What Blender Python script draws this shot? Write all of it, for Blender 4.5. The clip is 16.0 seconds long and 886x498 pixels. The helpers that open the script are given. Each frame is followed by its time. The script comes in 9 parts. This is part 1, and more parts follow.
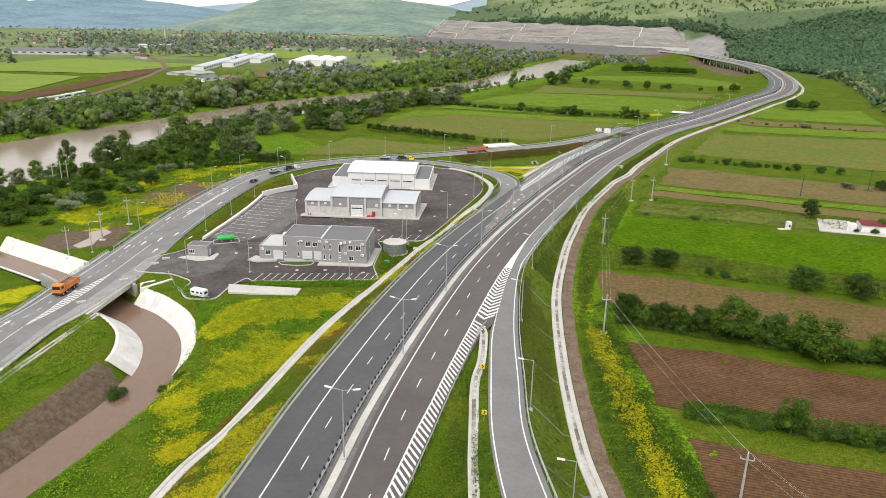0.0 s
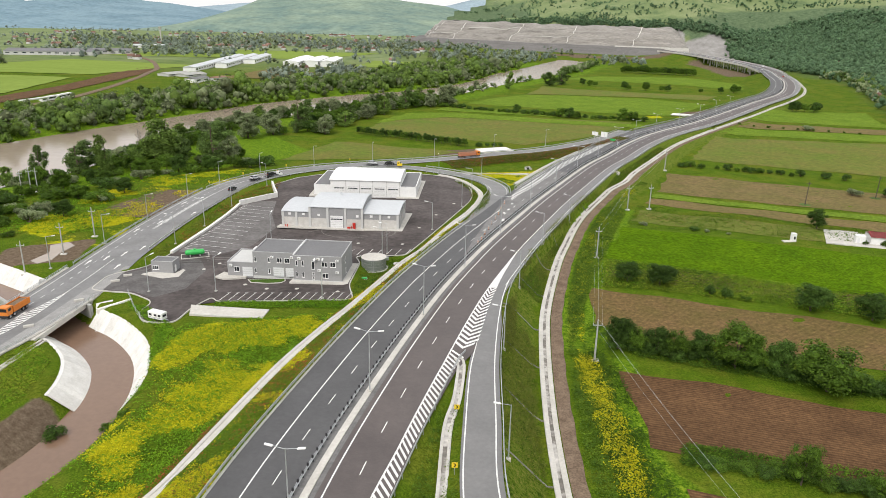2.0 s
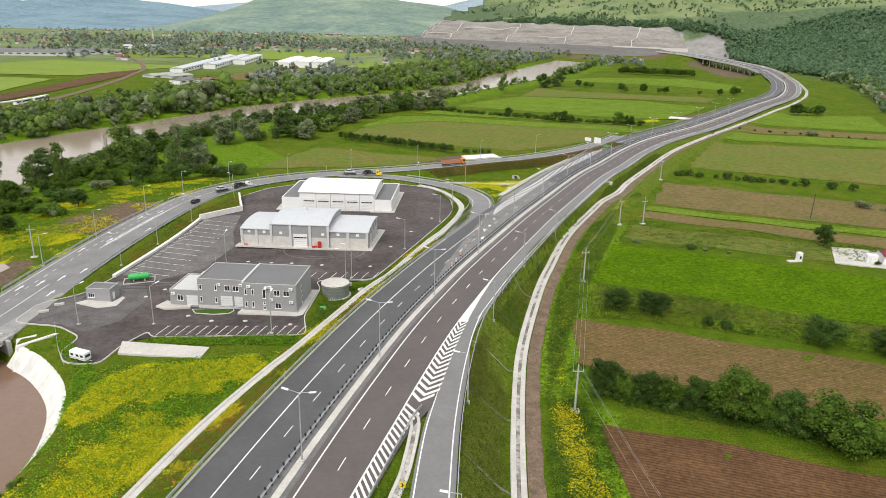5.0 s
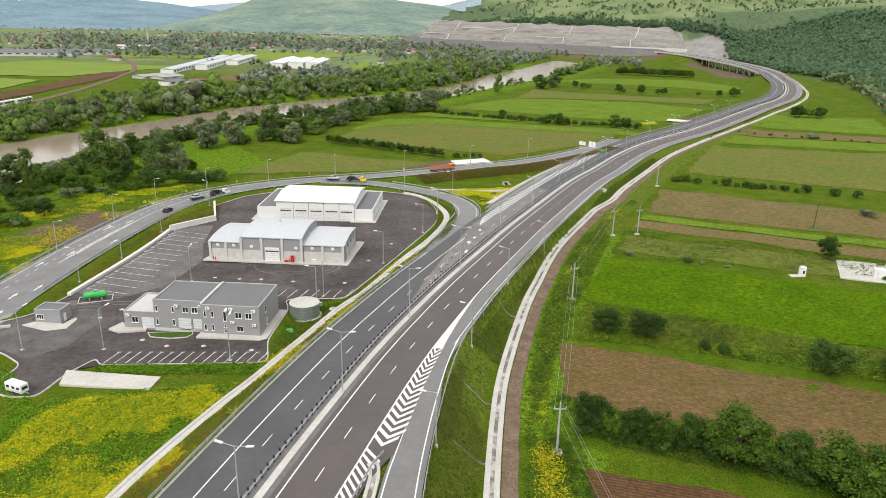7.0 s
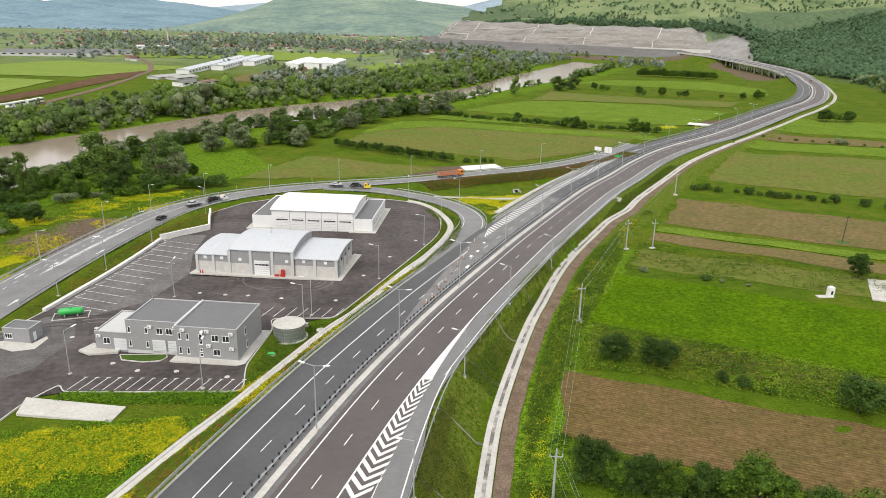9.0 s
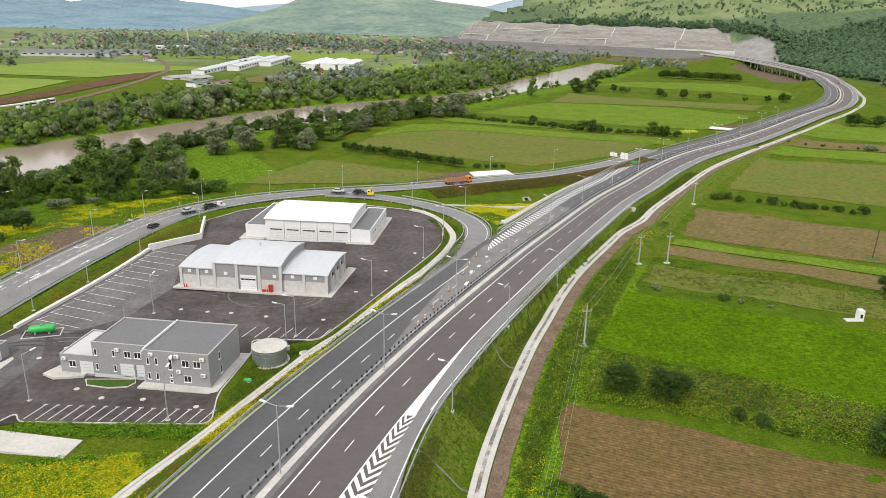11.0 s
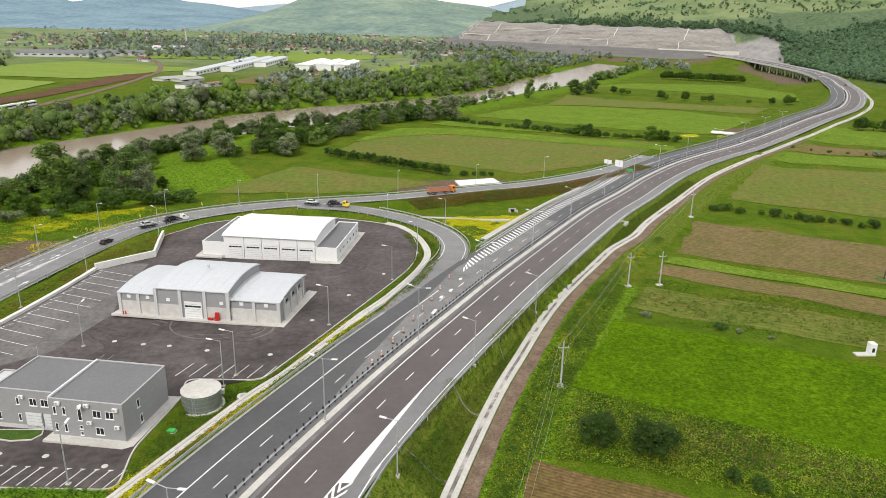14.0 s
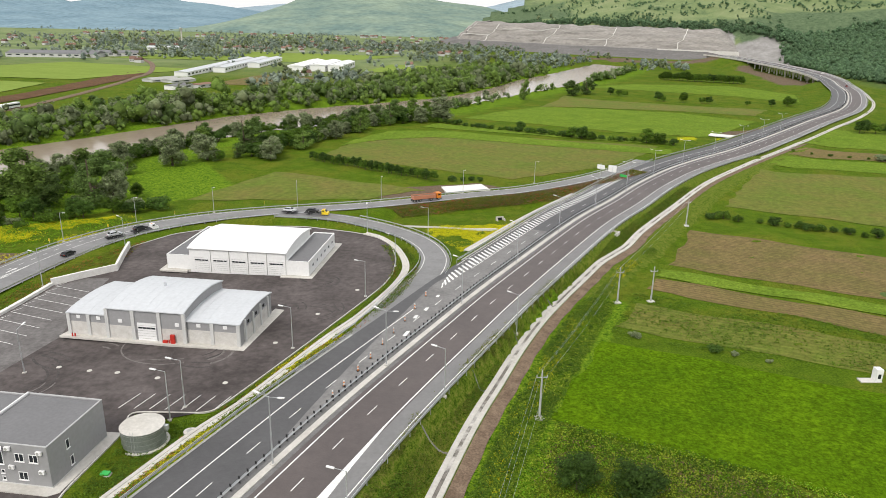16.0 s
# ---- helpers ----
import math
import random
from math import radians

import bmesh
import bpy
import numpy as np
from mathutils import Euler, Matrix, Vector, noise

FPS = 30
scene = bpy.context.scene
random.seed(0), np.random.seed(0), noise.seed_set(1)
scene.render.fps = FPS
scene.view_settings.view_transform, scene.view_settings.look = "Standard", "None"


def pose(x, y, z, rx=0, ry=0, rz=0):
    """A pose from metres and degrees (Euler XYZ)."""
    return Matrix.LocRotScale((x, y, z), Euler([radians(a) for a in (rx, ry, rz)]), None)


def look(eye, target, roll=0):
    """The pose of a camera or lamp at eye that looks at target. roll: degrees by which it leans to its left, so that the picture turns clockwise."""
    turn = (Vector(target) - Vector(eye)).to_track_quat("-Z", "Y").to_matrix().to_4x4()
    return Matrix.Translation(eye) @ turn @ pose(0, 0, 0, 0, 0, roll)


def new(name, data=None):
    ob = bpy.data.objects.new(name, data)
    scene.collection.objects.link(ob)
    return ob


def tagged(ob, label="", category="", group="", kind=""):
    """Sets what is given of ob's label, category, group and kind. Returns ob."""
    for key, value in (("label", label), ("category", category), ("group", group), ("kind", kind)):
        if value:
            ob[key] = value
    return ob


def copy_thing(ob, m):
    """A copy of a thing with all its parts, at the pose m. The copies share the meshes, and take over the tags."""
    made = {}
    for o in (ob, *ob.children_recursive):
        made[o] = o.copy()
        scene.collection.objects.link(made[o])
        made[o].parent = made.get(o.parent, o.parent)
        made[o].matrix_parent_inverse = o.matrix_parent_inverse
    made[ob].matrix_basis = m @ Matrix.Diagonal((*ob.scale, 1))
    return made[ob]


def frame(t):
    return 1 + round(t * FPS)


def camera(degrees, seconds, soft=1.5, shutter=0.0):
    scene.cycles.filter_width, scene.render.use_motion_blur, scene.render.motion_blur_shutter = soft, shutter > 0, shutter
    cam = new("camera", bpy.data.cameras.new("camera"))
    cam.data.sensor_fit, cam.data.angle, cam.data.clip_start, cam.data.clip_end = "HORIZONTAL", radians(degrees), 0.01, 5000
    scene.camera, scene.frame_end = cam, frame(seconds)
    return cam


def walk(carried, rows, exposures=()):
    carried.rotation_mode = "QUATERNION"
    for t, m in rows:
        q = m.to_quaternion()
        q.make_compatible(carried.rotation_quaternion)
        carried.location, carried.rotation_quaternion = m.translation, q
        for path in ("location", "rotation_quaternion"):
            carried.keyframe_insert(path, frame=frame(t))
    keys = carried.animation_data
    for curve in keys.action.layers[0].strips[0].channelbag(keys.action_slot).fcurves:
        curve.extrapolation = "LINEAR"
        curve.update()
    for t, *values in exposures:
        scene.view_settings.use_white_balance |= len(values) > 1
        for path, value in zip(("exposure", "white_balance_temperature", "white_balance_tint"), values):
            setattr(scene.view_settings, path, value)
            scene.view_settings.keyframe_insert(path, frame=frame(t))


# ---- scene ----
cam = camera(63.73, 16.0, soft=0.7)
PITCH, ROLL = -18.396, 1.181
ROWS = [
    (0, -0.14, 0.43, 71.85, 0.03),
    (0.5, 1.1, 4.18, 71.83, 0.05),
    (1, 2.36, 7.89, 71.82, 0.03),
    (1.5, 3.62, 11.57, 71.8, 0.04),
    (2, 4.9, 15.21, 71.79, 0.04),
    (2.5, 6.18, 18.82, 71.78, 0),
    (3, 7.48, 22.4, 71.76, 0.03),
    (3.5, 8.78, 25.95, 71.75, 0),
    (4, 10.09, 29.47, 71.73, 0.01),
    (5, 12.73, 36.42, 71.71, 0.01),
    (5.7, 14.59, 41.23, 71.69, 0),
    (6.5, 16.72, 46.67, 71.66, 0),
    (7, 18.06, 50.04, 71.65, -0.02),
    (7.5, 19.39, 53.38, 71.64, 0.16),
    (8, 20.73, 56.71, 71.62, 0.47),
    (8.5, 22.07, 60.02, 71.61, 1.08),
    (9, 23.41, 63.31, 71.59, 1.65),
    (9.6, 25.01, 67.24, 71.58, 2.31),
    (10.2, 26.61, 71.15, 71.56, 2.84),
    (10.8, 28.2, 75.04, 71.54, 3.25),
    (11.5, 30.05, 79.56, 71.52, 3.57),
    (12, 31.37, 82.78, 71.51, 3.72),
    (12.5, 32.68, 85.98, 71.5, 3.72),
    (13, 33.98, 89.18, 71.48, 3.72),
    (13.5, 35.27, 92.37, 71.47, 3.72),
    (14, 36.55, 95.56, 71.45, 3.71),
    (14.5, 37.83, 98.75, 71.44, 3.7),
    (15, 39.09, 101.93, 71.43, 3.71),
    (15.5, 40.34, 105.11, 71.41, 3.73),
    (16, 41.58, 108.29, 71.4, 3.73),
]
def aim(x, y, z, yaw):
    m = pose(x, y, z, 90 + PITCH, 0, yaw)
    return m @ pose(0, 0, 0, 0, 0, ROLL)


walk(cam, [(t, aim(x, y, z, yaw)) for t, x, y, z, yaw in ROWS])

# ---- light ----
world = bpy.data.worlds.new("sky")
scene.world = world
world.use_nodes = True
wn = world.node_tree
wn.nodes.clear()
w_out = wn.nodes.new("ShaderNodeOutputWorld")
w_bg = wn.nodes.new("ShaderNodeBackground")
w_sky = wn.nodes.new("ShaderNodeTexSky")
w_sky.sky_type = "NISHITA"
w_sky.sun_disc = False
w_sky.sun_elevation = radians(52)
w_sky.sun_rotation = radians(200)
w_sky.dust_density = 4.0
w_mix = wn.nodes.new("ShaderNodeMixRGB")
w_mix.inputs[0].default_value = 0.8
w_mix.inputs[2].default_value = (9.05, 9.0, 8.95, 1)
wn.links.new(w_sky.outputs[0], w_mix.inputs[1])
wn.links.new(w_mix.outputs[0], w_bg.inputs[0])
w_bg.inputs[1].default_value = 0.135
wn.links.new(w_bg.outputs[0], w_out.inputs[0])
sun_data = bpy.data.lights.new("sun", "SUN")
sun_data.energy = 2.0
sun_data.angle = radians(14)
sun_data.color = (1.0, 0.96, 0.90)
sun = new("sun", sun_data)
sun.matrix_world = look((-300, -500, 900), (0, 250, 0))

# ---- materials ----
MATS = {}


def material(name, base, rough=0.8, metal=0.0, vary=0.15, scale=4.0, bump=0.0, bump_scale=30.0, second=None, spread=0.5, stretch=None, per_object=0.0, grain=0.0, rows=None, spec=None):
    """Two-scale noise variation round a base colour, with optional second colour and bump, at metre size."""
    if name in MATS:
        return MATS[name]
    m = bpy.data.materials.new(name)
    m.use_nodes = True
    nt = m.node_tree
    b = nt.nodes["Principled BSDF"]
    b.inputs["Roughness"].default_value = rough
    b.inputs["Metallic"].default_value = metal
    b.inputs["Specular IOR Level"].default_value = spec if spec is not None else (0.12 if rough >= 0.9 else 0.4)
    tc = nt.nodes.new("ShaderNodeNewGeometry")
    src = tc.outputs["Position"]
    if stretch:
        mp = nt.nodes.new("ShaderNodeMapping")
        mp.inputs["Scale"].default_value = stretch[:3]
        mp.inputs["Rotation"].default_value = (0, 0, radians(stretch[3]) if len(stretch) > 3 else 0)
        nt.links.new(src, mp.inputs[0])
        src = mp.outputs[0]
    big = nt.nodes.new("ShaderNodeTexNoise")
    big.inputs["Scale"].default_value = 1.0 / scale
    big.inputs["Detail"].default_value = 6
    big.inputs["Roughness"].default_value = 0.65
    small = nt.nodes.new("ShaderNodeTexNoise")
    small.inputs["Scale"].default_value = 9.0 / scale
    small.inputs["Detail"].default_value = 5
    nt.links.new(src, big.inputs[0])
    nt.links.new(src, small.inputs[0])
    ramp = nt.nodes.new("ShaderNodeValToRGB")
    ramp.color_ramp.elements[0].position = 0.5 - spread * 0.35
    ramp.color_ramp.elements[1].position = 0.5 + spread * 0.35
    other = second or tuple(c * (1 - vary) for c in base)
    ramp.color_ramp.elements[0].color = (*other, 1)
    ramp.color_ramp.elements[1].color = (*base, 1)
    nt.links.new(big.outputs[0], ramp.inputs[0])
    hsv = nt.nodes.new("ShaderNodeHueSaturation")
    rng = nt.nodes.new("ShaderNodeMapRange")
    rng.inputs["From Min"].default_value, rng.inputs["From Max"].default_value = 0.3, 0.7
    rng.inputs["To Min"].default_value, rng.inputs["To Max"].default_value = 1 - vary, 1 + vary
    nt.links.new(small.outputs[0], rng.inputs[0])
    val = rng.outputs[0]
    if per_object:
        oi = nt.nodes.new("ShaderNodeObjectInfo")
        r2 = nt.nodes.new("ShaderNodeMapRange")
        r2.inputs["To Min"].default_value, r2.inputs["To Max"].default_value = 1 - per_object, 1 + per_object
        nt.links.new(oi.outputs["Random"], r2.inputs[0])
        mul = nt.nodes.new("ShaderNodeMath")
        mul.operation = "MULTIPLY"
        nt.links.new(val, mul.inputs[0])
        nt.links.new(r2.outputs[0], mul.inputs[1])
        val = mul.outputs[0]
    def times(a, c):
        x = nt.nodes.new("ShaderNodeMath")
        x.operation = "MULTIPLY"
        nt.links.new(a, x.inputs[0])
        nt.links.new(c, x.inputs[1])
        return x.outputs[0]

    def spread_out(fac, lo, hi, f0=0.3, f1=0.7):
        x = nt.nodes.new("ShaderNodeMapRange")
        x.inputs["From Min"].default_value, x.inputs["From Max"].default_value = f0, f1
        x.inputs["To Min"].default_value, x.inputs["To Max"].default_value = lo, hi
        nt.links.new(fac, x.inputs[0])
        return x.outputs[0]

    grain_out = None
    if grain:
        gn = nt.nodes.new("ShaderNodeTexNoise")
        gn.inputs["Scale"].default_value, gn.inputs["Detail"].default_value, gn.inputs["Roughness"].default_value = 1.6, 8, 0.75
        nt.links.new(tc.outputs["Position"], gn.inputs[0])
        grain_out = gn.outputs[0]
        val = times(val, spread_out(grain_out, 1 - grain, 1 + grain))
    if rows:
        angle, gap, strength = rows
        mp2 = nt.nodes.new("ShaderNodeMapping")
        mp2.inputs["Rotation"].default_value = (0, 0, radians(angle))
        nt.links.new(tc.outputs["Position"], mp2.inputs[0])
        wv = nt.nodes.new("ShaderNodeTexWave")
        wv.bands_direction = "Y"
        wv.inputs["Scale"].default_value = 0.314 / gap
        wv.inputs["Distortion"].default_value = 0.9
        wv.inputs["Detail"].default_value = 4
        wv.inputs["Detail Scale"].default_value = 1.5
        nt.links.new(mp2.outputs[0], wv.inputs[0])
        val = times(val, spread_out(wv.outputs["Fac"], 1 - strength, 1 + strength, 0, 1))
    nt.links.new(val, hsv.inputs["Value"])
    nt.links.new(ramp.outputs[0], hsv.inputs["Color"])
    nt.links.new(hsv.outputs[0], b.inputs["Base Color"])
    if bump:
        bn = nt.nodes.new("ShaderNodeTexNoise")
        bn.inputs["Scale"].default_value = bump_scale / 10
        bn.inputs["Detail"].default_value = 4
        nt.links.new(src, bn.inputs[0])
        bp = nt.nodes.new("ShaderNodeBump")
        bp.inputs["Strength"].default_value = bump
        bp.inputs["Distance"].default_value = 0.1
        nt.links.new(bn.outputs[0], bp.inputs["Height"])
        nt.links.new(bp.outputs[0], b.inputs["Normal"])
    MATS[name] = m
    return m


ASPHALT = material("asphalt_grey", (0.086, 0.085, 0.087), 0.62, vary=0.08, scale=9, second=(0.066, 0.065, 0.067), bump=0.2, grain=0.07, spec=0.5)
ASPHALT_MID = material("asphalt_mid", (0.215, 0.213, 0.212), 0.62, vary=0.08, scale=8, second=(0.160, 0.158, 0.157), bump=0.2, grain=0.09, spec=0.5)
ASPHALT_BROWN = material("asphalt_brown", (0.108, 0.089, 0.084), 0.62, vary=0.07, scale=12, second=(0.080, 0.066, 0.063), bump=0.2, grain=0.07, spec=0.5)
ASPHALT_PALE = material("asphalt_pale", (0.195, 0.192, 0.190), 0.62, vary=0.06, scale=7, second=(0.160, 0.158, 0.156), bump=0.2, grain=0.07, spec=0.5)
ASPHALT_YARD = material("asphalt_yard", (0.122, 0.105, 0.101), 0.85, vary=0.25, scale=13, second=(0.052, 0.044, 0.042), spread=0.6, bump=0.2, grain=0.12, spec=0.2)
PAINT = material("road_paint", (0.80, 0.80, 0.78), 0.7, vary=0.12, scale=1.5, second=(0.62, 0.62, 0.6))
CONCRETE = material("concrete_pale", (0.58, 0.56, 0.52), 0.9, vary=0.07, scale=5, second=(0.47, 0.45, 0.41), bump=0.2, grain=0.06)
CONCRETE_PALE = material("concrete_far", (0.62, 0.60, 0.57), 0.9, vary=0.12, scale=4, second=(0.54, 0.52, 0.49))
CONCRETE_GREY = material("concrete_grey", (0.42, 0.42, 0.40), 0.9, vary=0.12, scale=3, second=(0.33, 0.33, 0.31), bump=0.3)
STEEL = material("galvanised_steel", (0.55, 0.57, 0.58), 0.45, 0.6, vary=0.1, scale=1)
STEEL_DARK = material("dark_steel", (0.03, 0.03, 0.032), 0.6, 0.0, vary=0.2, scale=1)
DIRT = material("dirt_track", (0.215, 0.158, 0.112), 0.95, vary=0.25, scale=3, second=(0.130, 0.092, 0.064), bump=0.6, grain=0.25)
PLOUGHED = material("ploughed_soil", (0.132, 0.073, 0.035), 0.95, vary=0.2, scale=11, second=(0.086, 0.047, 0.023), bump=0.9, grain=0.42, rows=(17, 0.75, 0.22))
PLOUGHED_DRY = material("ploughed_dry", (0.168, 0.102, 0.048), 0.95, vary=0.25, scale=12, second=(0.098, 0.084, 0.022), spread=0.7, bump=0.9, grain=0.42, rows=(18, 0.8, 0.15))
TAN_FIELD = material("tan_field", (0.178, 0.124, 0.056), 0.95, vary=0.2, scale=16, second=(0.118, 0.112, 0.030), spread=0.7, bump=0.7, grain=0.35, rows=(23, 1.6, 0.10))
TAN_GREEN = material("thin_crop", (0.158, 0.136, 0.036), 0.95, vary=0.2, scale=22, second=(0.092, 0.148, 0.014), spread=0.7, bump=0.7, grain=0.35, rows=(20, 1.8, 0.10))
CROP = material("green_crop", (0.092, 0.165, 0.004), 0.95, vary=0.25, scale=14, second=(0.046, 0.098, 0.003), spread=0.8, bump=1.0, grain=0.6, rows=(20, 0.9, 0.03), spec=0.02)
CROP_LIGHT = material("light_green_crop", (0.158, 0.225, 0.026), 0.95, vary=0.22, scale=14, second=(0.088, 0.155, 0.016), spread=0.8, bump=1.0, grain=0.5, spec=0.02)
# crop green washed out to imitate haze over the far plain
CROP_HAZE = material("far_crop_haze", (0.225, 0.295, 0.070), 0.95, vary=0.12, scale=30, second=(0.165, 0.230, 0.050), spread=0.8, spec=0.0, stretch=(0.4, 1.5, 1, 10))
# muddy brown, with the base lightened to carry some of the sky's reflection
WATER_RIVER = material("river_water", (0.33, 0.265, 0.205), 0.16, vary=0.06, scale=30, bump=0.05, bump_scale=6, spec=0.6)
WATER_CANAL = material("canal_water", (0.20, 0.125, 0.085), 0.15, vary=0.06, scale=8, bump=0.03, bump_scale=8)
WALL_GREY = material("grey_render", (0.30, 0.30, 0.305), 0.8, vary=0.05, scale=6)
WALL_WHITE = material("white_panel", (0.78, 0.78, 0.77), 0.6, vary=0.04, scale=5)
WALL_PALE = material("pale_render", (0.55, 0.55, 0.54), 0.8, vary=0.06, scale=2.5)
ROOF_GREY = material("grey_membrane", (0.17, 0.17, 0.175), 0.8, vary=0.08, scale=5)
ROOF_METAL = material("pale_sheet_roof", (0.55, 0.57, 0.59), 0.5, 0.1, vary=0.05, scale=7)
ROOF_WHITE = material("white_sheet_roof", (0.86, 0.86, 0.86), 0.5, vary=0.04, scale=7)
GLASS = material("window_glass", (0.03, 0.035, 0.04), 0.1, vary=0.1, scale=2)
RED = material("red_paint", (0.5, 0.03, 0.02), 0.5, vary=0.1, scale=1)
YELLOW = material("yellow_paint", (0.75, 0.55, 0.03), 0.4, vary=0.05, scale=1)
GREEN_TANK = material("green_tank_paint", (0.05, 0.45, 0.10), 0.4, vary=0.08, scale=1)
ORANGE = material("orange_paint", (0.7, 0.22, 0.03), 0.45, vary=0.1, scale=1)
BLACK = material("black_paint", (0.015, 0.015, 0.016), 0.3, vary=0.1, scale=1)
TYRE = material("tyre_rubber", (0.02, 0.02, 0.02), 0.8, vary=0.1, scale=1)
SILVER = material("silver_paint", (0.55, 0.56, 0.58), 0.35, 0.5, vary=0.05, scale=1)
BARK = material("bark", (0.12, 0.095, 0.07), 0.95, vary=0.25, scale=0.8, bump=0.5)
LEAF = material("leaf_mid", (0.165, 0.245, 0.048), 0.7, vary=0.3, scale=2.2, second=(0.095, 0.160, 0.030), per_object=0.25)
LEAF_DARK = material("leaf_dark", (0.125, 0.190, 0.046), 0.7, vary=0.3, scale=2.4, second=(0.068, 0.115, 0.030), per_object=0.25)
LEAF_PALE = material("leaf_willow", (0.250, 0.290, 0.150), 0.7, vary=0.3, scale=2.4, second=(0.150, 0.190, 0.092), per_object=0.2)
# far foliage: leaf green paled and greyed, distance haze painted into the colour
HAZE_LEAF = material("leaf_far_haze", (0.30, 0.35, 0.275), 0.7, vary=0.12, scale=6, second=(0.24, 0.29, 0.23))
HAZE_LEAF_DARK = material("leaf_far_dark_haze", (0.235, 0.285, 0.235), 0.7, vary=0.12, scale=6, second=(0.185, 0.235, 0.195))
def leafy(leaf_mat, low=0.55, high=1.5):
    """Light through thin leaves, and a tone of its own for each leaf."""
    nt = leaf_mat.node_tree
    b_ = nt.nodes["Principled BSDF"]
    b_.inputs["Specular IOR Level"].default_value = 0.15
    tr = nt.nodes.new("ShaderNodeBsdfTranslucent")
    mx = nt.nodes.new("ShaderNodeMixShader")
    mx.inputs[0].default_value = 0.3
    island = nt.nodes.new("ShaderNodeNewGeometry")
    spread_leaf = nt.nodes.new("ShaderNodeMapRange")
    spread_leaf.inputs["To Min"].default_value, spread_leaf.inputs["To Max"].default_value = low, high
    tone = nt.nodes.new("ShaderNodeHueSaturation")
    nt.links.new(island.outputs["Random Per Island"], spread_leaf.inputs[0])
    nt.links.new(spread_leaf.outputs[0], tone.inputs["Value"])
    nt.links.new(b_.inputs["Base Color"].links[0].from_socket, tone.inputs["Color"])
    nt.links.new(tone.outputs[0], b_.inputs["Base Color"])
    nt.links.new(b_.inputs["Base Color"].links[0].from_socket, tr.inputs[0])
    nt.links.new(b_.outputs[0], mx.inputs[1])
    nt.links.new(tr.outputs[0], mx.inputs[2])
    nt.links.new(mx.outputs[0], nt.nodes["Material Output"].inputs[0])
    return leaf_mat


for foliage in (LEAF, LEAF_DARK, LEAF_PALE):
    leafy(foliage)
LEAF_HEDGE = material("leaf_hedge", (0.104, 0.182, 0.018), 0.7, vary=0.3, scale=2.2, second=(0.052, 0.102, 0.012), per_object=0.25)
LEAF_HEDGE_DARK = material("leaf_hedge_dark", (0.070, 0.128, 0.020), 0.7, vary=0.3, scale=2.2, second=(0.040, 0.080, 0.014), per_object=0.25)
leafy(LEAF_HEDGE)
leafy(LEAF_HEDGE_DARK)
HILL_LEAF = material("leaf_hill", (0.150, 0.242, 0.118), 0.8, vary=0.25, scale=14, second=(0.092, 0.165, 0.088))
HILL_LEAF_DARK = material("leaf_hill_dark", (0.125, 0.200, 0.095), 0.8, vary=0.25, scale=12, second=(0.080, 0.140, 0.075))
for foliage in (HAZE_LEAF, HAZE_LEAF_DARK, HILL_LEAF, HILL_LEAF_DARK):
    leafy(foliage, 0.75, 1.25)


# ---- helpers for shapes ----
def sheet(name, verts, faces, mat, parent=None, smooth=False):
    me = bpy.data.meshes.new(name)
    me.from_pydata([tuple(map(float, v)) for v in verts], [], faces)
    me.materials.append(mat)
    if smooth:
        me.polygons.foreach_set("use_smooth", [True] * len(me.polygons))
    me.update()
    ob = new(name, me)
    ob.parent = parent
    return ob


def part(name, bm, mat, parent=None, label=""):
    me = bpy.data.meshes.new(name)
    bm.to_mesh(me)
    bm.free()
    me.materials.append(mat)
    ob = new(name, me)
    ob.parent = parent
    if label:
        ob["label"] = label
    return ob


def thing(name, m, label, category, group="", kind=""):
    ob = new(name)
    ob.empty_display_size = 0.3
    ob.matrix_world = m
    return tagged(ob, label, category, group, kind)


def add_box(bm, x0, x1, y0, y1, z0, z1, bevel=0.0, m=None):
    geo = bmesh.ops.create_cube(bm, size=1.0)["verts"]
    bmesh.ops.transform(bm, verts=geo, matrix=Matrix.Translation(((x0 + x1) / 2, (y0 + y1) / 2, (z0 + z1) / 2)) @ Matrix.Diagonal((x1 - x0, y1 - y0, z1 - z0, 1)))
    if m is not None:
        bmesh.ops.transform(bm, verts=geo, matrix=m)
    if bevel:
        edges = list({e for v in geo for e in v.link_edges})
        bmesh.ops.bevel(bm, geom=edges, offset=bevel, segments=2, affect="EDGES", profile=0.6)
    return bm


def box(x0, x1, y0, y1, z0, z1, bevel=0.0):
    return add_box(bmesh.new(), x0, x1, y0, y1, z0, z1, bevel)


def add_tube(bm, a, b, r0, r1=None, n=8):
    a, b = Vector(a), Vector(b)
    d = b - a
    geo = bmesh.ops.create_cone(bm, cap_ends=True, segments=n, radius1=r0, radius2=r0 if r1 is None else r1, depth=d.length)["verts"]
    bmesh.ops.transform(bm, verts=geo, matrix=Matrix.Translation((a + b) / 2) @ d.to_track_quat("Z", "Y").to_matrix().to_4x4())
    return bm


def tube(a, b, r0, r1=None, n=8):
    return add_tube(bmesh.new(), a, b, r0, r1, n)


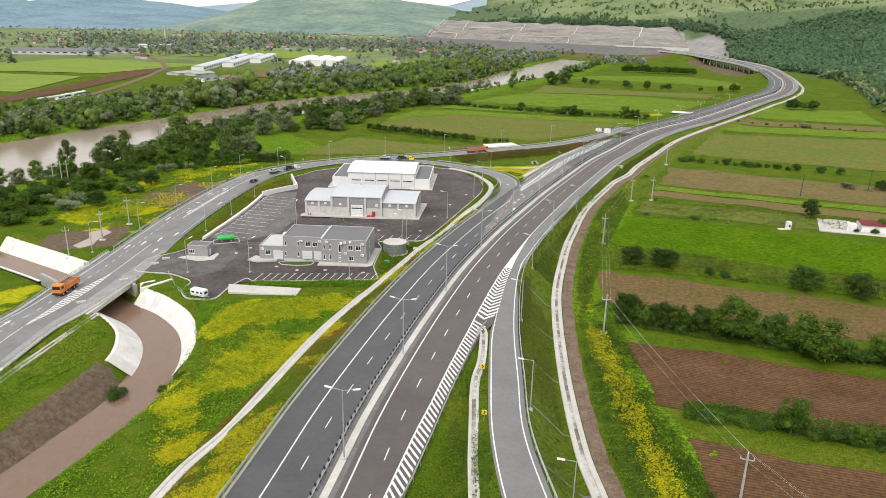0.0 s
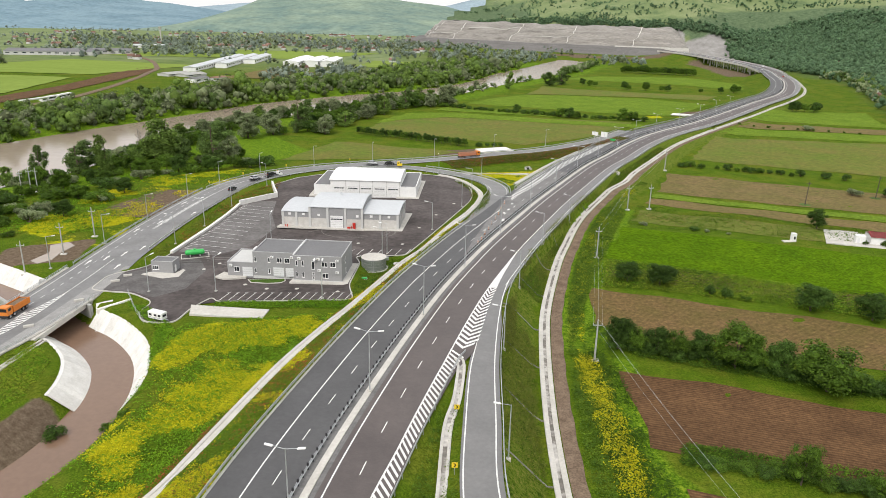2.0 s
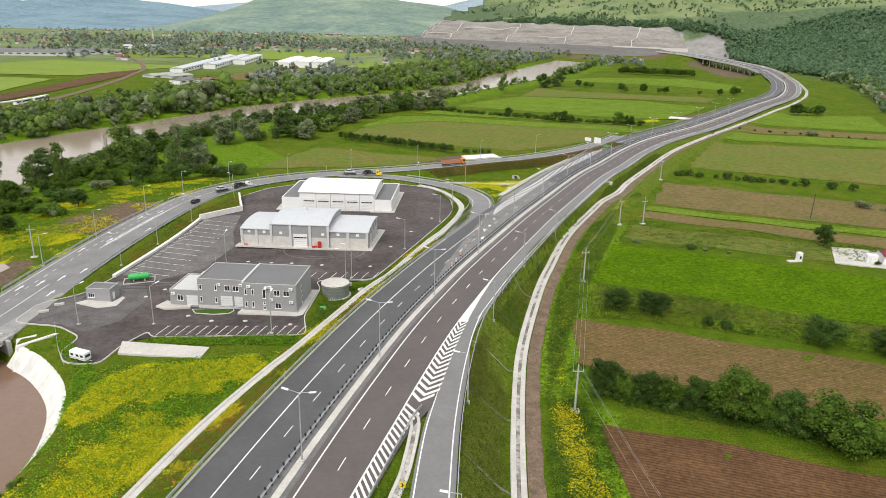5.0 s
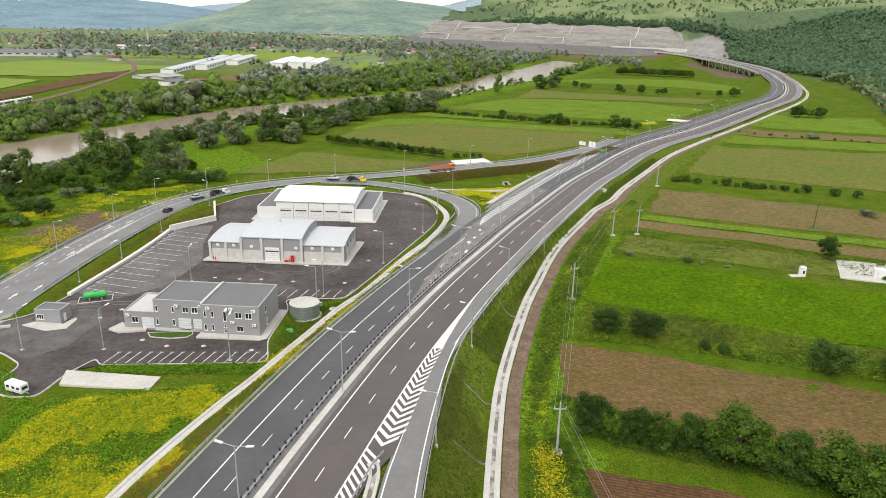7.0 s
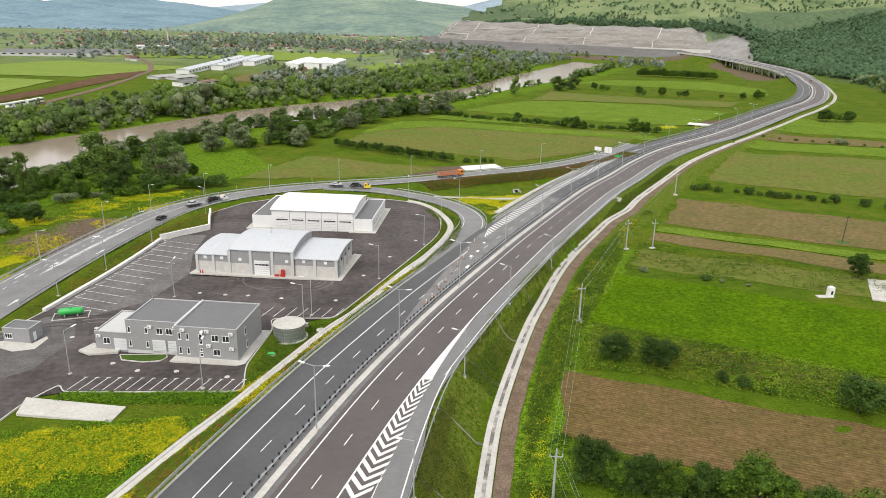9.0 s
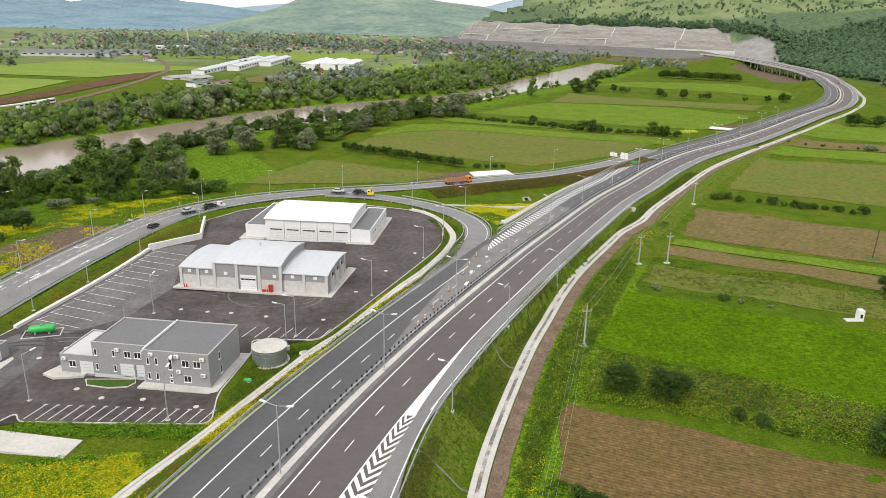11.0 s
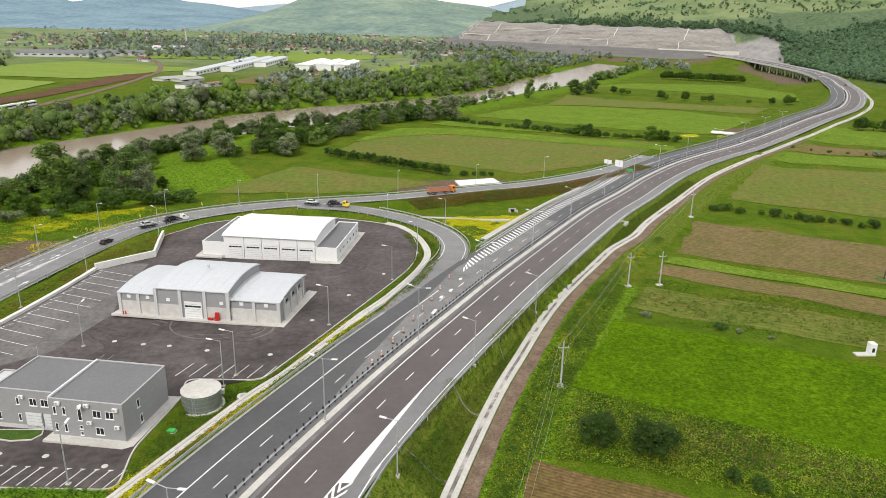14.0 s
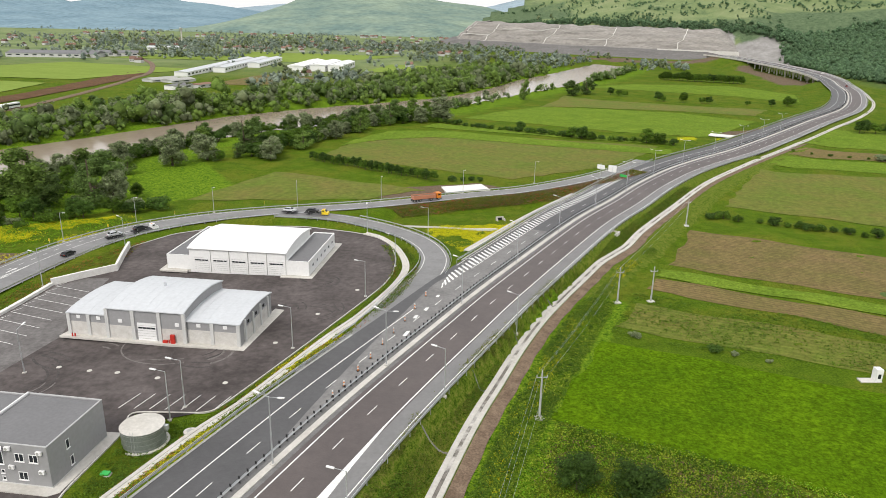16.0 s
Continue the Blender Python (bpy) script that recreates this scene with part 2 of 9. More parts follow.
def spline(points, step=3.0):
    """A smooth line through the points, as rows evenly spaced by about step metres."""
    p = np.array(points, float)
    ext = np.vstack([2 * p[0] - p[1], p, 2 * p[-1] - p[-2]])
    out = []
    for i in range(1, len(ext) - 2):
        a, b, c, d = ext[i - 1 : i + 3]
        n = max(2, int(np.linalg.norm((c - b)[:2]) / step) + 1)
        for t in np.linspace(0, 1, n, endpoint=False):
            out.append(0.5 * (2 * b + (c - a) * t + (2 * a - 5 * b + 4 * c - d) * t * t + (3 * b - a - 3 * c + d) * t**3))
    out.append(p[-1])
    return np.array(out)


def shifted(line, off):
    """The line moved to its left by off (a number or one per row)."""
    d = np.gradient(line[:, :2], axis=0)
    d /= np.linalg.norm(d, axis=1)[:, None]
    res = line.copy()
    res[:, :2] += np.stack([-d[:, 1], d[:, 0]], 1) * np.broadcast_to(off, len(line))[:, None]
    return res


def ribbon(name, left, right, mat, lift=0.0, parent=None, thick=0.0):
    """A strip between two lines of equal length (x, y, z rows)."""
    n = len(left)
    v = [(*p[:2], p[2] + lift) for p in left] + [(*p[:2], p[2] + lift) for p in right]
    f = [(i, n + i, n + i + 1, i + 1) for i in range(n - 1)]
    if thick:
        v += [(a, b, c - thick) for a, b, c in v]
        m = 2 * n
        f += [(i + 1, m + i + 1, m + i, i) for i in range(n - 1)] + [(n + i, m + n + i, m + n + i + 1, n + i + 1) for i in range(n - 1)]
        f += [(0, m, m + n, n), (n - 1, 2 * n - 1, m + 2 * n - 1, m + n - 1)]
    return sheet(name, v, f, mat, parent)


def swept(name, line, profile, mat, parent=None, lift=0.0, closed=True):
    """A profile of (offset to the left, height) pairs drawn along a line."""
    n, k = len(line), len(profile)
    rows = [shifted(line, o) for o, _ in profile]
    v = [(rows[j][i, 0], rows[j][i, 1], rows[j][i, 2] + profile[j][1] + lift) for i in range(n) for j in range(k)]
    f = []
    for i in range(n - 1):
        for j in range(k if closed else k - 1):
            a, b = i * k + j, i * k + (j + 1) % k
            f.append((a, b, b + k, a + k))
    if closed:
        f += [tuple(range(k))[::-1], tuple((n - 1) * k + j for j in range(k))]
    return sheet(name, v, f, mat, parent)


def cut(line, y0, y1):
    return line[(line[:, 1] >= y0) & (line[:, 1] <= y1)]


def inside(poly, x, y):
    """Whether points lie in a polygon (arrays)."""
    x, y = np.asarray(x, float), np.asarray(y, float)
    res = np.zeros(x.shape, bool)
    n = len(poly)
    for i in range(n):
        (x0, y0), (x1, y1) = poly[i], poly[(i + 1) % n]
        if y0 == y1:
            continue
        res ^= ((y0 > y) != (y1 > y)) & (x < (x1 - x0) * (y - y0) / (y1 - y0) + x0)
    return res


def away(poly, x, y, closed=True):
    """Distance from points to the edge of a polygon or to an open line."""
    best = np.full(np.shape(x), 1e9)
    n = len(poly)
    for i in range(n if closed else n - 1):
        a, b = np.array(poly[i], float), np.array(poly[(i + 1) % n], float)
        d = b - a
        t = np.clip(((x - a[0]) * d[0] + (y - a[1]) * d[1]) / (d @ d + 1e-9), 0, 1)
        best = np.minimum(best, np.hypot(x - a[0] - t * d[0], y - a[1] - t * d[1]))
    return best


def nearest(line, x, y):
    """For each point: distance to a line, side (left +), and the line's height there."""
    px = line[:: max(1, len(line) // 420)]
    d = np.gradient(px[:, :2], axis=0)
    d /= np.linalg.norm(d, axis=1)[:, None]
    off, z, row = np.empty(len(x)), np.empty(len(x)), np.empty(len(x))
    along = np.empty(len(x))
    for s in range(0, len(x), 20000):
        sl = slice(s, s + 20000)
        dx, dy = x[sl, None] - px[None, :, 0], y[sl, None] - px[None, :, 1]
        i = np.argmin(dx * dx + dy * dy, 1)
        k = np.arange(len(i))
        off[sl] = -dx[k, i] * d[i, 1] + dy[k, i] * d[i, 0]
        along[sl] = np.hypot(dx[k, i], dy[k, i])
        z[sl] = px[i, 2]
        row[sl] = i / (len(px) - 1)
    return off, along, z, row

# ---- the lines of the plan ----
def road_z(y):
    return np.interp(y, [0, 72, 144, 200, 254, 312, 420, 564, 720, 960, 1140, 1400], [9, 8.6, 7.4, 6.2, 5.2, 4.2, 2.8, 2.6, 3.2, 5.4, 7.2, 9])


MEDIAN = spline([(-32, -40), (-23.5, 40), (-16.6, 87.7), (-13.3, 108.4), (-8, 133.8), (-2.2, 158.4), (3.6, 180.5), (10, 201), (17.4, 222.6), (29, 253), (42.1, 285.8), (69, 347.4), (87.4, 382.4), (105.6, 418), (126, 451), (147.2, 478.8), (175.2, 512.4), (215.5, 567.6), (262.6, 633.6), (292.8, 673.8), (322, 714.7), (353, 772), (386, 848), (409, 920), (427, 977), (445, 1073), (448, 1180), (446, 1279), (440, 1362), (420, 1440)], 3.0)
MEDIAN = np.column_stack([MEDIAN, road_z(MEDIAN[:, 1])])
RAMP_L = spline([(24, -20), (18, 30), (12, 62), (9.2, 83.3), (8.4, 100.4), (9.2, 118.2), (10.4, 135.6), (11.8, 146.2), (14.9, 168), (18.5, 188), (23, 203)], 3.0)
RAMP_R = spline([(30, -20), (24, 30), (18, 62), (14.9, 83.5), (13.4, 100.6), (14.2, 118.4), (15.4, 140.8), (18, 165.1), (21.2, 184), (26.8, 203)], 3.0)
RAMP_L, RAMP_R = (np.column_stack([p, road_z(p[:, 1]) - 0.35]) for p in (RAMP_L, RAMP_R))


def left_ramp_z(y):
    return np.interp(y, [0, 330, 380, 420, 460], [0.6, 0.7, 1.0, 1.9, 2.7])


# left ramp: from the canal bridge round to the motorway
LRAMP = spline([(-97, 60), (-97.5, 100), (-97.3, 146), (-95.6, 160), (-94.6, 172), (-93.7, 186), (-93.2, 200), (-92.8, 225), (-91.8, 250), (-89, 280), (-84.6, 306), (-78, 322), (-70, 333), (-58, 343.5), (-44, 352), (-26, 360), (-4, 369), (30, 387.5), (56, 401), (82, 422), (104, 447), (118, 468)], 3.0)
LRAMP = np.column_stack([LRAMP, left_ramp_z(LRAMP[:, 1])])
LOOP = spline([(-34, 352), (-14, 350), (0.5, 343), (13, 333), (22, 320), (26.5, 305), (26, 288), (21, 270), (13.5, 250), (5, 228)], 3.0)
LOOP = np.column_stack([LOOP, np.interp(LOOP[:, 1], [228, 250, 270, 285, 310, 335, 352], [5.62, 5.22, 4.86, 4.3, 2.8, 1.5, 1.05])])
CANAL = spline([(-146, 214), (-128, 203), (-110, 192), (-97, 182), (-84, 172), (-76, 166), (-68, 156.5), (-63.5, 145), (-62.5, 134), (-63.8, 122), (-67, 111), (-71, 98.5), (-80, 75), (-95, 30)], 2.0)
CANAL = np.column_stack([CANAL, np.full(len(CANAL), -4.0)])
RIVER_NEAR = [(-240, 180), (-215, 240), (-192, 297), (-181, 320), (-168, 385), (-143, 480), (-122, 535), (-104, 563), (-77, 592), (-42, 635), (-10, 680), (38, 774), (67, 829), (124, 936), (168, 1036), (262, 1266)]
RIVER_FAR = [(-330, 180), (-300, 280), (-258, 404), (-226, 478), (-205, 517), (-189, 550), (-167, 598), (-153, 627), (-128, 660), (-98, 694), (-44, 746), (-4, 794), (22, 845), (43, 901), (70, 992), (120, 1109), (205, 1330)]
RIVER = RIVER_NEAR + RIVER_FAR[::-1]
DRAIN_R = spline([(30, 20), (26.5, 70), (25.1, 94.3), (24.5, 107.2), (25.6, 132.7), (28.4, 162.7), (31.7, 184.8), (39.3, 217.5), (45, 236.6), (49.7, 252), (55.4, 267.9), (61.8, 282.8), (69, 298.4), (75.4, 312.2), (80.6, 320.6), (86.4, 330), (92.3, 343.3), (98.4, 355.2), (111.8, 379.7), (140, 430), (180, 486), (222, 541), (276, 615), (332, 692), (372, 762), (400, 830), (424, 900), (444, 970)], 2.5)
DRAIN_L = spline([(-48, 40), (-41.4, 88.8), (-35.3, 107.2), (-27.8, 141.4), (-21.7, 161.3), (-16.7, 175.2), (-7.2, 206), (-0.5, 220.8), (7.7, 243.2), (13.6, 258.5), (18, 277), (19, 296), (14.6, 312), (8, 322.6), (2, 327)], 2.5)
DRAIN_FOOT = np.column_stack([DRAIN_R, np.interp(DRAIN_R[:, 1], [0, 180, 225, 260, 400, 480, 700], [0, 0.2, 0.8, 1.0, 1.0, 1.2, 1.2])])
YARD = [(-17.6, 182.3), (-20.2, 192.8), (-19.2, 210.5), (-21.5, 216.4), (-6.4, 217), (-1, 232.5), (4.2, 248.2), (11.2, 269.8), (14.6, 281), (16, 290), (15.3, 303.4), (11.5, 317.2), (5.9, 324.8), (-3.8, 329), (-20, 334), (-45, 333), (-60, 323), (-67.8, 308.5), (-61.5, 288), (-72.6, 277), (-73.4, 256), (-74.5, 240), (-77.5, 218), (-80, 207), (-88, 200), (-88, 189), (-76, 187), (-68, 181), (-69, 174), (-65.6, 168.6), (-58, 168), (-57, 177), (-54, 184), (-52, 181)]


def rounded(poly, r):
    """The polygon with its corners cut to short arcs where both sides are long enough."""
    out, n = [], len(poly)
    for i in range(n):
        a, b, c = (np.array(poly[k % n], float) for k in (i - 1, i, i + 1))
        la, lc = np.linalg.norm(a - b), np.linalg.norm(c - b)
        q = min(r, 0.45 * la, 0.45 * lc)
        p0, p1 = b + (a - b) / la * q, b + (c - b) / lc * q
        out += [tuple(p0 * (1 - t) ** 2 + 2 * b * t * (1 - t) + p1 * t * t) for t in (0.0, 0.25, 0.5, 0.75, 1.0)]
    return out


YARD = rounded(YARD, 2.6)


def yard_z(x):
    return 2.3 + 0.022 * (np.asarray(x, float) + 10)


HILL_FOOT = [(292, 300), (310, 474), (372, 633), (440, 788), (492, 980), (510, 1159), (530, 1330), (540, 1400), (505, 1440), (415, 1500), (298, 1556), (168, 1636), (57, 1733), (-65, 1822), (-100, 2080), (20, 2400), (300, 2700), (3500, 4600), (4000, 300)]


def hill_z(x, y):
    """Height of the hills above the plain."""
    h = np.zeros_like(x)
    near = inside(HILL_FOOT, x, y)
    d = np.where(near, away(HILL_FOOT[:15], x, y, False), 0)
    # the quarry face rises steeply behind its floor, the wooded flank less so
    qu = np.clip((y - 1400) / 100, 0, 1) * np.clip((640 - x) / 80, 0, 1) * np.clip((2000 - y) / 180, 0, 1)
    face = np.interp(d, [0, 62, 100, 135, 420, 1500], [0, 1, 30, 58, 150, 330])
    flank = np.interp(d, [0, 60, 200, 500, 1500], [0, 8, 38, 120, 320])
    h += np.where(near, qu * face + (1 - qu) * flank, 0)
    return h


def plain_z(x, y):
    """The natural ground without roads and ditches."""
    right = np.interp(y, [0, 280, 340, 480, 700], [0, 0, -1, 0, 0.6])
    left = np.interp(y, [0, 300, 380, 700], [0.2, 0.0, -2.6, -3.2])
    axis = np.interp(y, MEDIAN[:, 1], MEDIAN[:, 0])
    w = np.clip((x - axis + 10) / 20, 0, 1)
    left = left + np.clip((x + 68) / 14, 0, 1) * np.interp(y, [60, 120, 190, 260], [0.4, 1.0, 1.2, 0.5])
    base = w * right + (1 - w) * left
    return np.where(y > 960, -4.0, base)


def grid_axis(a, b, fine, lo, hi, coarse):
    mid = np.arange(a, b, fine)
    up, down = [b], [a]
    st = fine
    while up[-1] < hi:
        st = min(st * 1.09, coarse)
        up.append(up[-1] + st)
    st = fine
    while down[-1] > lo:
        st = min(st * 1.09, coarse)
        down.append(down[-1] - st)
    return np.concatenate([np.array(down[:0:-1]), mid, np.array(up)])


def ground_z(x, y):
    x, y = np.asarray(x, float).ravel(), np.asarray(y, float).ravel()
    h = plain_z(x, y)
    ins, d = inside(YARD, x, y), away(YARD, x, y)
    yz = yard_z(x) - 0.12
    slope = yz - np.maximum(d - 1.2, 0) * 0.45
    h = np.maximum(h, np.where(d < 14, slope, -99))
    # roads on their banks
    off, dist, z, row = nearest(MEDIAN, x, y)
    ym = np.interp(row, np.linspace(0, 1, len(MEDIAN)), MEDIAN[:, 1])
    lim_r = np.interp(ym, [0, 72, 84, 99.5, 117, 140, 148, 175, 2000], [9.5, 11, 13.2, 14.4, 14.8, 15.2, 16.2, 17.2, 17.2])
    lim_l = np.interp(ym, [0, 250, 280, 2000], [12.9, 12.9, 13.6, 13.6])
    over = np.where(off > 0, dist - lim_l, dist - lim_r)
    on_land = ~((ym > 985) & (ym < 1290))
    steep = np.where(off > 0, np.interp(ym, [150, 190, 280, 320], [0.45, 0.6, 0.6, 0.45]), 0.62)
    bank = np.where(over < 0, z - 0.3, z - 0.3 - over * steep)
    h = np.where(on_land, np.where(over < 0, bank, np.maximum(h, bank)), h)
    mid = RAMP_L.copy()
    mid[:, :2] = (RAMP_L[:, :2] + np.column_stack([np.interp(RAMP_L[:, 1], RAMP_R[:, 1], RAMP_R[:, 0]), RAMP_L[:, 1]])) / 2
    for line, half, st in ((mid, 4.2, 0.62), (LRAMP, 8.6, 0.5), (LOOP, 5.2, 0.45)):
        off2, dist2, z2, row2 = nearest(line, x, y)
        if line is LOOP:
            half = np.interp(row2, [0, 0.72, 0.84, 1], [5.2, 5.2, 2.6, 0.6])
        b2 = z2 - 0.25 - np.maximum(dist2 - half, 0) * st
        end = (row2 <= 0) | (row2 >= 1)
        inn = (dist2 < half) & ~end
        h = np.where(end, h, np.where(inn & ((over > 0) | (np.abs(off) > 30)), b2, np.maximum(h, np.where(over > 0, b2, -99))))
    # canal, in walls where it bends and in earth below
    off3, dist3, z3, row3 = nearest(CANAL, x, y)
    lined = y > 132
    wide = np.where(lined, np.where(off3 < 0, 4.2, 4.4), 3.6)
    carve = np.where(dist3 < wide, -4.9, -4.9 + (dist3 - wide) * np.where(lined, np.where(off3 < 0, 0.85, 1.35), 0.75))
    h = np.where(dist3 < 12, np.minimum(h, carve), h)
    # river bed
    inr, dr = inside(RIVER, x, y), away(RIVER, x, y)
    h = np.where(inr, -5.2 - np.minimum(dr * 0.5, 2), np.minimum(h, -5.0 + dr * 0.35))
    near_l = nearest(LRAMP, x, y)[1] > 7.0
    h = np.where((ins | ((d < 1.2) & (over > 0.5) & near_l)), yz, h)
    # level foot of the bank, with the drain and the track on it
    off4, dist4, z4, row4 = nearest(DRAIN_FOOT, x, y)
    near4 = (over > 0.4) & (y < 620) & (row4 > 0)
    rise = z4 + np.maximum(off4 - 2.3, 0) * 0.95
    h = np.where(near4 & (off4 > 0) & (dist4 < 12), np.minimum(h, rise), h)
    w4 = np.clip((3.2 - off4) / 0.8, 0, 1) * np.clip((12.5 + off4) / 4.5, 0, 1) * np.clip((13 - dist4) / 1.5, 0, 1)
    h = np.where(near4, h * (1 - w4) + z4 * w4, h)
    off5, dist5, z5, row5 = nearest(LOOP, x, y)
    h = np.where((dist5 < np.interp(row5, [0, 0.72, 0.84, 1], [5, 5, 3, 1.5])) & (row5 > 0) & (row5 < 1), np.minimum(h, z5 - 0.25), h)
    und = noise_field(x, y) * (1 - w4)
    flat = np.clip(dist / 30 - 0.6, 0, 1)
    return h + und * flat * 0.25 * (~ins) + hill_z(x, y) * (1 + 0.0)


def noise_field(x, y):
    return np.sin(x * 0.11 + 1.3 * np.sin(y * 0.05)) * np.cos(y * 0.09 + 0.7 * np.sin(x * 0.07)) * 0.6 + 0.4 * np.sin(x * 0.31 + y * 0.23)


GX = grid_axis(-125, 135, 1.6, -4200, 4200, 60)
GY = grid_axis(60, 440, 1.6, -200, 4900, 55)
gx, gy = np.meshgrid(GX, GY)
gz = ground_z(gx, gy)
hills = hill_z(gx.ravel(), gy.ravel())
rough = np.array([noise.fractal(Vector((a * 0.006, b * 0.006, 0.0)), 1.0, 2.0, 4) if c > 1 else 0.0 for a, b, c in zip(gx.ravel(), gy.ravel(), hills)])
gz = gz + rough * np.minimum(hills * 0.22, 26)
FIELD = gz.reshape(gx.shape)


def at_ground(x, y):
    """Height of the ground sheet at one place."""
    i = int(np.clip(np.searchsorted(GX, x) - 1, 0, len(GX) - 2))
    j = int(np.clip(np.searchsorted(GY, y) - 1, 0, len(GY) - 2))
    u, v = (x - GX[i]) / (GX[i + 1] - GX[i]), (y - GY[j]) / (GY[j + 1] - GY[j])
    a = FIELD[j, i] * (1 - u) + FIELD[j, i + 1] * u
    b = FIELD[j + 1, i] * (1 - u) + FIELD[j + 1, i + 1] * u
    return float(a * (1 - v) + b * v)

# ---- ground sheet ----
def patch(poly, soft):
    """1 inside a polygon, fading over soft metres outside."""
    px, py = gx.ravel(), gy.ravel()
    return np.where(inside(poly, px, py), 1.0, np.clip(1 - away(poly, px, py) / soft, 0, 1))


FLOWERS = [
    [(-60, 128), (-52, 168), (-38, 170), (-20, 176), (-30, 140), (-42, 92), (-58, 100)],
[(-136, 240), (-106, 232), (-101, 270), (-96, 302), (-82, 338), (-88, 352), (-126, 326), (-136, 285)],
    [(-122, 215), (-103, 226), (-101, 262), (-112, 250)],
    [(24, 330), (37, 320), (52, 346), (44, 356), (22, 350)],
    [(33, 84), (33.5, 140), (34.5, 158), (38, 158), (39.5, 130), (40, 84)],
    [(150, 560), (185, 600), (230, 610), (210, 585)],
    [(-140, 150), (-108, 178), (-112, 140)],
]
FLOWERS.append([tuple(p[:2]) for p in cut(shifted(MEDIAN, 14.6), 70, 246)[::6]] + [tuple(p[:2]) for p in cut(shifted(np.column_stack([DRAIN_L, DRAIN_L[:, 0]]), -1.7), 84, 246)[::-6]])
SOILS = [
    [(-128, 222), (-108, 232), (-106, 214), (-124, 208)],
    [(-110, 300), (-98, 300), (-100, 262), (-122, 262)],
    [(-66, 129), (-71.5, 134.5), (-73, 126), (-75, 114), (-77, 104), (-86, 80), (-97, 55), (-92, 55), (-80, 80), (-70, 104), (-67, 120)],
    [(55, 398), (140, 470), (100, 425), (48, 392)],
    [(-8, 394), (30, 397), (52, 415), (36, 424), (8, 412)],
    [(176, 592), (216, 584), (220, 612), (180, 616)],
    [(396, 1010), (428, 1010), (446, 1180), (430, 1290), (400, 1240)],
    [(140, 1440), (420, 1370), (440, 1430), (200, 1490)],
]
WILD = [
    [(-150, 300), (-70, 400), (-110, 460), (-160, 420)],
    [(38, 158), (46, 200), (52, 222), (76, 283), (60, 280), (44, 222), (34, 165)],
    [(36, 90), (40, 120), (44, 154), (40, 120), (48, 96)],
]
MEADOW_SPOTS = [(-50, 161, 8), (-52, 152, 5), (-45, 160, 7), (-36, 164, 6), (-28, 168, 5), (-38, 140, 8), (-42, 134, 7), (-35, 134, 6), (-45, 128, 5), (-50, 119, 5), (-47, 112, 4), (-44, 104, 4), (-54, 128, 3)]


def bloom_field(x, y):
    """Where the flowers stand thick: above zero."""
    if -64 < x < float(np.interp(y, DRAIN_L[:, 1], DRAIN_L[:, 0])) - 1 and y < 182:
        spots = max(1 - math.hypot(x - a, (y - b) * 0.8) / r for a, b, r in MEADOW_SPOTS)
        return 0.55 * spots + 0.3 * noise.noise(Vector((x * 0.10, y * 0.10, 7.3))) + 0.35 * noise.noise(Vector((x * 0.3, y * 0.3, 2.1))) - 0.02
    if 26 < x < 42 and y < 165:
        return 0.30 - abs(x - 36.4) * 0.14 - max(0.0, y - 152) * 0.05 + 0.25 * noise.noise(Vector((x * 0.3, y * 0.3, 2.1)))
    return noise.noise(Vector((x * 0.075, y * 0.075, 7.3))) + 0.45 * noise.noise(Vector((x * 0.24, y * 0.24, 2.1))) + 0.08


gv = np.column_stack([gx.ravel(), gy.ravel(), gz])
nx, ny = len(GX), len(GY)
gf = [(j * nx + i, j * nx + i + 1, (j + 1) * nx + i + 1, (j + 1) * nx + i) for j in range(ny - 1) for i in range(nx - 1)]


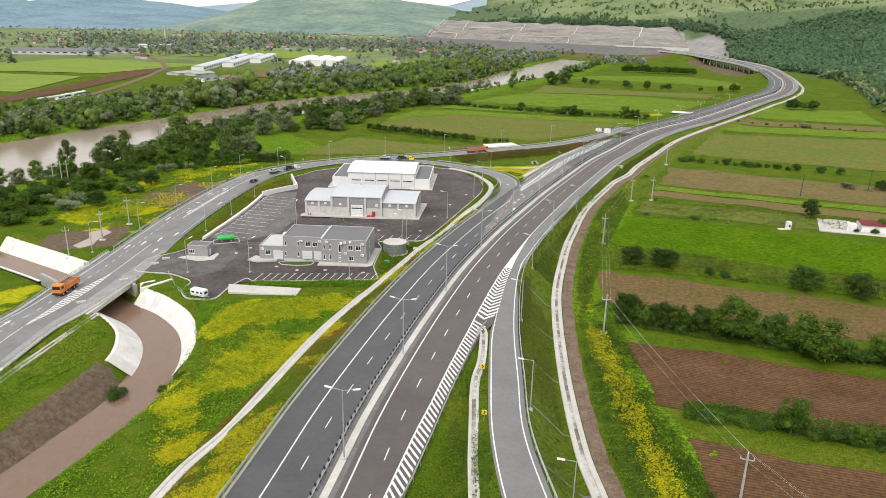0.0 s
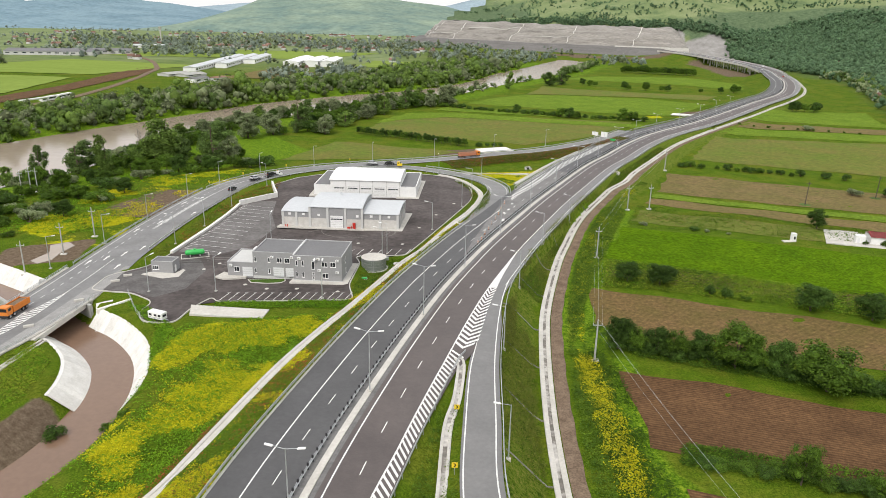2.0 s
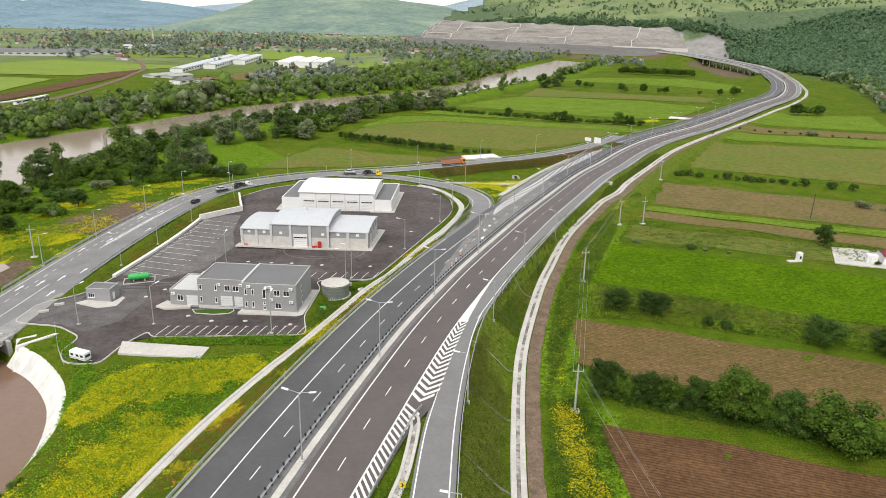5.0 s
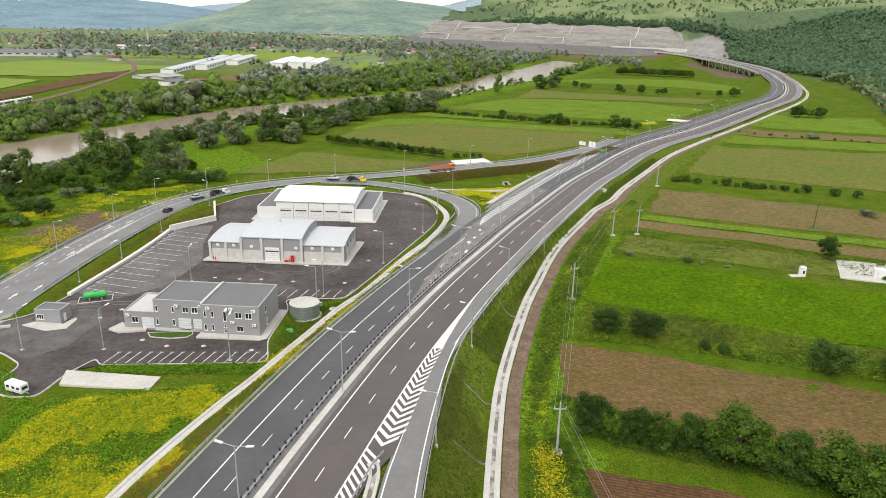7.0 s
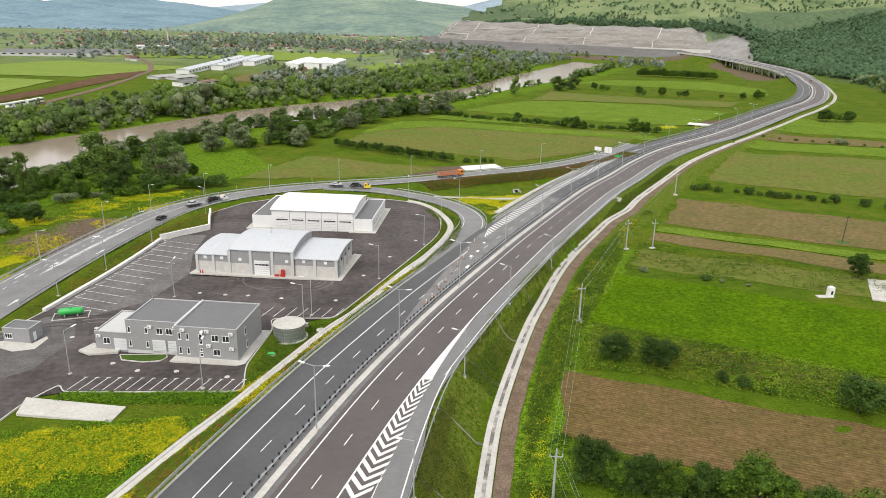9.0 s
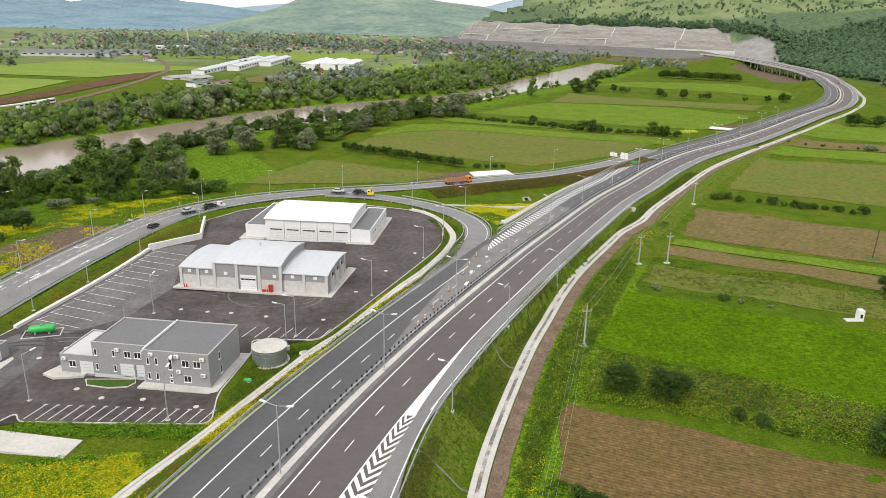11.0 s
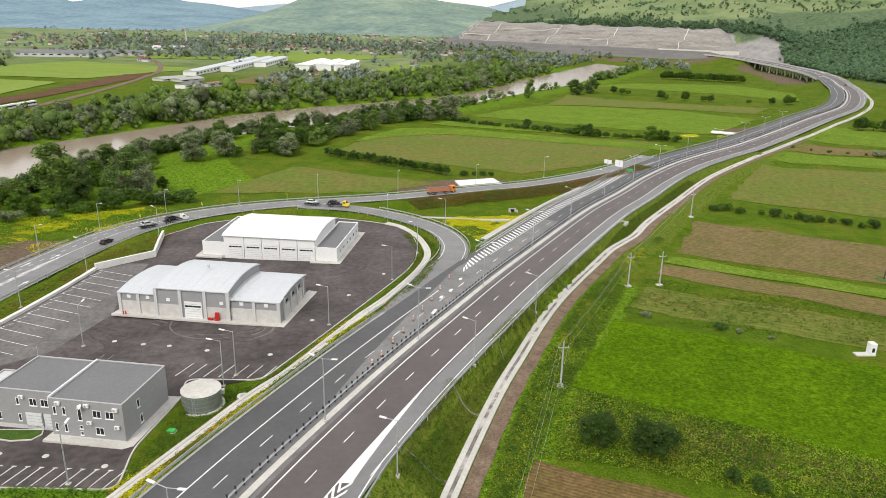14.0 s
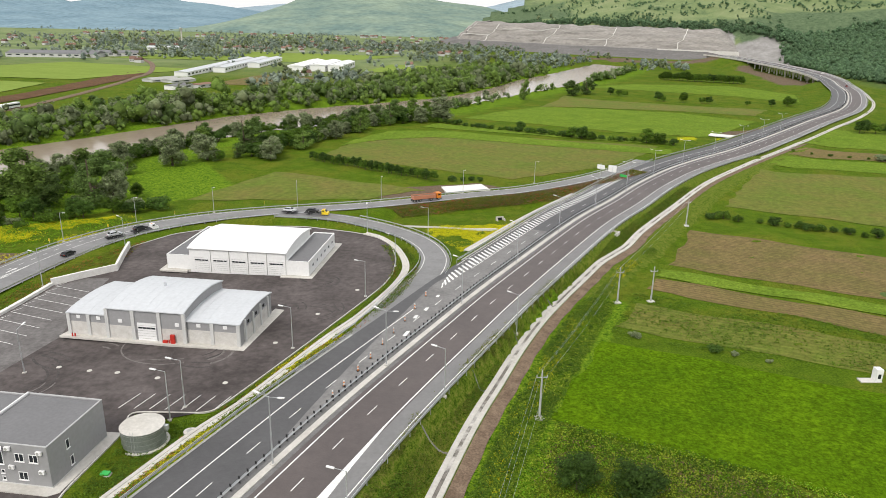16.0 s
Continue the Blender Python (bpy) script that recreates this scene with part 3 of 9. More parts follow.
def ground_material():
    m = bpy.data.materials.new("ground_cover")
    m.use_nodes = True
    nt = m.node_tree
    b = nt.nodes["Principled BSDF"]
    b.inputs["Roughness"].default_value = 0.95
    b.inputs["Specular IOR Level"].default_value = 0.03
    pos = nt.nodes.new("ShaderNodeNewGeometry").outputs["Position"]

    def noise_node(scale, detail=6, rough=0.6):
        n = nt.nodes.new("ShaderNodeTexNoise")
        n.inputs["Scale"].default_value, n.inputs["Detail"].default_value, n.inputs["Roughness"].default_value = scale, detail, rough
        nt.links.new(pos, n.inputs[0])
        return n.outputs[0]

    def ramp(fac, stops):
        r = nt.nodes.new("ShaderNodeValToRGB")
        e = r.color_ramp.elements
        for k, (p, c) in enumerate(stops):
            el = e[k] if k < 2 else e.new(p)
            el.position, el.color = p, (*c, 1)
        nt.links.new(fac, r.inputs[0])
        return r.outputs[0]

    def mix(fac, a, c):
        x = nt.nodes.new("ShaderNodeMixRGB")
        nt.links.new(fac, x.inputs[0])
        nt.links.new(a, x.inputs[1])
        nt.links.new(c, x.inputs[2])
        return x.outputs[0]

    def math(op, a, c, clamp=True):
        x = nt.nodes.new("ShaderNodeMath")
        x.operation, x.use_clamp = op, clamp
        for k, v in enumerate((a, c)):
            if isinstance(v, (int, float)):
                x.inputs[k].default_value = v
            else:
                nt.links.new(v, x.inputs[k])
        return x.outputs[0]

    def mask(channel, n, gain=4.0):
        """An attribute's value broken up by noise."""
        s = math("ADD", math("MULTIPLY", channel, 1.1, False), math("SUBTRACT", n, 0.85, False), False)
        return math("MULTIPLY", s, gain)

    a1 = nt.nodes.new("ShaderNodeAttribute")
    a1.attribute_name = "cover"
    a2 = nt.nodes.new("ShaderNodeAttribute")
    a2.attribute_name = "cover_far"
    s1 = nt.nodes.new("ShaderNodeSeparateColor")
    s2 = nt.nodes.new("ShaderNodeSeparateColor")
    nt.links.new(a1.outputs["Color"], s1.inputs[0])
    nt.links.new(a2.outputs["Color"], s2.inputs[0])
    big, mid, fine, tiny = noise_node(0.02), noise_node(0.16), noise_node(0.9, 8, 0.7), noise_node(3.0, 6, 0.7)
    both = math("MULTIPLY", math("ADD", fine, tiny, False), 0.5, False)
    grass = ramp(mid, [(0.3, (0.038, 0.084, 0.005)), (0.55, (0.076, 0.138, 0.008)), (0.72, (0.138, 0.165, 0.020))])
    grass = mix(math("MULTIPLY", fine, 0.85), grass, ramp(tiny, [(0.41, (0.014, 0.036, 0.003)), (0.60, (0.150, 0.205, 0.014))]))
    olive = ramp(both, [(0.40, (0.055, 0.072, 0.008)), (0.52, (0.125, 0.150, 0.014)), (0.66, (0.215, 0.215, 0.036))])
    grass = mix(ramp(noise_node(0.045, 7, 0.7), [(0.47, (0, 0, 0)), (0.60, (0.8, 0.8, 0.8))]), grass, olive)
    wild = ramp(both, [(0.41, (0.026, 0.064, 0.004)), (0.50, (0.095, 0.180, 0.010)), (0.60, (0.220, 0.300, 0.020))])
    slope = ramp(both, [(0.41, (0.032, 0.066, 0.006)), (0.50, (0.098, 0.150, 0.013)), (0.60, (0.200, 0.190, 0.045))])
    flower = ramp(both, [(0.38, (0.090, 0.180, 0.010)), (0.46, (0.26, 0.30, 0.012)), (0.62, (0.58, 0.50, 0.008))])
    soil = ramp(fine, [(0.3, (0.085, 0.058, 0.038)), (0.7, (0.20, 0.155, 0.11))])
    wood = ramp(noise_node(0.12, 8, 0.75), [(0.3, (0.052, 0.080, 0.044)), (0.5, (0.098, 0.142, 0.074)), (0.72, (0.160, 0.205, 0.110))])
    rock = ramp(noise_node(0.07, 9, 0.75), [(0.3, (0.20, 0.19, 0.178)), (0.55, (0.29, 0.28, 0.268)), (0.72, (0.37, 0.36, 0.345))])
    pasture = ramp(noise_node(0.012, 8, 0.7), [(0.35, (0.100, 0.145, 0.070)), (0.47, (0.165, 0.215, 0.095)), (0.62, (0.225, 0.260, 0.130))])
    col = mix(mask(s1.outputs[2], mid, 3.0), grass, slope)
    col = mix(mask(s2.outputs[0], mid, 3.0), col, wild)
    col = mix(mask(math("MULTIPLY", s1.outputs[0], 0.68, False), fine, 4.0), col, flower)
    col = mix(mask(s1.outputs[1], mid, 4.0), col, soil)
    hill = mix(mask(s2.outputs[2], noise_node(0.010, 7, 0.7), 6.0), pasture, wood)
    col = mix(a2.outputs["Alpha"], col, hill)
    col = mix(mask(s2.outputs[1], big, 6.0), col, rock)
    nt.links.new(col, b.inputs["Base Color"])
    bp = nt.nodes.new("ShaderNodeBump")
    bp.inputs["Strength"].default_value, bp.inputs["Distance"].default_value = 0.8, 0.5
    nt.links.new(fine, bp.inputs["Height"])
    nt.links.new(bp.outputs[0], b.inputs["Normal"])
    return m


def cover_colours():
    px, py = gx.ravel(), gy.ravel()
    fl = np.zeros(len(px))
    for p in FLOWERS:
        fl = np.maximum(fl, patch(p, 5))
    thick = np.array([bloom_field(a, b) if c > 0 else 0.0 for a, b, c in zip(px, py, fl)])
    fl = fl * np.clip(0.30 + thick * 3.2, 0.12, 1.0)
    so = np.zeros(len(px))
    for p in SOILS:
        so = np.maximum(so, patch(p, 3))
    wi = np.zeros(len(px))
    for p in WILD:
        wi = np.maximum(wi, patch(p, 6))
    off, dist, z, row = nearest(MEDIAN, px, py)
    band = np.where(off < 0, (dist > np.where(py < 150, 24, 12)) & (dist < 40) & (gz > plain_z(px, py) + 0.5), False)
    riv = np.clip(1.3 - away(RIVER, px, py) / np.where(px < np.interp(py, [p[1] for p in RIVER_FAR], [p[0] for p in RIVER_FAR]), 120, 42), 0, 1) * (py > 120) * (py < 1200)
    wi = np.maximum(wi, riv)
    hz = hills
    quarry = (hz > 0.5) & (py > 1380) & (py < 1900) & (px < 900) & (px > -220) & (hz < 44)
    qd = np.where(quarry, np.clip((54 - hz) / 8, 0, 1), 0) * np.clip((590 - px) / 30, 0, 1)
    woodland = np.where((hz < 1) & (py > 900), 0.0, 1.0) * np.clip(0.45 + 0.4 * np.sin(px * 0.004 + 1) * np.sin(py * 0.003) + np.where((py < 1400) & (px > 200), 0.6, 0) - np.clip((hz - 70) / 50, 0, 1) * 0.7, 0, 1)
    # hill cover, plus a fade to muted pasture that paints haze on the plain
    hill_and_haze = np.maximum(np.clip(hz / 4, 0, 1), np.clip((py - 850) / 350, 0, 1) * np.clip((20 - px) / 120, 0, 1) * 0.95)
    c1 = np.column_stack([fl, so, band.astype(float), np.ones(len(px))])
    c2 = np.column_stack([wi, qd, woodland, hill_and_haze])
    return c1, c2


ground = sheet("ground", gv, gf, ground_material(), smooth=True)
for nm, data in zip(("cover", "cover_far"), cover_colours()):
    at = ground.data.color_attributes.new(nm, "FLOAT_COLOR", "POINT")
    at.data.foreach_set("color", np.ascontiguousarray(data, dtype=np.float32).ravel())
tagged(ground, "green meadow ground with yellow flowers and far hills", "ground", kind="structure")


def draped(name, poly, mat, label, category="field", lift=0.12, cell=6.0):
    """A field: a sheet laid over the ground inside a polygon of four or more corners (fan of strips between its first and second half)."""
    n = len(poly) // 2
    a, b = np.array(poly[:n], float), np.array(poly[n:][::-1], float)

    def along(p, t):
        s = np.r_[0, np.cumsum(np.linalg.norm(np.diff(p, axis=0), axis=1))]
        return np.column_stack([np.interp(t * s[-1], s, p[:, k]) for k in range(2)])

    la = max(np.linalg.norm(a[-1] - a[0]), np.linalg.norm(b[-1] - b[0]))
    wa = max(np.linalg.norm(a[0] - b[0]), np.linalg.norm(a[-1] - b[-1]))
    nu, nw = max(2, int(la / cell)), max(2, int(wa / cell))
    t = np.linspace(0, 1, nu + 1)
    pa, pb = along(a, t), along(b, t)
    v, f = [], []
    for j in range(nw + 1):
        q = pa + (pb - pa) * j / nw
        for i, (x, y) in enumerate(q):
            edge = 1.0 if (j in (0, nw) or i in (0, nu)) else 0.0
            x += edge * 0.7 * np.sin(i * 1.7 + j * 2.3)
            y += edge * 0.7 * np.cos(i * 2.1 + j * 1.1)
            v.append((x, y, at_ground(x, y) + lift))
    for j in range(nw):
        for i in range(nu):
            k = j * (nu + 1) + i
            f.append((k, k + 1, k + nu + 2, k + nu + 1))
    ob = sheet(name, v, f, mat, smooth=True)
    return tagged(ob, label, category, kind="structure")


draped("ploughed_field", [(41.9, 122.3), (43, 137), (42.4, 151.8), (170, 110), (165, 95), (160, 85)], PLOUGHED, "brown ploughed field with long furrows", lift=0.1)
draped("ploughed_field", [(36, 70), (42, 95), (45, 110.8), (150, 78), (150, 60), (150, 40)], PLOUGHED, "brown ploughed field with long furrows", lift=0.1)
draped("ploughed_field", [(42, 174), (44, 188), (46, 199.6), (190, 150), (185, 140), (180, 126)], PLOUGHED_DRY, "dry brown field with thin weeds in rows", lift=0.1)
draped("crop_field", [(54.1, 224.7), (62, 243), (69.3, 260.4), (225, 203), (215, 184), (205, 164)], CROP, "bright green field of young crop", lift=0.15)
draped("strip_field", [(73, 268), (78, 276), (82, 284), (210, 240), (208, 232), (205, 224)], TAN_GREEN, "narrow green and brown vegetable strips", lift=0.1)
draped("strip_field", [(86, 295), (88, 300), (90.7, 305), (200, 258), (196, 252), (192, 246)], TAN_FIELD, "narrow bare brown strip field", lift=0.1)
draped("grass_strip", [(90.5, 306), (92, 309), (93.6, 313), (215, 264), (213, 261), (210, 257)], CROP_LIGHT, "bright green unmown strip between fields", lift=0.2)
draped("tan_field", [(97, 317), (106, 338), (114, 358), (240, 305), (230, 285), (218, 268)], TAN_FIELD, "large bare tan field", lift=0.1)
draped("tan_field", [(136, 392), (155, 430), (175, 464), (300, 450), (290, 395), (275, 340)], TAN_GREEN, "large tan field with thin green rows", lift=0.15)
draped("crop_field", [(182, 478), (190, 490), (200, 503), (300, 485), (296, 470), (300, 456)], CROP_LIGHT, "light green strip of crop", lift=0.15)
draped("strip_field", [(204, 508), (214, 522), (222, 532), (310, 510), (306, 498), (302, 488)], TAN_FIELD, "bare brown strip with young saplings", lift=0.15)
draped("crop_field", [(228, 545), (250, 580), (270, 606), (345, 600), (330, 560), (318, 520)], CROP_LIGHT, "light green meadow at the foot of the hill", lift=0.15)
draped("tan_field", [(-80, 378), (-70, 410), (-60, 436), (14, 408), (2, 400), (-10, 388)], TAN_GREEN, "brown field with thin grass beside the road", lift=0.15)
draped("tan_field", [(-48, 478), (-40, 520), (-16, 570), (142, 541), (110, 480), (52, 436)], TAN_GREEN, "wide tan field behind the hedge", lift=0.15)
draped("crop_field", [(-6, 588), (0, 600), (6, 606), (150, 560), (146, 552), (143, 546)], CROP_LIGHT, "bright green strip of meadow", lift=0.24)
draped("crop_field", [(-46, 508), (-36, 540), (-24, 568), (13, 574), (84, 547), (146, 529), (145, 512), (82, 526), (14, 549), (-16, 540)], CROP_LIGHT, "bright green unmown strip below the hedge", lift=0.26)
draped("crop_field", [(20, 636), (50, 684), (81, 716), (120, 717), (190, 703), (240, 664), (182, 580), (126, 592), (75, 616), (48, 626)], CROP_LIGHT, "bright green crop field by the river", lift=0.2)
draped("tan_field", [(81, 720), (100, 770), (109, 812), (130, 786), (203, 757), (276, 742), (250, 698), (193, 715), (121, 722), (100, 722)], TAN_GREEN, "olive strip of thin crop between green fields", lift=0.2)
draped("crop_field", [(143, 897), (170, 930), (200, 958), (262, 966), (312, 968), (350, 876), (326, 800), (276, 851), (240, 866), (190, 884)], CROP_LIGHT, "green crop field before the viaduct", lift=0.2)
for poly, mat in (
    ([(-700, 640), (-690, 720), (-640, 830), (-400, 800), (-390, 720), (-380, 640)], CROP_HAZE),
    ([(-640, 850), (-600, 960), (-540, 1080), (-330, 1010), (-370, 920), (-395, 840)], CROP_HAZE),
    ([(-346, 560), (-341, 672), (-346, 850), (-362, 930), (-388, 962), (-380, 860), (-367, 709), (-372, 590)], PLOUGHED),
    ([(-540, 1180), (-500, 1300), (-460, 1420), (-120, 1380), (-160, 1290), (-220, 1180)], CROP_HAZE),
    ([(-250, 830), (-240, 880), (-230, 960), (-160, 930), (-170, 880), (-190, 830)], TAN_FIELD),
    ([(-130, 1040), (-120, 1100), (-110, 1180), (20, 1150), (0, 1100), (-30, 1040)], CROP_HAZE),
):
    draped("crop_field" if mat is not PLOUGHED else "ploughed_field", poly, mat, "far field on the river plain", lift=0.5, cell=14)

# ---- water ----
rv = RIVER_NEAR + RIVER_FAR[::-1]
nr = len(RIVER_NEAR)
river = sheet("water", [(x, y, -5.0) for x, y in rv], [(i, i + 1, 2 * nr - 2 - i, 2 * nr - 1 - i) for i in range(nr - 1)], WATER_RIVER)
tagged(river, "wide muddy brown river", "river", kind="structure")
canal = ribbon("water", shifted(CANAL, 5.6), shifted(CANAL, -5.6), WATER_CANAL, 0.0)
tagged(canal, "muddy red-brown water in the canal", "canal", kind="structure")

# ---- roads ----
ys = MEDIAN[:, 1]
ASPHALT_WORN = material("asphalt_worn", (0.20, 0.197, 0.194), 0.88, vary=0.15, scale=3, second=(0.13, 0.128, 0.126), bump=0.2, grain=0.12, spec=0.2)
ASPHALT_GATE = material("asphalt_gate", (0.150, 0.143, 0.140), 0.88, vary=0.15, scale=5, second=(0.090, 0.084, 0.082), bump=0.2, grain=0.12, spec=0.2)
carriage_left = ribbon("road", shifted(MEDIAN, np.interp(ys, [0, 250, 300, 2000], [11.6, 11.6, 12.4, 12.4])), shifted(MEDIAN, 0.35), ASPHALT, 0.0)
tagged(carriage_left, "dark grey asphalt motorway carriageway", "road", kind="structure")
carriage_mid = ribbon("road", shifted(MEDIAN, 0.35), shifted(MEDIAN, -3.0), ASPHALT_WORN, -0.01)
tagged(carriage_mid, "pale worn asphalt in the median", "road", kind="structure")
rc = MEDIAN
right_lim = -np.interp(ys, [0, 72, 84, 99.5, 117, 140, 148, 166, 185, 196, 209, 2000], [8.5, 10, 12.4, 13.5, 14, 15.0, 16.6, 15.1, 13.6, 12.9, 12.4, 12.4])
join = MEDIAN[(ys > 205) & (ys < 335)]
jy = join[:, 1]
worn_join = ribbon("road_patch", shifted(join, np.interp(jy, [205, 245, 275, 335], [1.0, 6.6, 10.2, 6.8])), shifted(join, 0.5), material("asphalt_join", (0.245, 0.240, 0.235), 0.88, vary=0.12, scale=6, second=(0.150, 0.147, 0.144), spread=0.7, bump=0.2, grain=0.10, spec=0.2), 0.008, carriage_left)
carriage_right = ribbon("road", shifted(MEDIAN, -3.0), shifted(MEDIAN, right_lim), ASPHALT_BROWN, 0.0)
tagged(carriage_right, "dark brownish asphalt motorway carriageway", "road", kind="structure")
late = MEDIAN[ys > 186]
shoulder = ribbon("road", shifted(late, -12.4), shifted(late, -16.6), ASPHALT_PALE, -0.004)
tagged(shoulder, "pale grey asphalt lane beside the motorway", "road", kind="structure")
n_r = 80
ry = np.linspace(-15, 200, n_r)
rl = np.column_stack([np.interp(ry, RAMP_L[:, 1], RAMP_L[:, 0]) - 0.5, ry, road_z(ry) - np.interp(ry, [0, 140, 150, 200], [0.35, 0.16, 0.13, 0.10])])
edge_r = shifted(MEDIAN, -16.5)
rr = np.column_stack([(1 - np.clip((ry - 160) / 25, 0, 1)) * (np.interp(ry, RAMP_R[:, 1], RAMP_R[:, 0]) + 0.9) + np.clip((ry - 160) / 25, 0, 1) * np.interp(ry, edge_r[:, 1], edge_r[:, 0]), ry, road_z(ry) - np.interp(ry, [0, 140, 150, 200], [0.35, 0.16, 0.13, 0.10])])
ramp_road = ribbon("road", rl, rr, ASPHALT_PALE, 0.0)
tagged(ramp_road, "pale grey asphalt slip road", "road", kind="structure")
left_ramp = ribbon("road", shifted(LRAMP, np.interp(LRAMP[:, 1], [0, 150, 172, 250, 300, 360, 400], [6.9, 6.9, 8.3, 8.2, 8, 4.6, 4.0])), shifted(LRAMP, -np.interp(LRAMP[:, 1], [0, 150, 172, 190, 215, 250, 300, 360, 400], [7.0, 7.0, 8.8, 9.6, 7.8, 7.5, 7.0, 4.4, 4.0])), ASPHALT_MID, 0.0)
tagged(left_ramp, "grey asphalt slip road curving past the depot", "road", kind="structure")
loop_road = ribbon("road", shifted(LOOP, 4.2), shifted(LOOP, np.interp(LOOP[:, 1], [228, 250, 264, 280], [0.3, -0.2, -2.2, -4.2])), ASPHALT_MID, 0.012)
tagged(loop_road, "grey asphalt loop joining the motorway", "road", kind="structure")


def flat_poly(name, poly, zf, mat, label, category, lift=0.0):
    bm = bmesh.new()
    vs = [bm.verts.new((x, y, zf(x) + lift)) for x, y in poly]
    face = bm.faces.new(vs)
    bmesh.ops.triangulate(bm, faces=[face])
    bmesh.ops.recalc_face_normals(bm, faces=bm.faces)
    if sum(f.normal.z for f in bm.faces) < 0:
        bmesh.ops.reverse_faces(bm, faces=bm.faces)
    ob = part(name, bm, mat)
    return tagged(ob, label, category, kind="structure")


yard = flat_poly("pavement", YARD, lambda x: float(yard_z(x)), ASPHALT_YARD, "dark asphalt yard of the depot", "yard")


entry = flat_poly("pavement", [(-88, 199), (-87.6, 190), (-76, 188), (-69, 184), (-63, 190), (-62, 204), (-67, 214), (-75, 216), (-79, 206)], lambda x: float(yard_z(x)), ASPHALT_GATE, "worn asphalt at the depot gate", "yard", 0.006)


bay_side = flat_poly("pavement", [(-76, 221), (-64, 217), (-55, 226), (-52, 246), (-57, 262), (-60, 282), (-66, 282), (-71, 276), (-73, 250)], lambda x: float(yard_z(x)), material("asphalt_bays", (0.185, 0.176, 0.172), 0.88, vary=0.2, scale=9, second=(0.110, 0.102, 0.099), spread=0.7, bump=0.2, grain=0.12, spec=0.2), "paler dusty asphalt under the parking bays", "yard", 0.005)
side_seg = LRAMP[(LRAMP[:, 1] > 132) & (LRAMP[:, 1] < 208)]
sy = side_seg[:, 1]
dusty = ribbon("road_patch", shifted(side_seg, -np.interp(sy, [132, 160, 190, 208], [5.2, 4.4, 4.6, 6.8])), shifted(side_seg, -np.interp(sy, [132, 150, 172, 190, 208], [6.8, 6.8, 8.6, 9.4, 7.9])), material("dusty_asphalt", (0.36, 0.355, 0.345), 0.9, vary=0.15, scale=3, second=(0.24, 0.236, 0.23), spread=0.7, bump=0.2, grain=0.1), 0.008, left_ramp)


# ---- far ridges ----
def ridge(name, pts, depth, mat, label, seed):
    """A far range of hills: a slope from its foot up to an uneven skyline. pts: x, y of the crest and its height."""
    line = spline(pts, 60)
    n = 14
    v, f = [], []
    for i, (x, y, h) in enumerate(line):
        for j in range(n + 1):
            t = j / n
            u = Vector((x * 0.0022, t * 2.5 + seed, seed))
            rough_ = noise.fractal(u, 1.0, 2.0, 5)
            z = -6 + (h + 6) * (t**0.8) * (1 + 0.10 * rough_ * (1 - 0.4 * t))
            v.append((x + 40 * rough_ * (1 - t), y - depth * (1 - t), z))
    for i in range(len(line) - 1):
        for j in range(n):
            k = i * (n + 1) + j
            f.append((k, k + n + 1, k + n + 2, k + 1))
    return tagged(sheet(name, v, f, mat, smooth=True), label, "hills", kind="structure")


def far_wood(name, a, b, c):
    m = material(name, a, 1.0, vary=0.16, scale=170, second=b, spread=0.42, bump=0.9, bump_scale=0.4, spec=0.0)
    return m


# aerial haze is mixed into these base colours, bluer and paler on the horizon
ridge("backdrop", [(-3600, 3900, 170), (-2900, 3900, 150), (-2500, 3900, 126), (-2314, 3900, 114), (-2202, 3900, 89), (-2073, 3900, 69), (-1965, 3900, 104), (-1845, 3900, 129), (-1700, 3900, 126), (-1586, 3900, 98), (-1441, 3900, 87), (-1325, 3900, 75), (-1150, 3900, 54), (-900, 3900, 20)], 1500, far_wood("ridge_blue_haze", (0.215, 0.305, 0.350), (0.158, 0.238, 0.285), 0), "wooded hills far behind the plain, blue haze painted in", 1)
ridge("backdrop", [(-1180, 3300, -4), (-1026, 3300, 20), (-975, 3300, 38), (-847, 3300, 94), (-771, 3300, 119), (-622, 3300, 143), (-475, 3300, 148), (-327, 3300, 135), (-229, 3300, 118), (-81, 3300, 100), (-6, 3300, 92), (93, 3300, 68), (193, 3300, 42), (330, 3300, 0)], 900, far_wood("ridge_green_haze", (0.250, 0.315, 0.240), (0.140, 0.205, 0.185), 0), "green wooded hills behind the plain, haze painted in", 5)
ridge("backdrop", [(-1900, 4700, 50), (-1634, 4700, 65), (-1385, 4700, 90), (-1137, 4700, 115), (-960, 4700, 112), (-327, 4700, 111), (-116, 4700, 98), (-10, 4700, 107), (60, 4700, 125), (130, 4700, 143), (234, 4700, 165), (444, 4700, 179), (900, 4700, 170), (1500, 4700, 190), (3000, 4700, 190)], 700, far_wood("ridge_pale_haze", (0.30, 0.375, 0.42), (0.25, 0.32, 0.365), 0), "hills on the horizon, painted pale blue as haze", 9)


# ---- quarry face ----
QUARRY = material("quarry_rock", (0.335, 0.315, 0.29), 0.95, vary=0.22, scale=16, second=(0.20, 0.188, 0.172), spread=0.6, bump=0.9, bump_scale=3, stretch=(0.25, 0.25, 2.2))
foot_line = spline([(-112, 2110), (-100, 2040), (-92, 1900), (-65, 1822), (57, 1733), (168, 1636), (298, 1556), (400, 1507), (474, 1470)], 9)


GRAVEL = material("dark_gravel", (0.175, 0.168, 0.162), 0.95, vary=0.15, scale=14, second=(0.130, 0.124, 0.118), bump=0.6, stretch=(0.3, 0.3, 2.0))


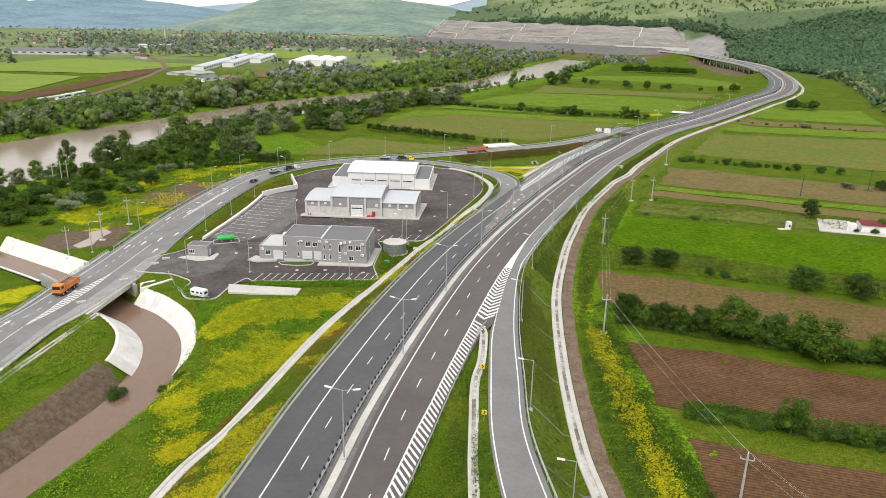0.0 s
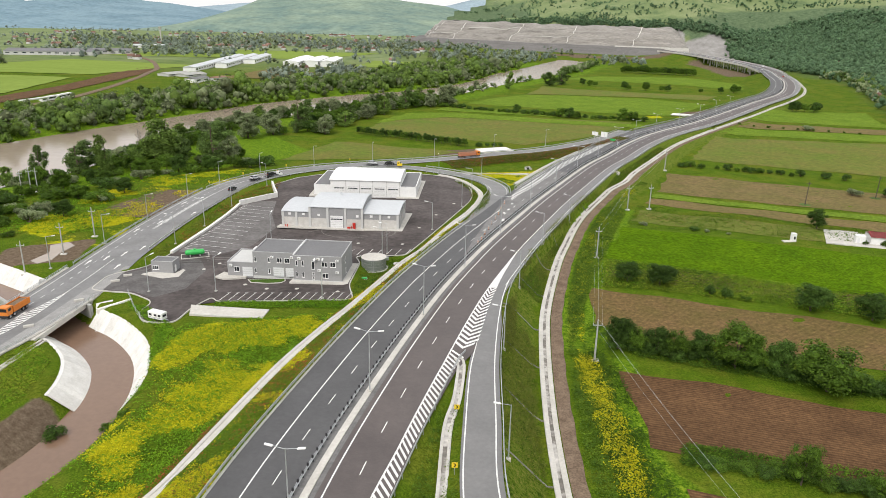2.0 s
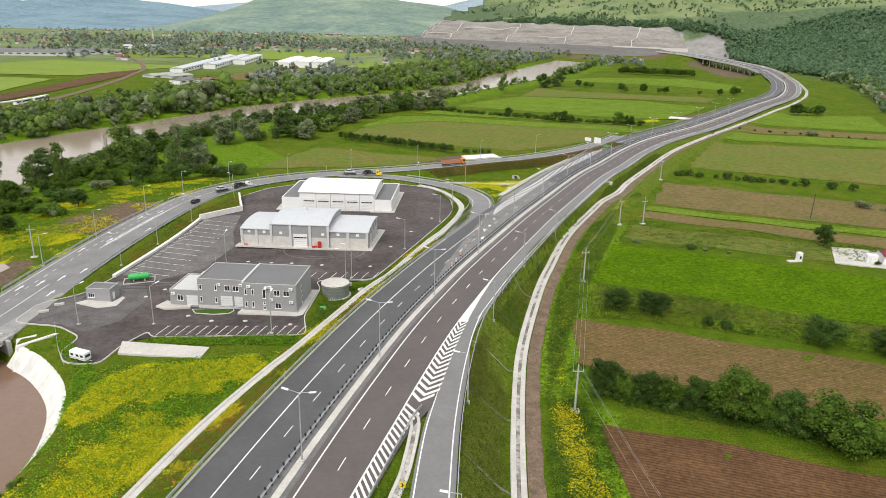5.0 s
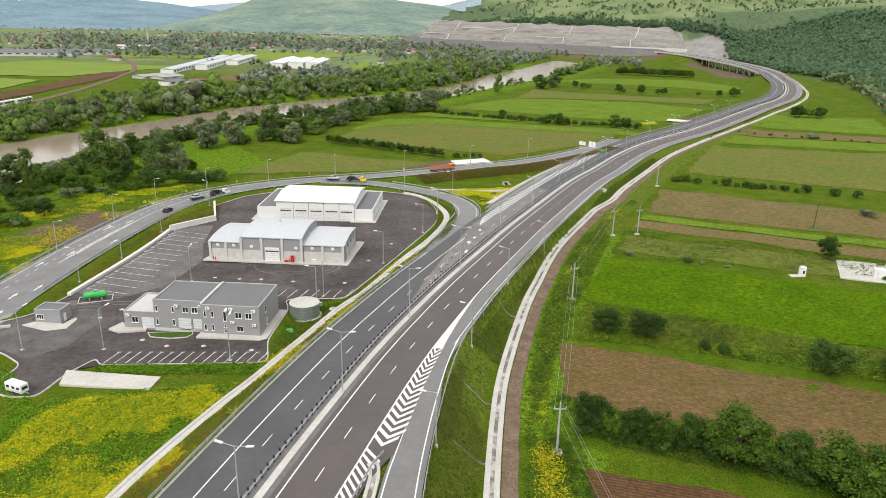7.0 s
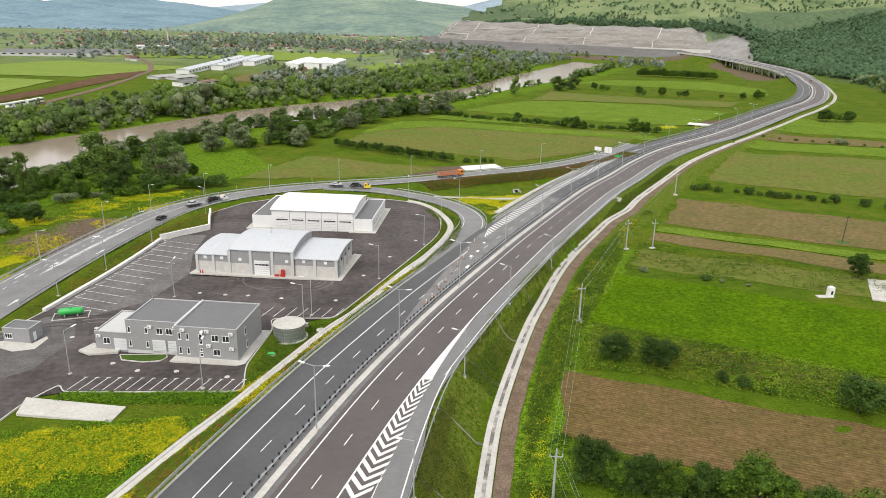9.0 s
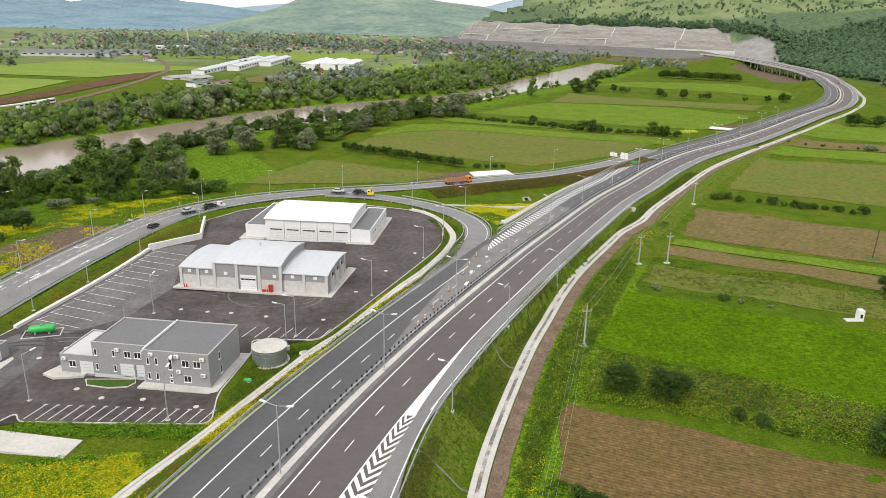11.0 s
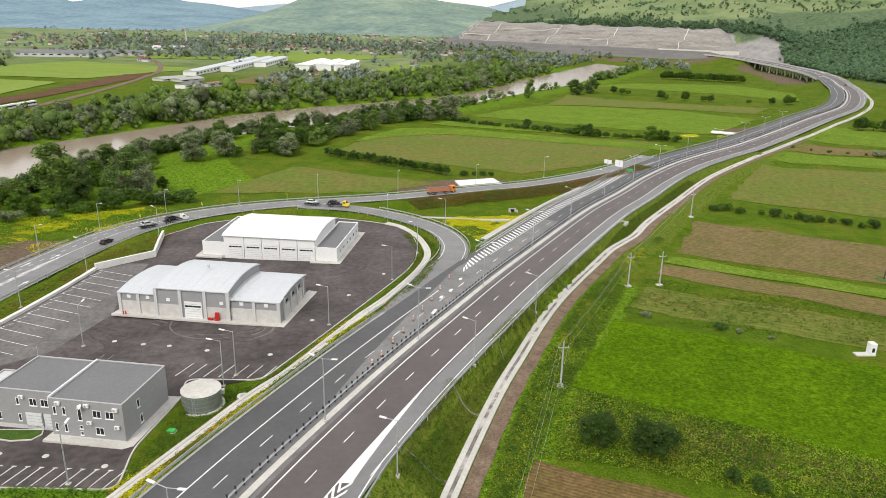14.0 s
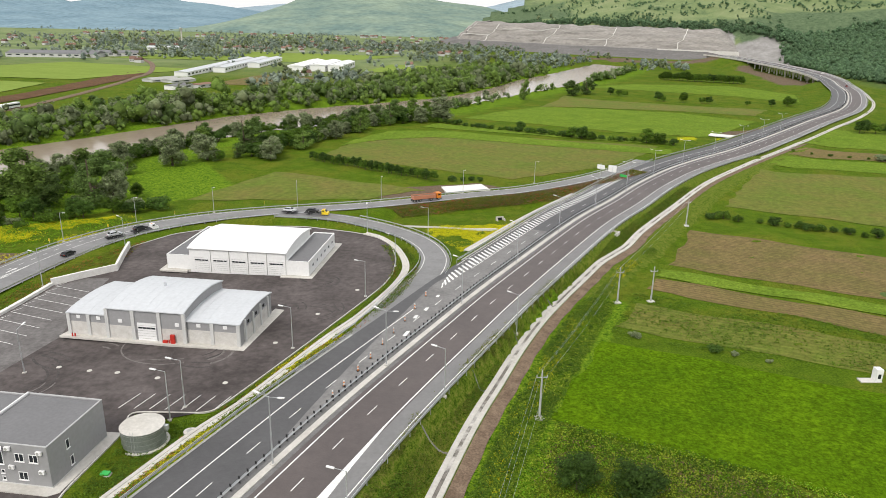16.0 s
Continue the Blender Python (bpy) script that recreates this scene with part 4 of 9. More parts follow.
def quarry_sheet(name, prof, mat, rugged):
    """A slope along the foot line. prof: metres behind the line and height."""
    rows = [shifted(foot_line, o) for o, _ in prof]
    v, f = [], []
    n, k = len(foot_line), len(prof)
    for i in range(n):
        fade = min(1.0, 0.35 + i / 10, 0.25 + (n - 1 - i) / 9)
        for j, (o, z) in enumerate(prof):
            p = rows[j][i]
            e = noise.fractal(Vector((p[0] * 0.02, p[1] * 0.02, z * 0.05)), 1.0, 2.0, 4)
            v.append((p[0] + rugged * e, p[1] + rugged * e, max(z, 0) * fade * 0.95 * (1 + 0.02 * rugged * e) - 4))
    for i in range(n - 1):
        for j in range(k - 1):
            a = i * k + j
            f.append((a, a + 1, a + k + 1, a + k))
    return sheet(name, v, f, mat), v, k, n


def quarry_face():
    """Dark gravel slope, then a benched rock face: steep risers with narrow ledges, broken by noise."""
    talus, _, _, _ = quarry_sheet("gravel_slope", [(-22, -4), (-8, 2), (10, 8), (14, 8.4), (30, 15), (44, 16)], GRAVEL, 2)
    tagged(talus, "dark gravel slope below the quarry face", "slope", kind="structure")
    rock, v, k, n = quarry_sheet("rock_face", [(36, 8), (40, 16), (47, 17.5), (50, 23), (54, 29), (61, 30.5), (64, 36), (69, 43), (76, 44.5), (80, 50), (86, 55), (120, 57)], QUARRY, 5)
    tagged(rock, "pale grey benched rock face of a quarry", "quarry", kind="structure")
    for i in range(9, n - 6, 17):
        pts = np.array([v[(i + j // 6) * k + j] for j in range(1, k - 1)]) + np.array([-0.3, -1.2, 0.6])
        sheet("chute", [tuple(p + np.array([q, 0, 0])) for q in (-0.9, 0.9) for p in pts], [(j, j + 1, len(pts) + j + 1, len(pts) + j) for j in range(len(pts) - 1)], CONCRETE_PALE, rock)
    for j, a, b in ((4, 30, 44), (7, 8, 16), (7, 46, 62), (4, 70, 78), (7, 20, 24)):
        pts = np.array([v[i * k + j] for i in range(a, min(b, n - 2))]) + np.array([0, -1.5, 1.0])
        sheet("ledge_drain", [tuple(p + np.array([0, 0, q])) for q in (-0.7, 0.7) for p in pts], [(m, m + 1, len(pts) + m + 1, len(pts) + m) for m in range(len(pts) - 1)], CONCRETE_PALE, rock)


quarry_face()
wall_row = shifted(np.column_stack([foot_line, np.full(len(foot_line), 9.0)]), 30)
wall_row = wall_row[(wall_row[:, 0] > 350) & (wall_row[:, 0] < 530)]
quarry_wall = swept("retaining_wall", wall_row, [(0.8, 3.4), (-0.8, 3.4), (-0.8, -3), (0.8, -3)], CONCRETE_PALE)
tagged(quarry_wall, "pale concrete retaining wall at the quarry's foot", "wall", kind="structure")

# ---- markings ----
def mark(name, parent, line, off, width, y0, y1, lift=0.02, mat=PAINT):
    """A painted line along a road, at an offset to the left of it."""
    seg = line[(line[:, 1] >= y0) & (line[:, 1] <= y1)]
    if len(seg) < 3:
        return None
    return ribbon(name, shifted(seg, np.asarray(off) + width / 2), shifted(seg, np.asarray(off) - width / 2), mat, lift, parent)


def dashes(name, parent, line, off, length, period, width, s0, s1, lift=0.02):
    """Broken line: pieces that share one mesh, laid along a road between two distances along it."""
    row = shifted(line, off)
    s = np.r_[0, np.cumsum(np.linalg.norm(np.diff(row[:, :2], axis=0), axis=1))]
    me = bpy.data.meshes.new(name)
    me.from_pydata([(-width / 2, 0, 0), (width / 2, 0, 0), (width / 2, length, 0), (-width / 2, length, 0)], [], [(0, 1, 2, 3)])
    me.materials.append(PAINT)
    for a in np.arange(s0, min(s1, s[-1] - length), period):
        p = np.array([np.interp(a, s, row[:, k]) for k in range(3)])
        q = np.array([np.interp(a + length, s, row[:, k]) for k in range(3)])
        ob = new(name, me)
        d = q - p
        ob.matrix_world = Matrix.Translation((*p[:2], p[2] + lift)) @ Euler((math.atan2(d[2], math.hypot(d[0], d[1])), 0, math.atan2(-d[0], d[1]))).to_matrix().to_4x4()
        ob.parent = parent


def at_y(line, off, y):
    row = shifted(line, off)
    return np.array([np.interp(y, row[:, 1], row[:, k]) for k in range(3)])


mark("edge_line", carriage_left, MEDIAN, 6.95, 0.22, 0, 262)
mark("edge_line", carriage_left, MEDIAN, 6.95, 0.22, 290, 1400)
mark("edge_line", carriage_left, MEDIAN, 0.75, 0.2, 262, 1400)
mark("edge_line", carriage_left, MEDIAN, 11.6, 0.2, 290, 400)
dashes("dash_line", carriage_left, MEDIAN, 3.65, 3.4, 11.5, 0.16, 60, 900)
mark("edge_line", carriage_right, MEDIAN, -4.0, 0.25, 0, 1400)
dashes("dash_line", carriage_right, MEDIAN, -7.7, 3.4, 11.5, 0.17, 64, 900)
GORE_L = -np.interp(MEDIAN[:, 1], [0, 60, 82, 110, 142, 160, 2000], [7.6, 8.6, 9.6, 11.4, 12.0, 12.0, 12.0])
mark("edge_line", carriage_right, MEDIAN, GORE_L[(MEDIAN[:, 1] >= 0) & (MEDIAN[:, 1] <= 1400)], 0.28, 0, 1400, 0.024)
mark("edge_line", shoulder, MEDIAN, -15.6, 0.2, 186, 1400, 0.03)
dashes("dash_line", shoulder, MEDIAN, -12.6, 1.5, 6.0, 0.2, 480, 760, 0.03)
for edge in (RAMP_L, RAMP_R):
    e2 = edge.copy()
    e2[:, 2] = road_z(e2[:, 1]) - np.interp(e2[:, 1], [0, 140, 150, 200], [0.35, 0.16, 0.13, 0.10])
    mark("edge_line", ramp_road, e2, 0.0, 0.22, -10, 182 if edge is RAMP_L else 187, 0.03)
mark("edge_line", left_ramp, LRAMP, np.interp(LRAMP[:, 1], [0, 300, 360, 400], [6.9, 6.7, 3.4, 3.2])[(LRAMP[:, 1] >= 0) & (LRAMP[:, 1] <= 470)], 0.2, 0, 470)
mark("edge_line", left_ramp, LRAMP, np.interp(LRAMP[:, 1], [0, 300, 360, 400], [-6.4, -6.2, -3.2, -3.2])[(LRAMP[:, 1] >= 225) & (LRAMP[:, 1] <= 470)], 0.2, 225, 470)
mark("edge_line", left_ramp, LRAMP, 0.2, 0.2, 60, 152)
mark("edge_line", left_ramp, LRAMP, -0.7, 0.2, 186, 215)
mark("edge_line", left_ramp, LRAMP, 0.6, 0.2, 245, 330)
dashes("dash_line", left_ramp, LRAMP, 3.6, 1.8, 4.5, 0.2, 60, 260)
mark("edge_line", loop_road, LOOP, 3.2, 0.2, 230, 350, 0.03)
mark("edge_line", loop_road, LOOP, -3.2, 0.2, 279, 350, 0.03)


def stripe(name, parent, a, b, half, direction, lift=0.026):
    """One painted bar from a to b, half wide along the road's direction."""
    d = np.array([*direction, 0.0]) * half
    v = [(*(a - d)[:2], a[2] + lift), (*(b - d)[:2], b[2] + lift), (*(b + d)[:2], b[2] + lift), (*(a + d)[:2], a[2] + lift)]
    return sheet(name, v, [(0, 1, 2, 3)], PAINT, parent)


def road_dir(line, y):
    i = int(np.clip(np.searchsorted(line[:, 1], y), 1, len(line) - 2))
    d = line[i + 1, :2] - line[i - 1, :2]
    return d / np.linalg.norm(d)


# gore between motorway and slip road: bars, then chevrons towards the nose
for y in np.r_[np.arange(60, 144, 1.5), np.arange(146, 181, 2.1)]:
    d = road_dir(MEDIAN, y)
    w = float(np.interp(y, [0, 72, 84, 99.5, 117, 140, 148, 165, 180, 188], [8.2, 9.6, 12.0, 13.1, 13.6, 14.6, 16.4, 15.0, 14.0, 13.6]))
    inner = float(np.interp(y, [0, 60, 82, 110, 142, 160], [7.8, 8.8, 9.8, 11.6, 12.15, 12.15]))
    if w - inner < 0.3:
        continue
    c = at_y(MEDIAN, -w, y - 1.2)
    if y < 146:
        stripe("hatch_stripe", carriage_right, at_y(MEDIAN, -inner, y + 2.2), c, 0.37, d)
    else:
        a, m_, e = at_y(MEDIAN, -inner, y + 2.6), at_y(MEDIAN, -(inner + w) / 2, y), at_y(MEDIAN, -w, y + 2.2)
        stripe("hatch_stripe", carriage_right, a, m_, 0.52, d, 0.03)
        stripe("hatch_stripe", carriage_right, m_, e, 0.52, d, 0.03)
nose_y = np.linspace(181.5, 214, 9)
nose_l = np.array([at_y(MEDIAN, -12.1, y) for y in nose_y])
nose_r = np.array([at_y(MEDIAN, -12.1 - float(np.interp(y, [181, 185, 196, 210, 214], [1.9, 1.55, 0.8, 0.12, 0.05])), y) for y in nose_y])
ribbon("gore_nose", nose_l, nose_r, PAINT, 0.034, carriage_right)
# hatched lane on the other side, where the loop comes in
for y in np.arange(277, 450, 2.1):
    w = float(np.interp(y, [276, 284, 300, 400, 455], [8.4, 10.2, 10.6, 10.3, 7.6]))
    a, c = at_y(MEDIAN, w, y + 3.4), at_y(MEDIAN, 7.3, y)
    stripe("hatch_stripe", carriage_left, a, c, 0.5, road_dir(MEDIAN, y))


def arrow(parent, line, off, y, turn=False):
    """A lane arrow on the slip road."""
    p, d = at_y(line, off, y), road_dir(line, y)
    l = np.array([-d[1], d[0]])
    pts = [(0, -0.2), (0, 0.2), (2.6, 0.2), (2.6, 0.6), (4.4, 0), (2.6, -0.6), (2.6, -0.2)]
    v = [(*(p[:2] + d * u + l * w), p[2] + 0.03) for u, w in pts]
    sheet("arrow_mark", v, [(0, 1, 2, 6), (2, 3, 4), (2, 4, 6), (6, 4, 5)][0:4], PAINT, parent)


for off, y in ((5.3, 150), (5.3, 208), (1.9, 212), (-1.6, 216), (-4.6, 222), (5.3, 240), (1.9, 250), (-4.6, 262), (5.2, 276), (2.2, 284), (-4.5, 205), (1.8, 170)):
    arrow(left_ramp, LRAMP, off, y)
GORE_Y = [152, 166, 174, 186]
for y in np.arange(153, 186, 1.7):
    mid_off, half = float(np.interp(y, GORE_Y, [0.2, 0.1, -0.2, -0.8])), float(np.interp(y, GORE_Y, [0.15, 1.2, 1.25, 0.1]))
    stripe("hatch_stripe", left_ramp, at_y(LRAMP, mid_off + half, y - half * 0.8), at_y(LRAMP, mid_off - half, y + half * 0.8), 0.42, road_dir(LRAMP, y))
for sg in (1, -1):
    rim_y = np.linspace(152, 186, 14)
    row = np.array([at_y(LRAMP, float(np.interp(y, GORE_Y, [0.2, 0.1, -0.2, -0.8]) + sg * np.interp(y, GORE_Y, [0.15, 1.3, 1.35, 0.12])), y) for y in rim_y])
    ribbon("edge_line", shifted(row, 0.1), shifted(row, -0.1), PAINT, 0.028, left_ramp)
for y in np.arange(244, 290, 0.95):
    half = float(np.interp(y, [244, 252, 280, 288], [0.3, 0.85, 0.85, 0.3]))
    stripe("hatch_stripe", left_ramp, at_y(LRAMP, 0.6 + half, y - half * 0.5), at_y(LRAMP, 0.6 - half, y + half * 0.5), 0.2, road_dir(LRAMP, y))

# ---- kerbs, channels, tracks ----


def on_ground(line, lift=0.0):
    return np.column_stack([line[:, :2], [at_ground(x, y) + lift for x, y in line[:, :2]]])


def smooth_z(line, n=7):
    k = np.ones(n) / n
    pad = np.r_[np.full(n // 2, line[0, 2]), line[:, 2], np.full(n // 2, line[-1, 2])]
    out = line.copy()
    out[:, 2] = np.convolve(pad, k, "valid")
    return out


DITCH_BED = material("wet_silt", (0.17, 0.155, 0.135), 0.8, vary=0.3, scale=9, second=(0.46, 0.44, 0.41), spread=0.12)


def channel(name, line, width, label, lift=0.28, bed=DITCH_BED):
    """A concrete ditch: two sloping flanks and a sunken bed, in slabs."""
    line = smooth_z(on_ground(line, lift), 13)
    h = width / 2
    root = thing(name, Matrix.Identity(4), label, "drain", kind="structure")
    swept("flank", line, [(h, 0.0), (h - 0.15, 0.06), (0.34, -0.04), (0.34, -0.34), (h, -0.7)], CONCRETE, root)
    swept("flank", line, [(-0.34, -0.34), (-0.34, -0.04), (-h + 0.15, 0.06), (-h, 0.0), (-h, -0.7)], CONCRETE, root)
    swept("bed", line, [(0.36, -0.15), (-0.36, -0.15), (-0.36, -0.34), (0.36, -0.34)], bed, root)
    return root


channel("drain", DRAIN_R, 2.6, "pale concrete drainage channel at the foot of the bank")
channel("drain", DRAIN_L, 2.0, "pale concrete drainage channel beside the depot", 0.45, CONCRETE)
channel("drain", spline([(4.8, 40), (5, 87.5), (5.4, 101), (6.2, 117), (7.8, 126), (8.8, 138), (8.2, 141)], 2.0), 1.7, "pale concrete channel in the wedge between the roads", 0.5)
channel("drain", spline([(-90, 100), (-88, 128), (-86.5, 143), (-84.5, 160)], 2.0), 1.6, "pale concrete channel below the slip road")
channel("drain", spline([(12, 349), (25, 349), (44, 347), (46, 345)], 2.0), 1.2, "pale concrete channel across the flower meadow")
channel("drain", spline([(35.5, 315), (44.5, 333), (53.4, 351), (64.5, 372), (75.6, 392)], 2.0), 2.3, "pale concrete channel along the hatched lane", 0.4, CONCRETE)
foot = np.column_stack([DRAIN_R, np.zeros(len(DRAIN_R))])[DRAIN_R[:, 1] < 560]
track_z = smooth_z(on_ground(shifted(foot, -3.8), 0.13), 15)[:, 2]
edge_in, edge_out = shifted(foot, -1.5), shifted(foot, -np.interp(foot[:, 1], [0, 320, 360, 600], [4.2, 4.3, 3.7, 3.6]) + 0.12 * np.sin(np.arange(len(foot)) * 1.3))
edge_in[:, 2], edge_out[:, 2] = track_z, track_z
track = ribbon("track", edge_in, edge_out, DIRT, 0.0)
tagged(track, "brown dirt track along the drainage channel", "dirt track", kind="structure")
kerb_line = np.array([(x, y, float(yard_z(x))) for x, y in YARD + YARD[:1]])
kerb = swept("kerb", kerb_line, [(0.12, 0.16), (-0.12, 0.16), (-0.12, -0.2), (0.12, -0.2)], CONCRETE)
tagged(kerb, "pale concrete kerb round the yard", "kerb", kind="structure")

# flumes down the bank
FLUME_GREY = material("weathered_concrete", (0.27, 0.26, 0.24), 0.9, vary=0.2, scale=2, second=(0.17, 0.165, 0.15), bump=0.3)
for y in (76, 93, 112, 132, 152, 172, 192, 212, 233, 255, 277):
    a = at_y(MEDIAN, -17.2, y) if y > 150 else np.array([np.interp(y, RAMP_R[:, 1], RAMP_R[:, 0]) + 1.6, y, road_z(y) - 0.4])
    k = int(np.argmin(np.hypot(DRAIN_R[:, 0] - a[0], DRAIN_R[:, 1] - a[1])))
    b = np.array([*DRAIN_R[k], 0.0])
    seg = np.array([a + (b - a) * t for t in np.linspace(0, 1, 9)])
    seg = on_ground(seg, 0.08)
    fl = swept("flume", seg, [(0.13, 0.1), (0.09, 0.1), (0.06, -0.02), (-0.06, -0.02), (-0.09, 0.1), (-0.13, 0.1), (-0.13, -0.2), (0.13, -0.2)], FLUME_GREY)
    tagged(fl, "narrow concrete flume down the grass bank", "flume", "flumes down the bank", kind="structure")


# ---- barriers ----
def guardrail(line, y0, y1, label, posts=True, double=True, seg=None):
    """Steel beam on posts."""
    seg = line[(line[:, 1] >= y0) & (line[:, 1] <= y1)] if seg is None else seg
    root = thing("guardrail", Matrix.Identity(4), label, "guardrail", "guardrails along the roads")
    beam = [(0.04, 0.78), (0.09, 0.70), (0.04, 0.62), (0.09, 0.54), (0.04, 0.46), (-0.01, 0.46), (-0.01, 0.78)]
    swept("beam", seg, beam, STEEL, root)
    if double:
        swept("top_rail", seg, [(0.05, 1.02), (-0.03, 1.02), (-0.03, 0.94), (0.05, 0.94)], STEEL, root)
    if posts:
        me = bpy.data.meshes.new("post")
        bm = box(-0.06, 0.06, -0.05, 0.05, -0.5, 1.0 if double else 0.78)
        bm.to_mesh(me)
        bm.free()
        me.materials.append(STEEL)
        s = np.r_[0, np.cumsum(np.linalg.norm(np.diff(seg[:, :2], axis=0), axis=1))]
        for a in np.arange(0, min(s[-1], 4.0 * 90), 4.0):
            ob = new("post", me)
            ob.location = [np.interp(a, s, seg[:, k]) for k in range(3)]
            ob.parent = root
    return root


guardrail(shifted(MEDIAN, 12.0), 20, 240, "galvanised steel guardrail along the carriageway")
guardrail(shifted(MEDIAN, 12.8), 296, 470, "galvanised steel guardrail along the hatched lane")
guardrail(shifted(MEDIAN, 12.8), 470, 1400, "galvanised steel guardrail on the far motorway", posts=False)
guardrail(shifted(MEDIAN, -16.9), 200, 560, "galvanised steel guardrail on the motorway bank")
guardrail(shifted(MEDIAN, -16.9), 560, 1400, "galvanised steel guardrail on the far motorway bank", posts=False)
wr = shifted(RAMP_R, -1.2)
guardrail(wr, 40, 200, "galvanised steel guardrail beside the slip road")
gl = np.array([[*at_y(MEDIAN, -float(np.interp(y, [0, 72, 84, 99.5, 117, 140, 145], [8.6, 10.3, 12.7, 13.8, 14.3, 14.6, 15.6])), y)[:2], road_z(y)] for y in np.arange(20, 146, 3.0)])
guardrail(gl, 0, 200, "galvanised steel guardrail beside the hatched gore")
guardrail(shifted(LRAMP, np.interp(LRAMP[:, 1], [0, 150, 172, 300, 360, 400], [7.2, 7.2, 8.5, 8.2, 4.8, 4.3])), 206, 300, "galvanised steel guardrail outside the curving slip road")
lr2 = shifted(LRAMP, np.interp(LRAMP[:, 1], [0, 300, 360, 400], [8.4, 8.2, 4.8, 4.3]))
guardrail(lr2, 300, 470, "galvanised steel guardrail outside the bend", double=False)
guardrail(shifted(LRAMP, np.interp(LRAMP[:, 1], [0, 300, 360, 400], [-7.7, -7.2, -4.7, -4.3])), 222, 345, "galvanised steel guardrail on the depot side", double=False)
guardrail(shifted(LOOP, 4.6), 286, 352, "galvanised steel guardrail outside the loop", double=False)
guardrail(shifted(LOOP, np.interp(LOOP[:, 1], [228, 250, 264, 280], [-0.1, -0.6, -2.6, -4.6])), 242, 352, "galvanised steel guardrail inside the loop", double=False)

for a, b in ((20, 246), (300, 460)):
    gut = swept("gutter", cut(shifted(MEDIAN, 11.75 if a < 100 else 12.5), a, b), [(0.22, 0.10), (-0.18, 0.05), (-0.18, -0.2), (0.22, -0.2)], CONCRETE_GREY)
    tagged(gut, "grey concrete gutter along the carriageway's edge", "gutter", kind="structure")
# median: concrete strip, rail and dark glare posts
med = cut(MEDIAN, 20, 1400)
strip = swept("median_strip", med, [(-1.05, -0.1), (-1.05, 0.16), (-2.2, 0.16), (-2.2, -0.1)], CONCRETE)
tagged(strip, "pale concrete strip along the median", "median", kind="structure")
barrier = thing("median_barrier", Matrix.Identity(4), "steel median barrier with dark upright glare panels", "barrier")
swept("beam", med, [(0.12, 0.74), (0.20, 0.62), (0.12, 0.48), (0.06, 0.48), (0.06, 0.74)], STEEL, barrier)
swept("beam", med, [(-0.06, 0.74), (-0.06, 0.48), (-0.12, 0.48), (-0.20, 0.62), (-0.12, 0.74)], STEEL, barrier)
panel = bpy.data.meshes.new("glare_panel")
bm = box(-0.16, 0.16, -0.04, 0.04, 0.0, 1.25, 0.02)
bm.to_mesh(panel)
bm.free()
panel.materials.append(STEEL_DARK)
s_med = np.r_[0, np.cumsum(np.linalg.norm(np.diff(MEDIAN[:, :2], axis=0), axis=1))]
k0 = np.interp(62, MEDIAN[:, 1], s_med)
rest = bmesh.new()
for k, a in enumerate(np.arange(k0, k0 + 900, 2.0)):
    p = [np.interp(a, s_med, MEDIAN[:, j]) for j in range(3)]
    d = road_dir(MEDIAN, p[1])
    if k < 290:
        ob = new("glare_panel", panel)
        ob.location, ob.rotation_euler = p, (0, 0, math.atan2(-d[0], d[1]))
        ob.parent = barrier
    else:
        add_box(rest, p[0] - 0.15, p[0] + 0.15, p[1] - 0.1, p[1] + 0.1, p[2], p[2] + 1.25)
part("far_glare_panels", rest, STEEL_DARK, barrier)["kind"] = "stuff"


# ---- lamps ----
def street_lamp(height, arms, label, name="street_lamp"):
    root = thing(name, Matrix.Identity(4), label, "street lamp", "street lamps along the roads")
    part("base", box(-0.35, 0.35, -0.35, 0.35, -0.3, 0.25, 0.03), CONCRETE, root, "square concrete foot")
    part("pole", tube((0, 0, 0.2), (0, 0, height), 0.13, 0.07, 8), STEEL, root)
    for k in range(arms):
        sx = 1 if k == 0 else -1
        part("arm", tube((0, 0, height - 0.08), (sx * 1.7, 0, height + 0.22), 0.05, 0.045, 6), STEEL, root)
        bm = box(-0.55, 0.55, -0.2, 0.2, -0.07, 0.09, 0.06)
        bmesh.ops.transform(bm, verts=bm.verts, matrix=pose(sx * 2.15, 0, height + 0.28, 0, -10 * sx, 0))
        part("lamp_head", bm, WALL_WHITE, root, "white oval lamp head")
    return root


double_lamp = street_lamp(11.6, 2, "tall grey double-armed street lamp on the median")
single_lamp = street_lamp(9.6, 1, "grey single-armed street lamp beside the road")
first_d = first_s = True


def put_lamp(proto, x, y, z, turn, first):
    m = pose(x, y, z, 0, 0, turn)
    if first:
        proto.matrix_world = m
        return proto
    return copy_thing(proto, m)


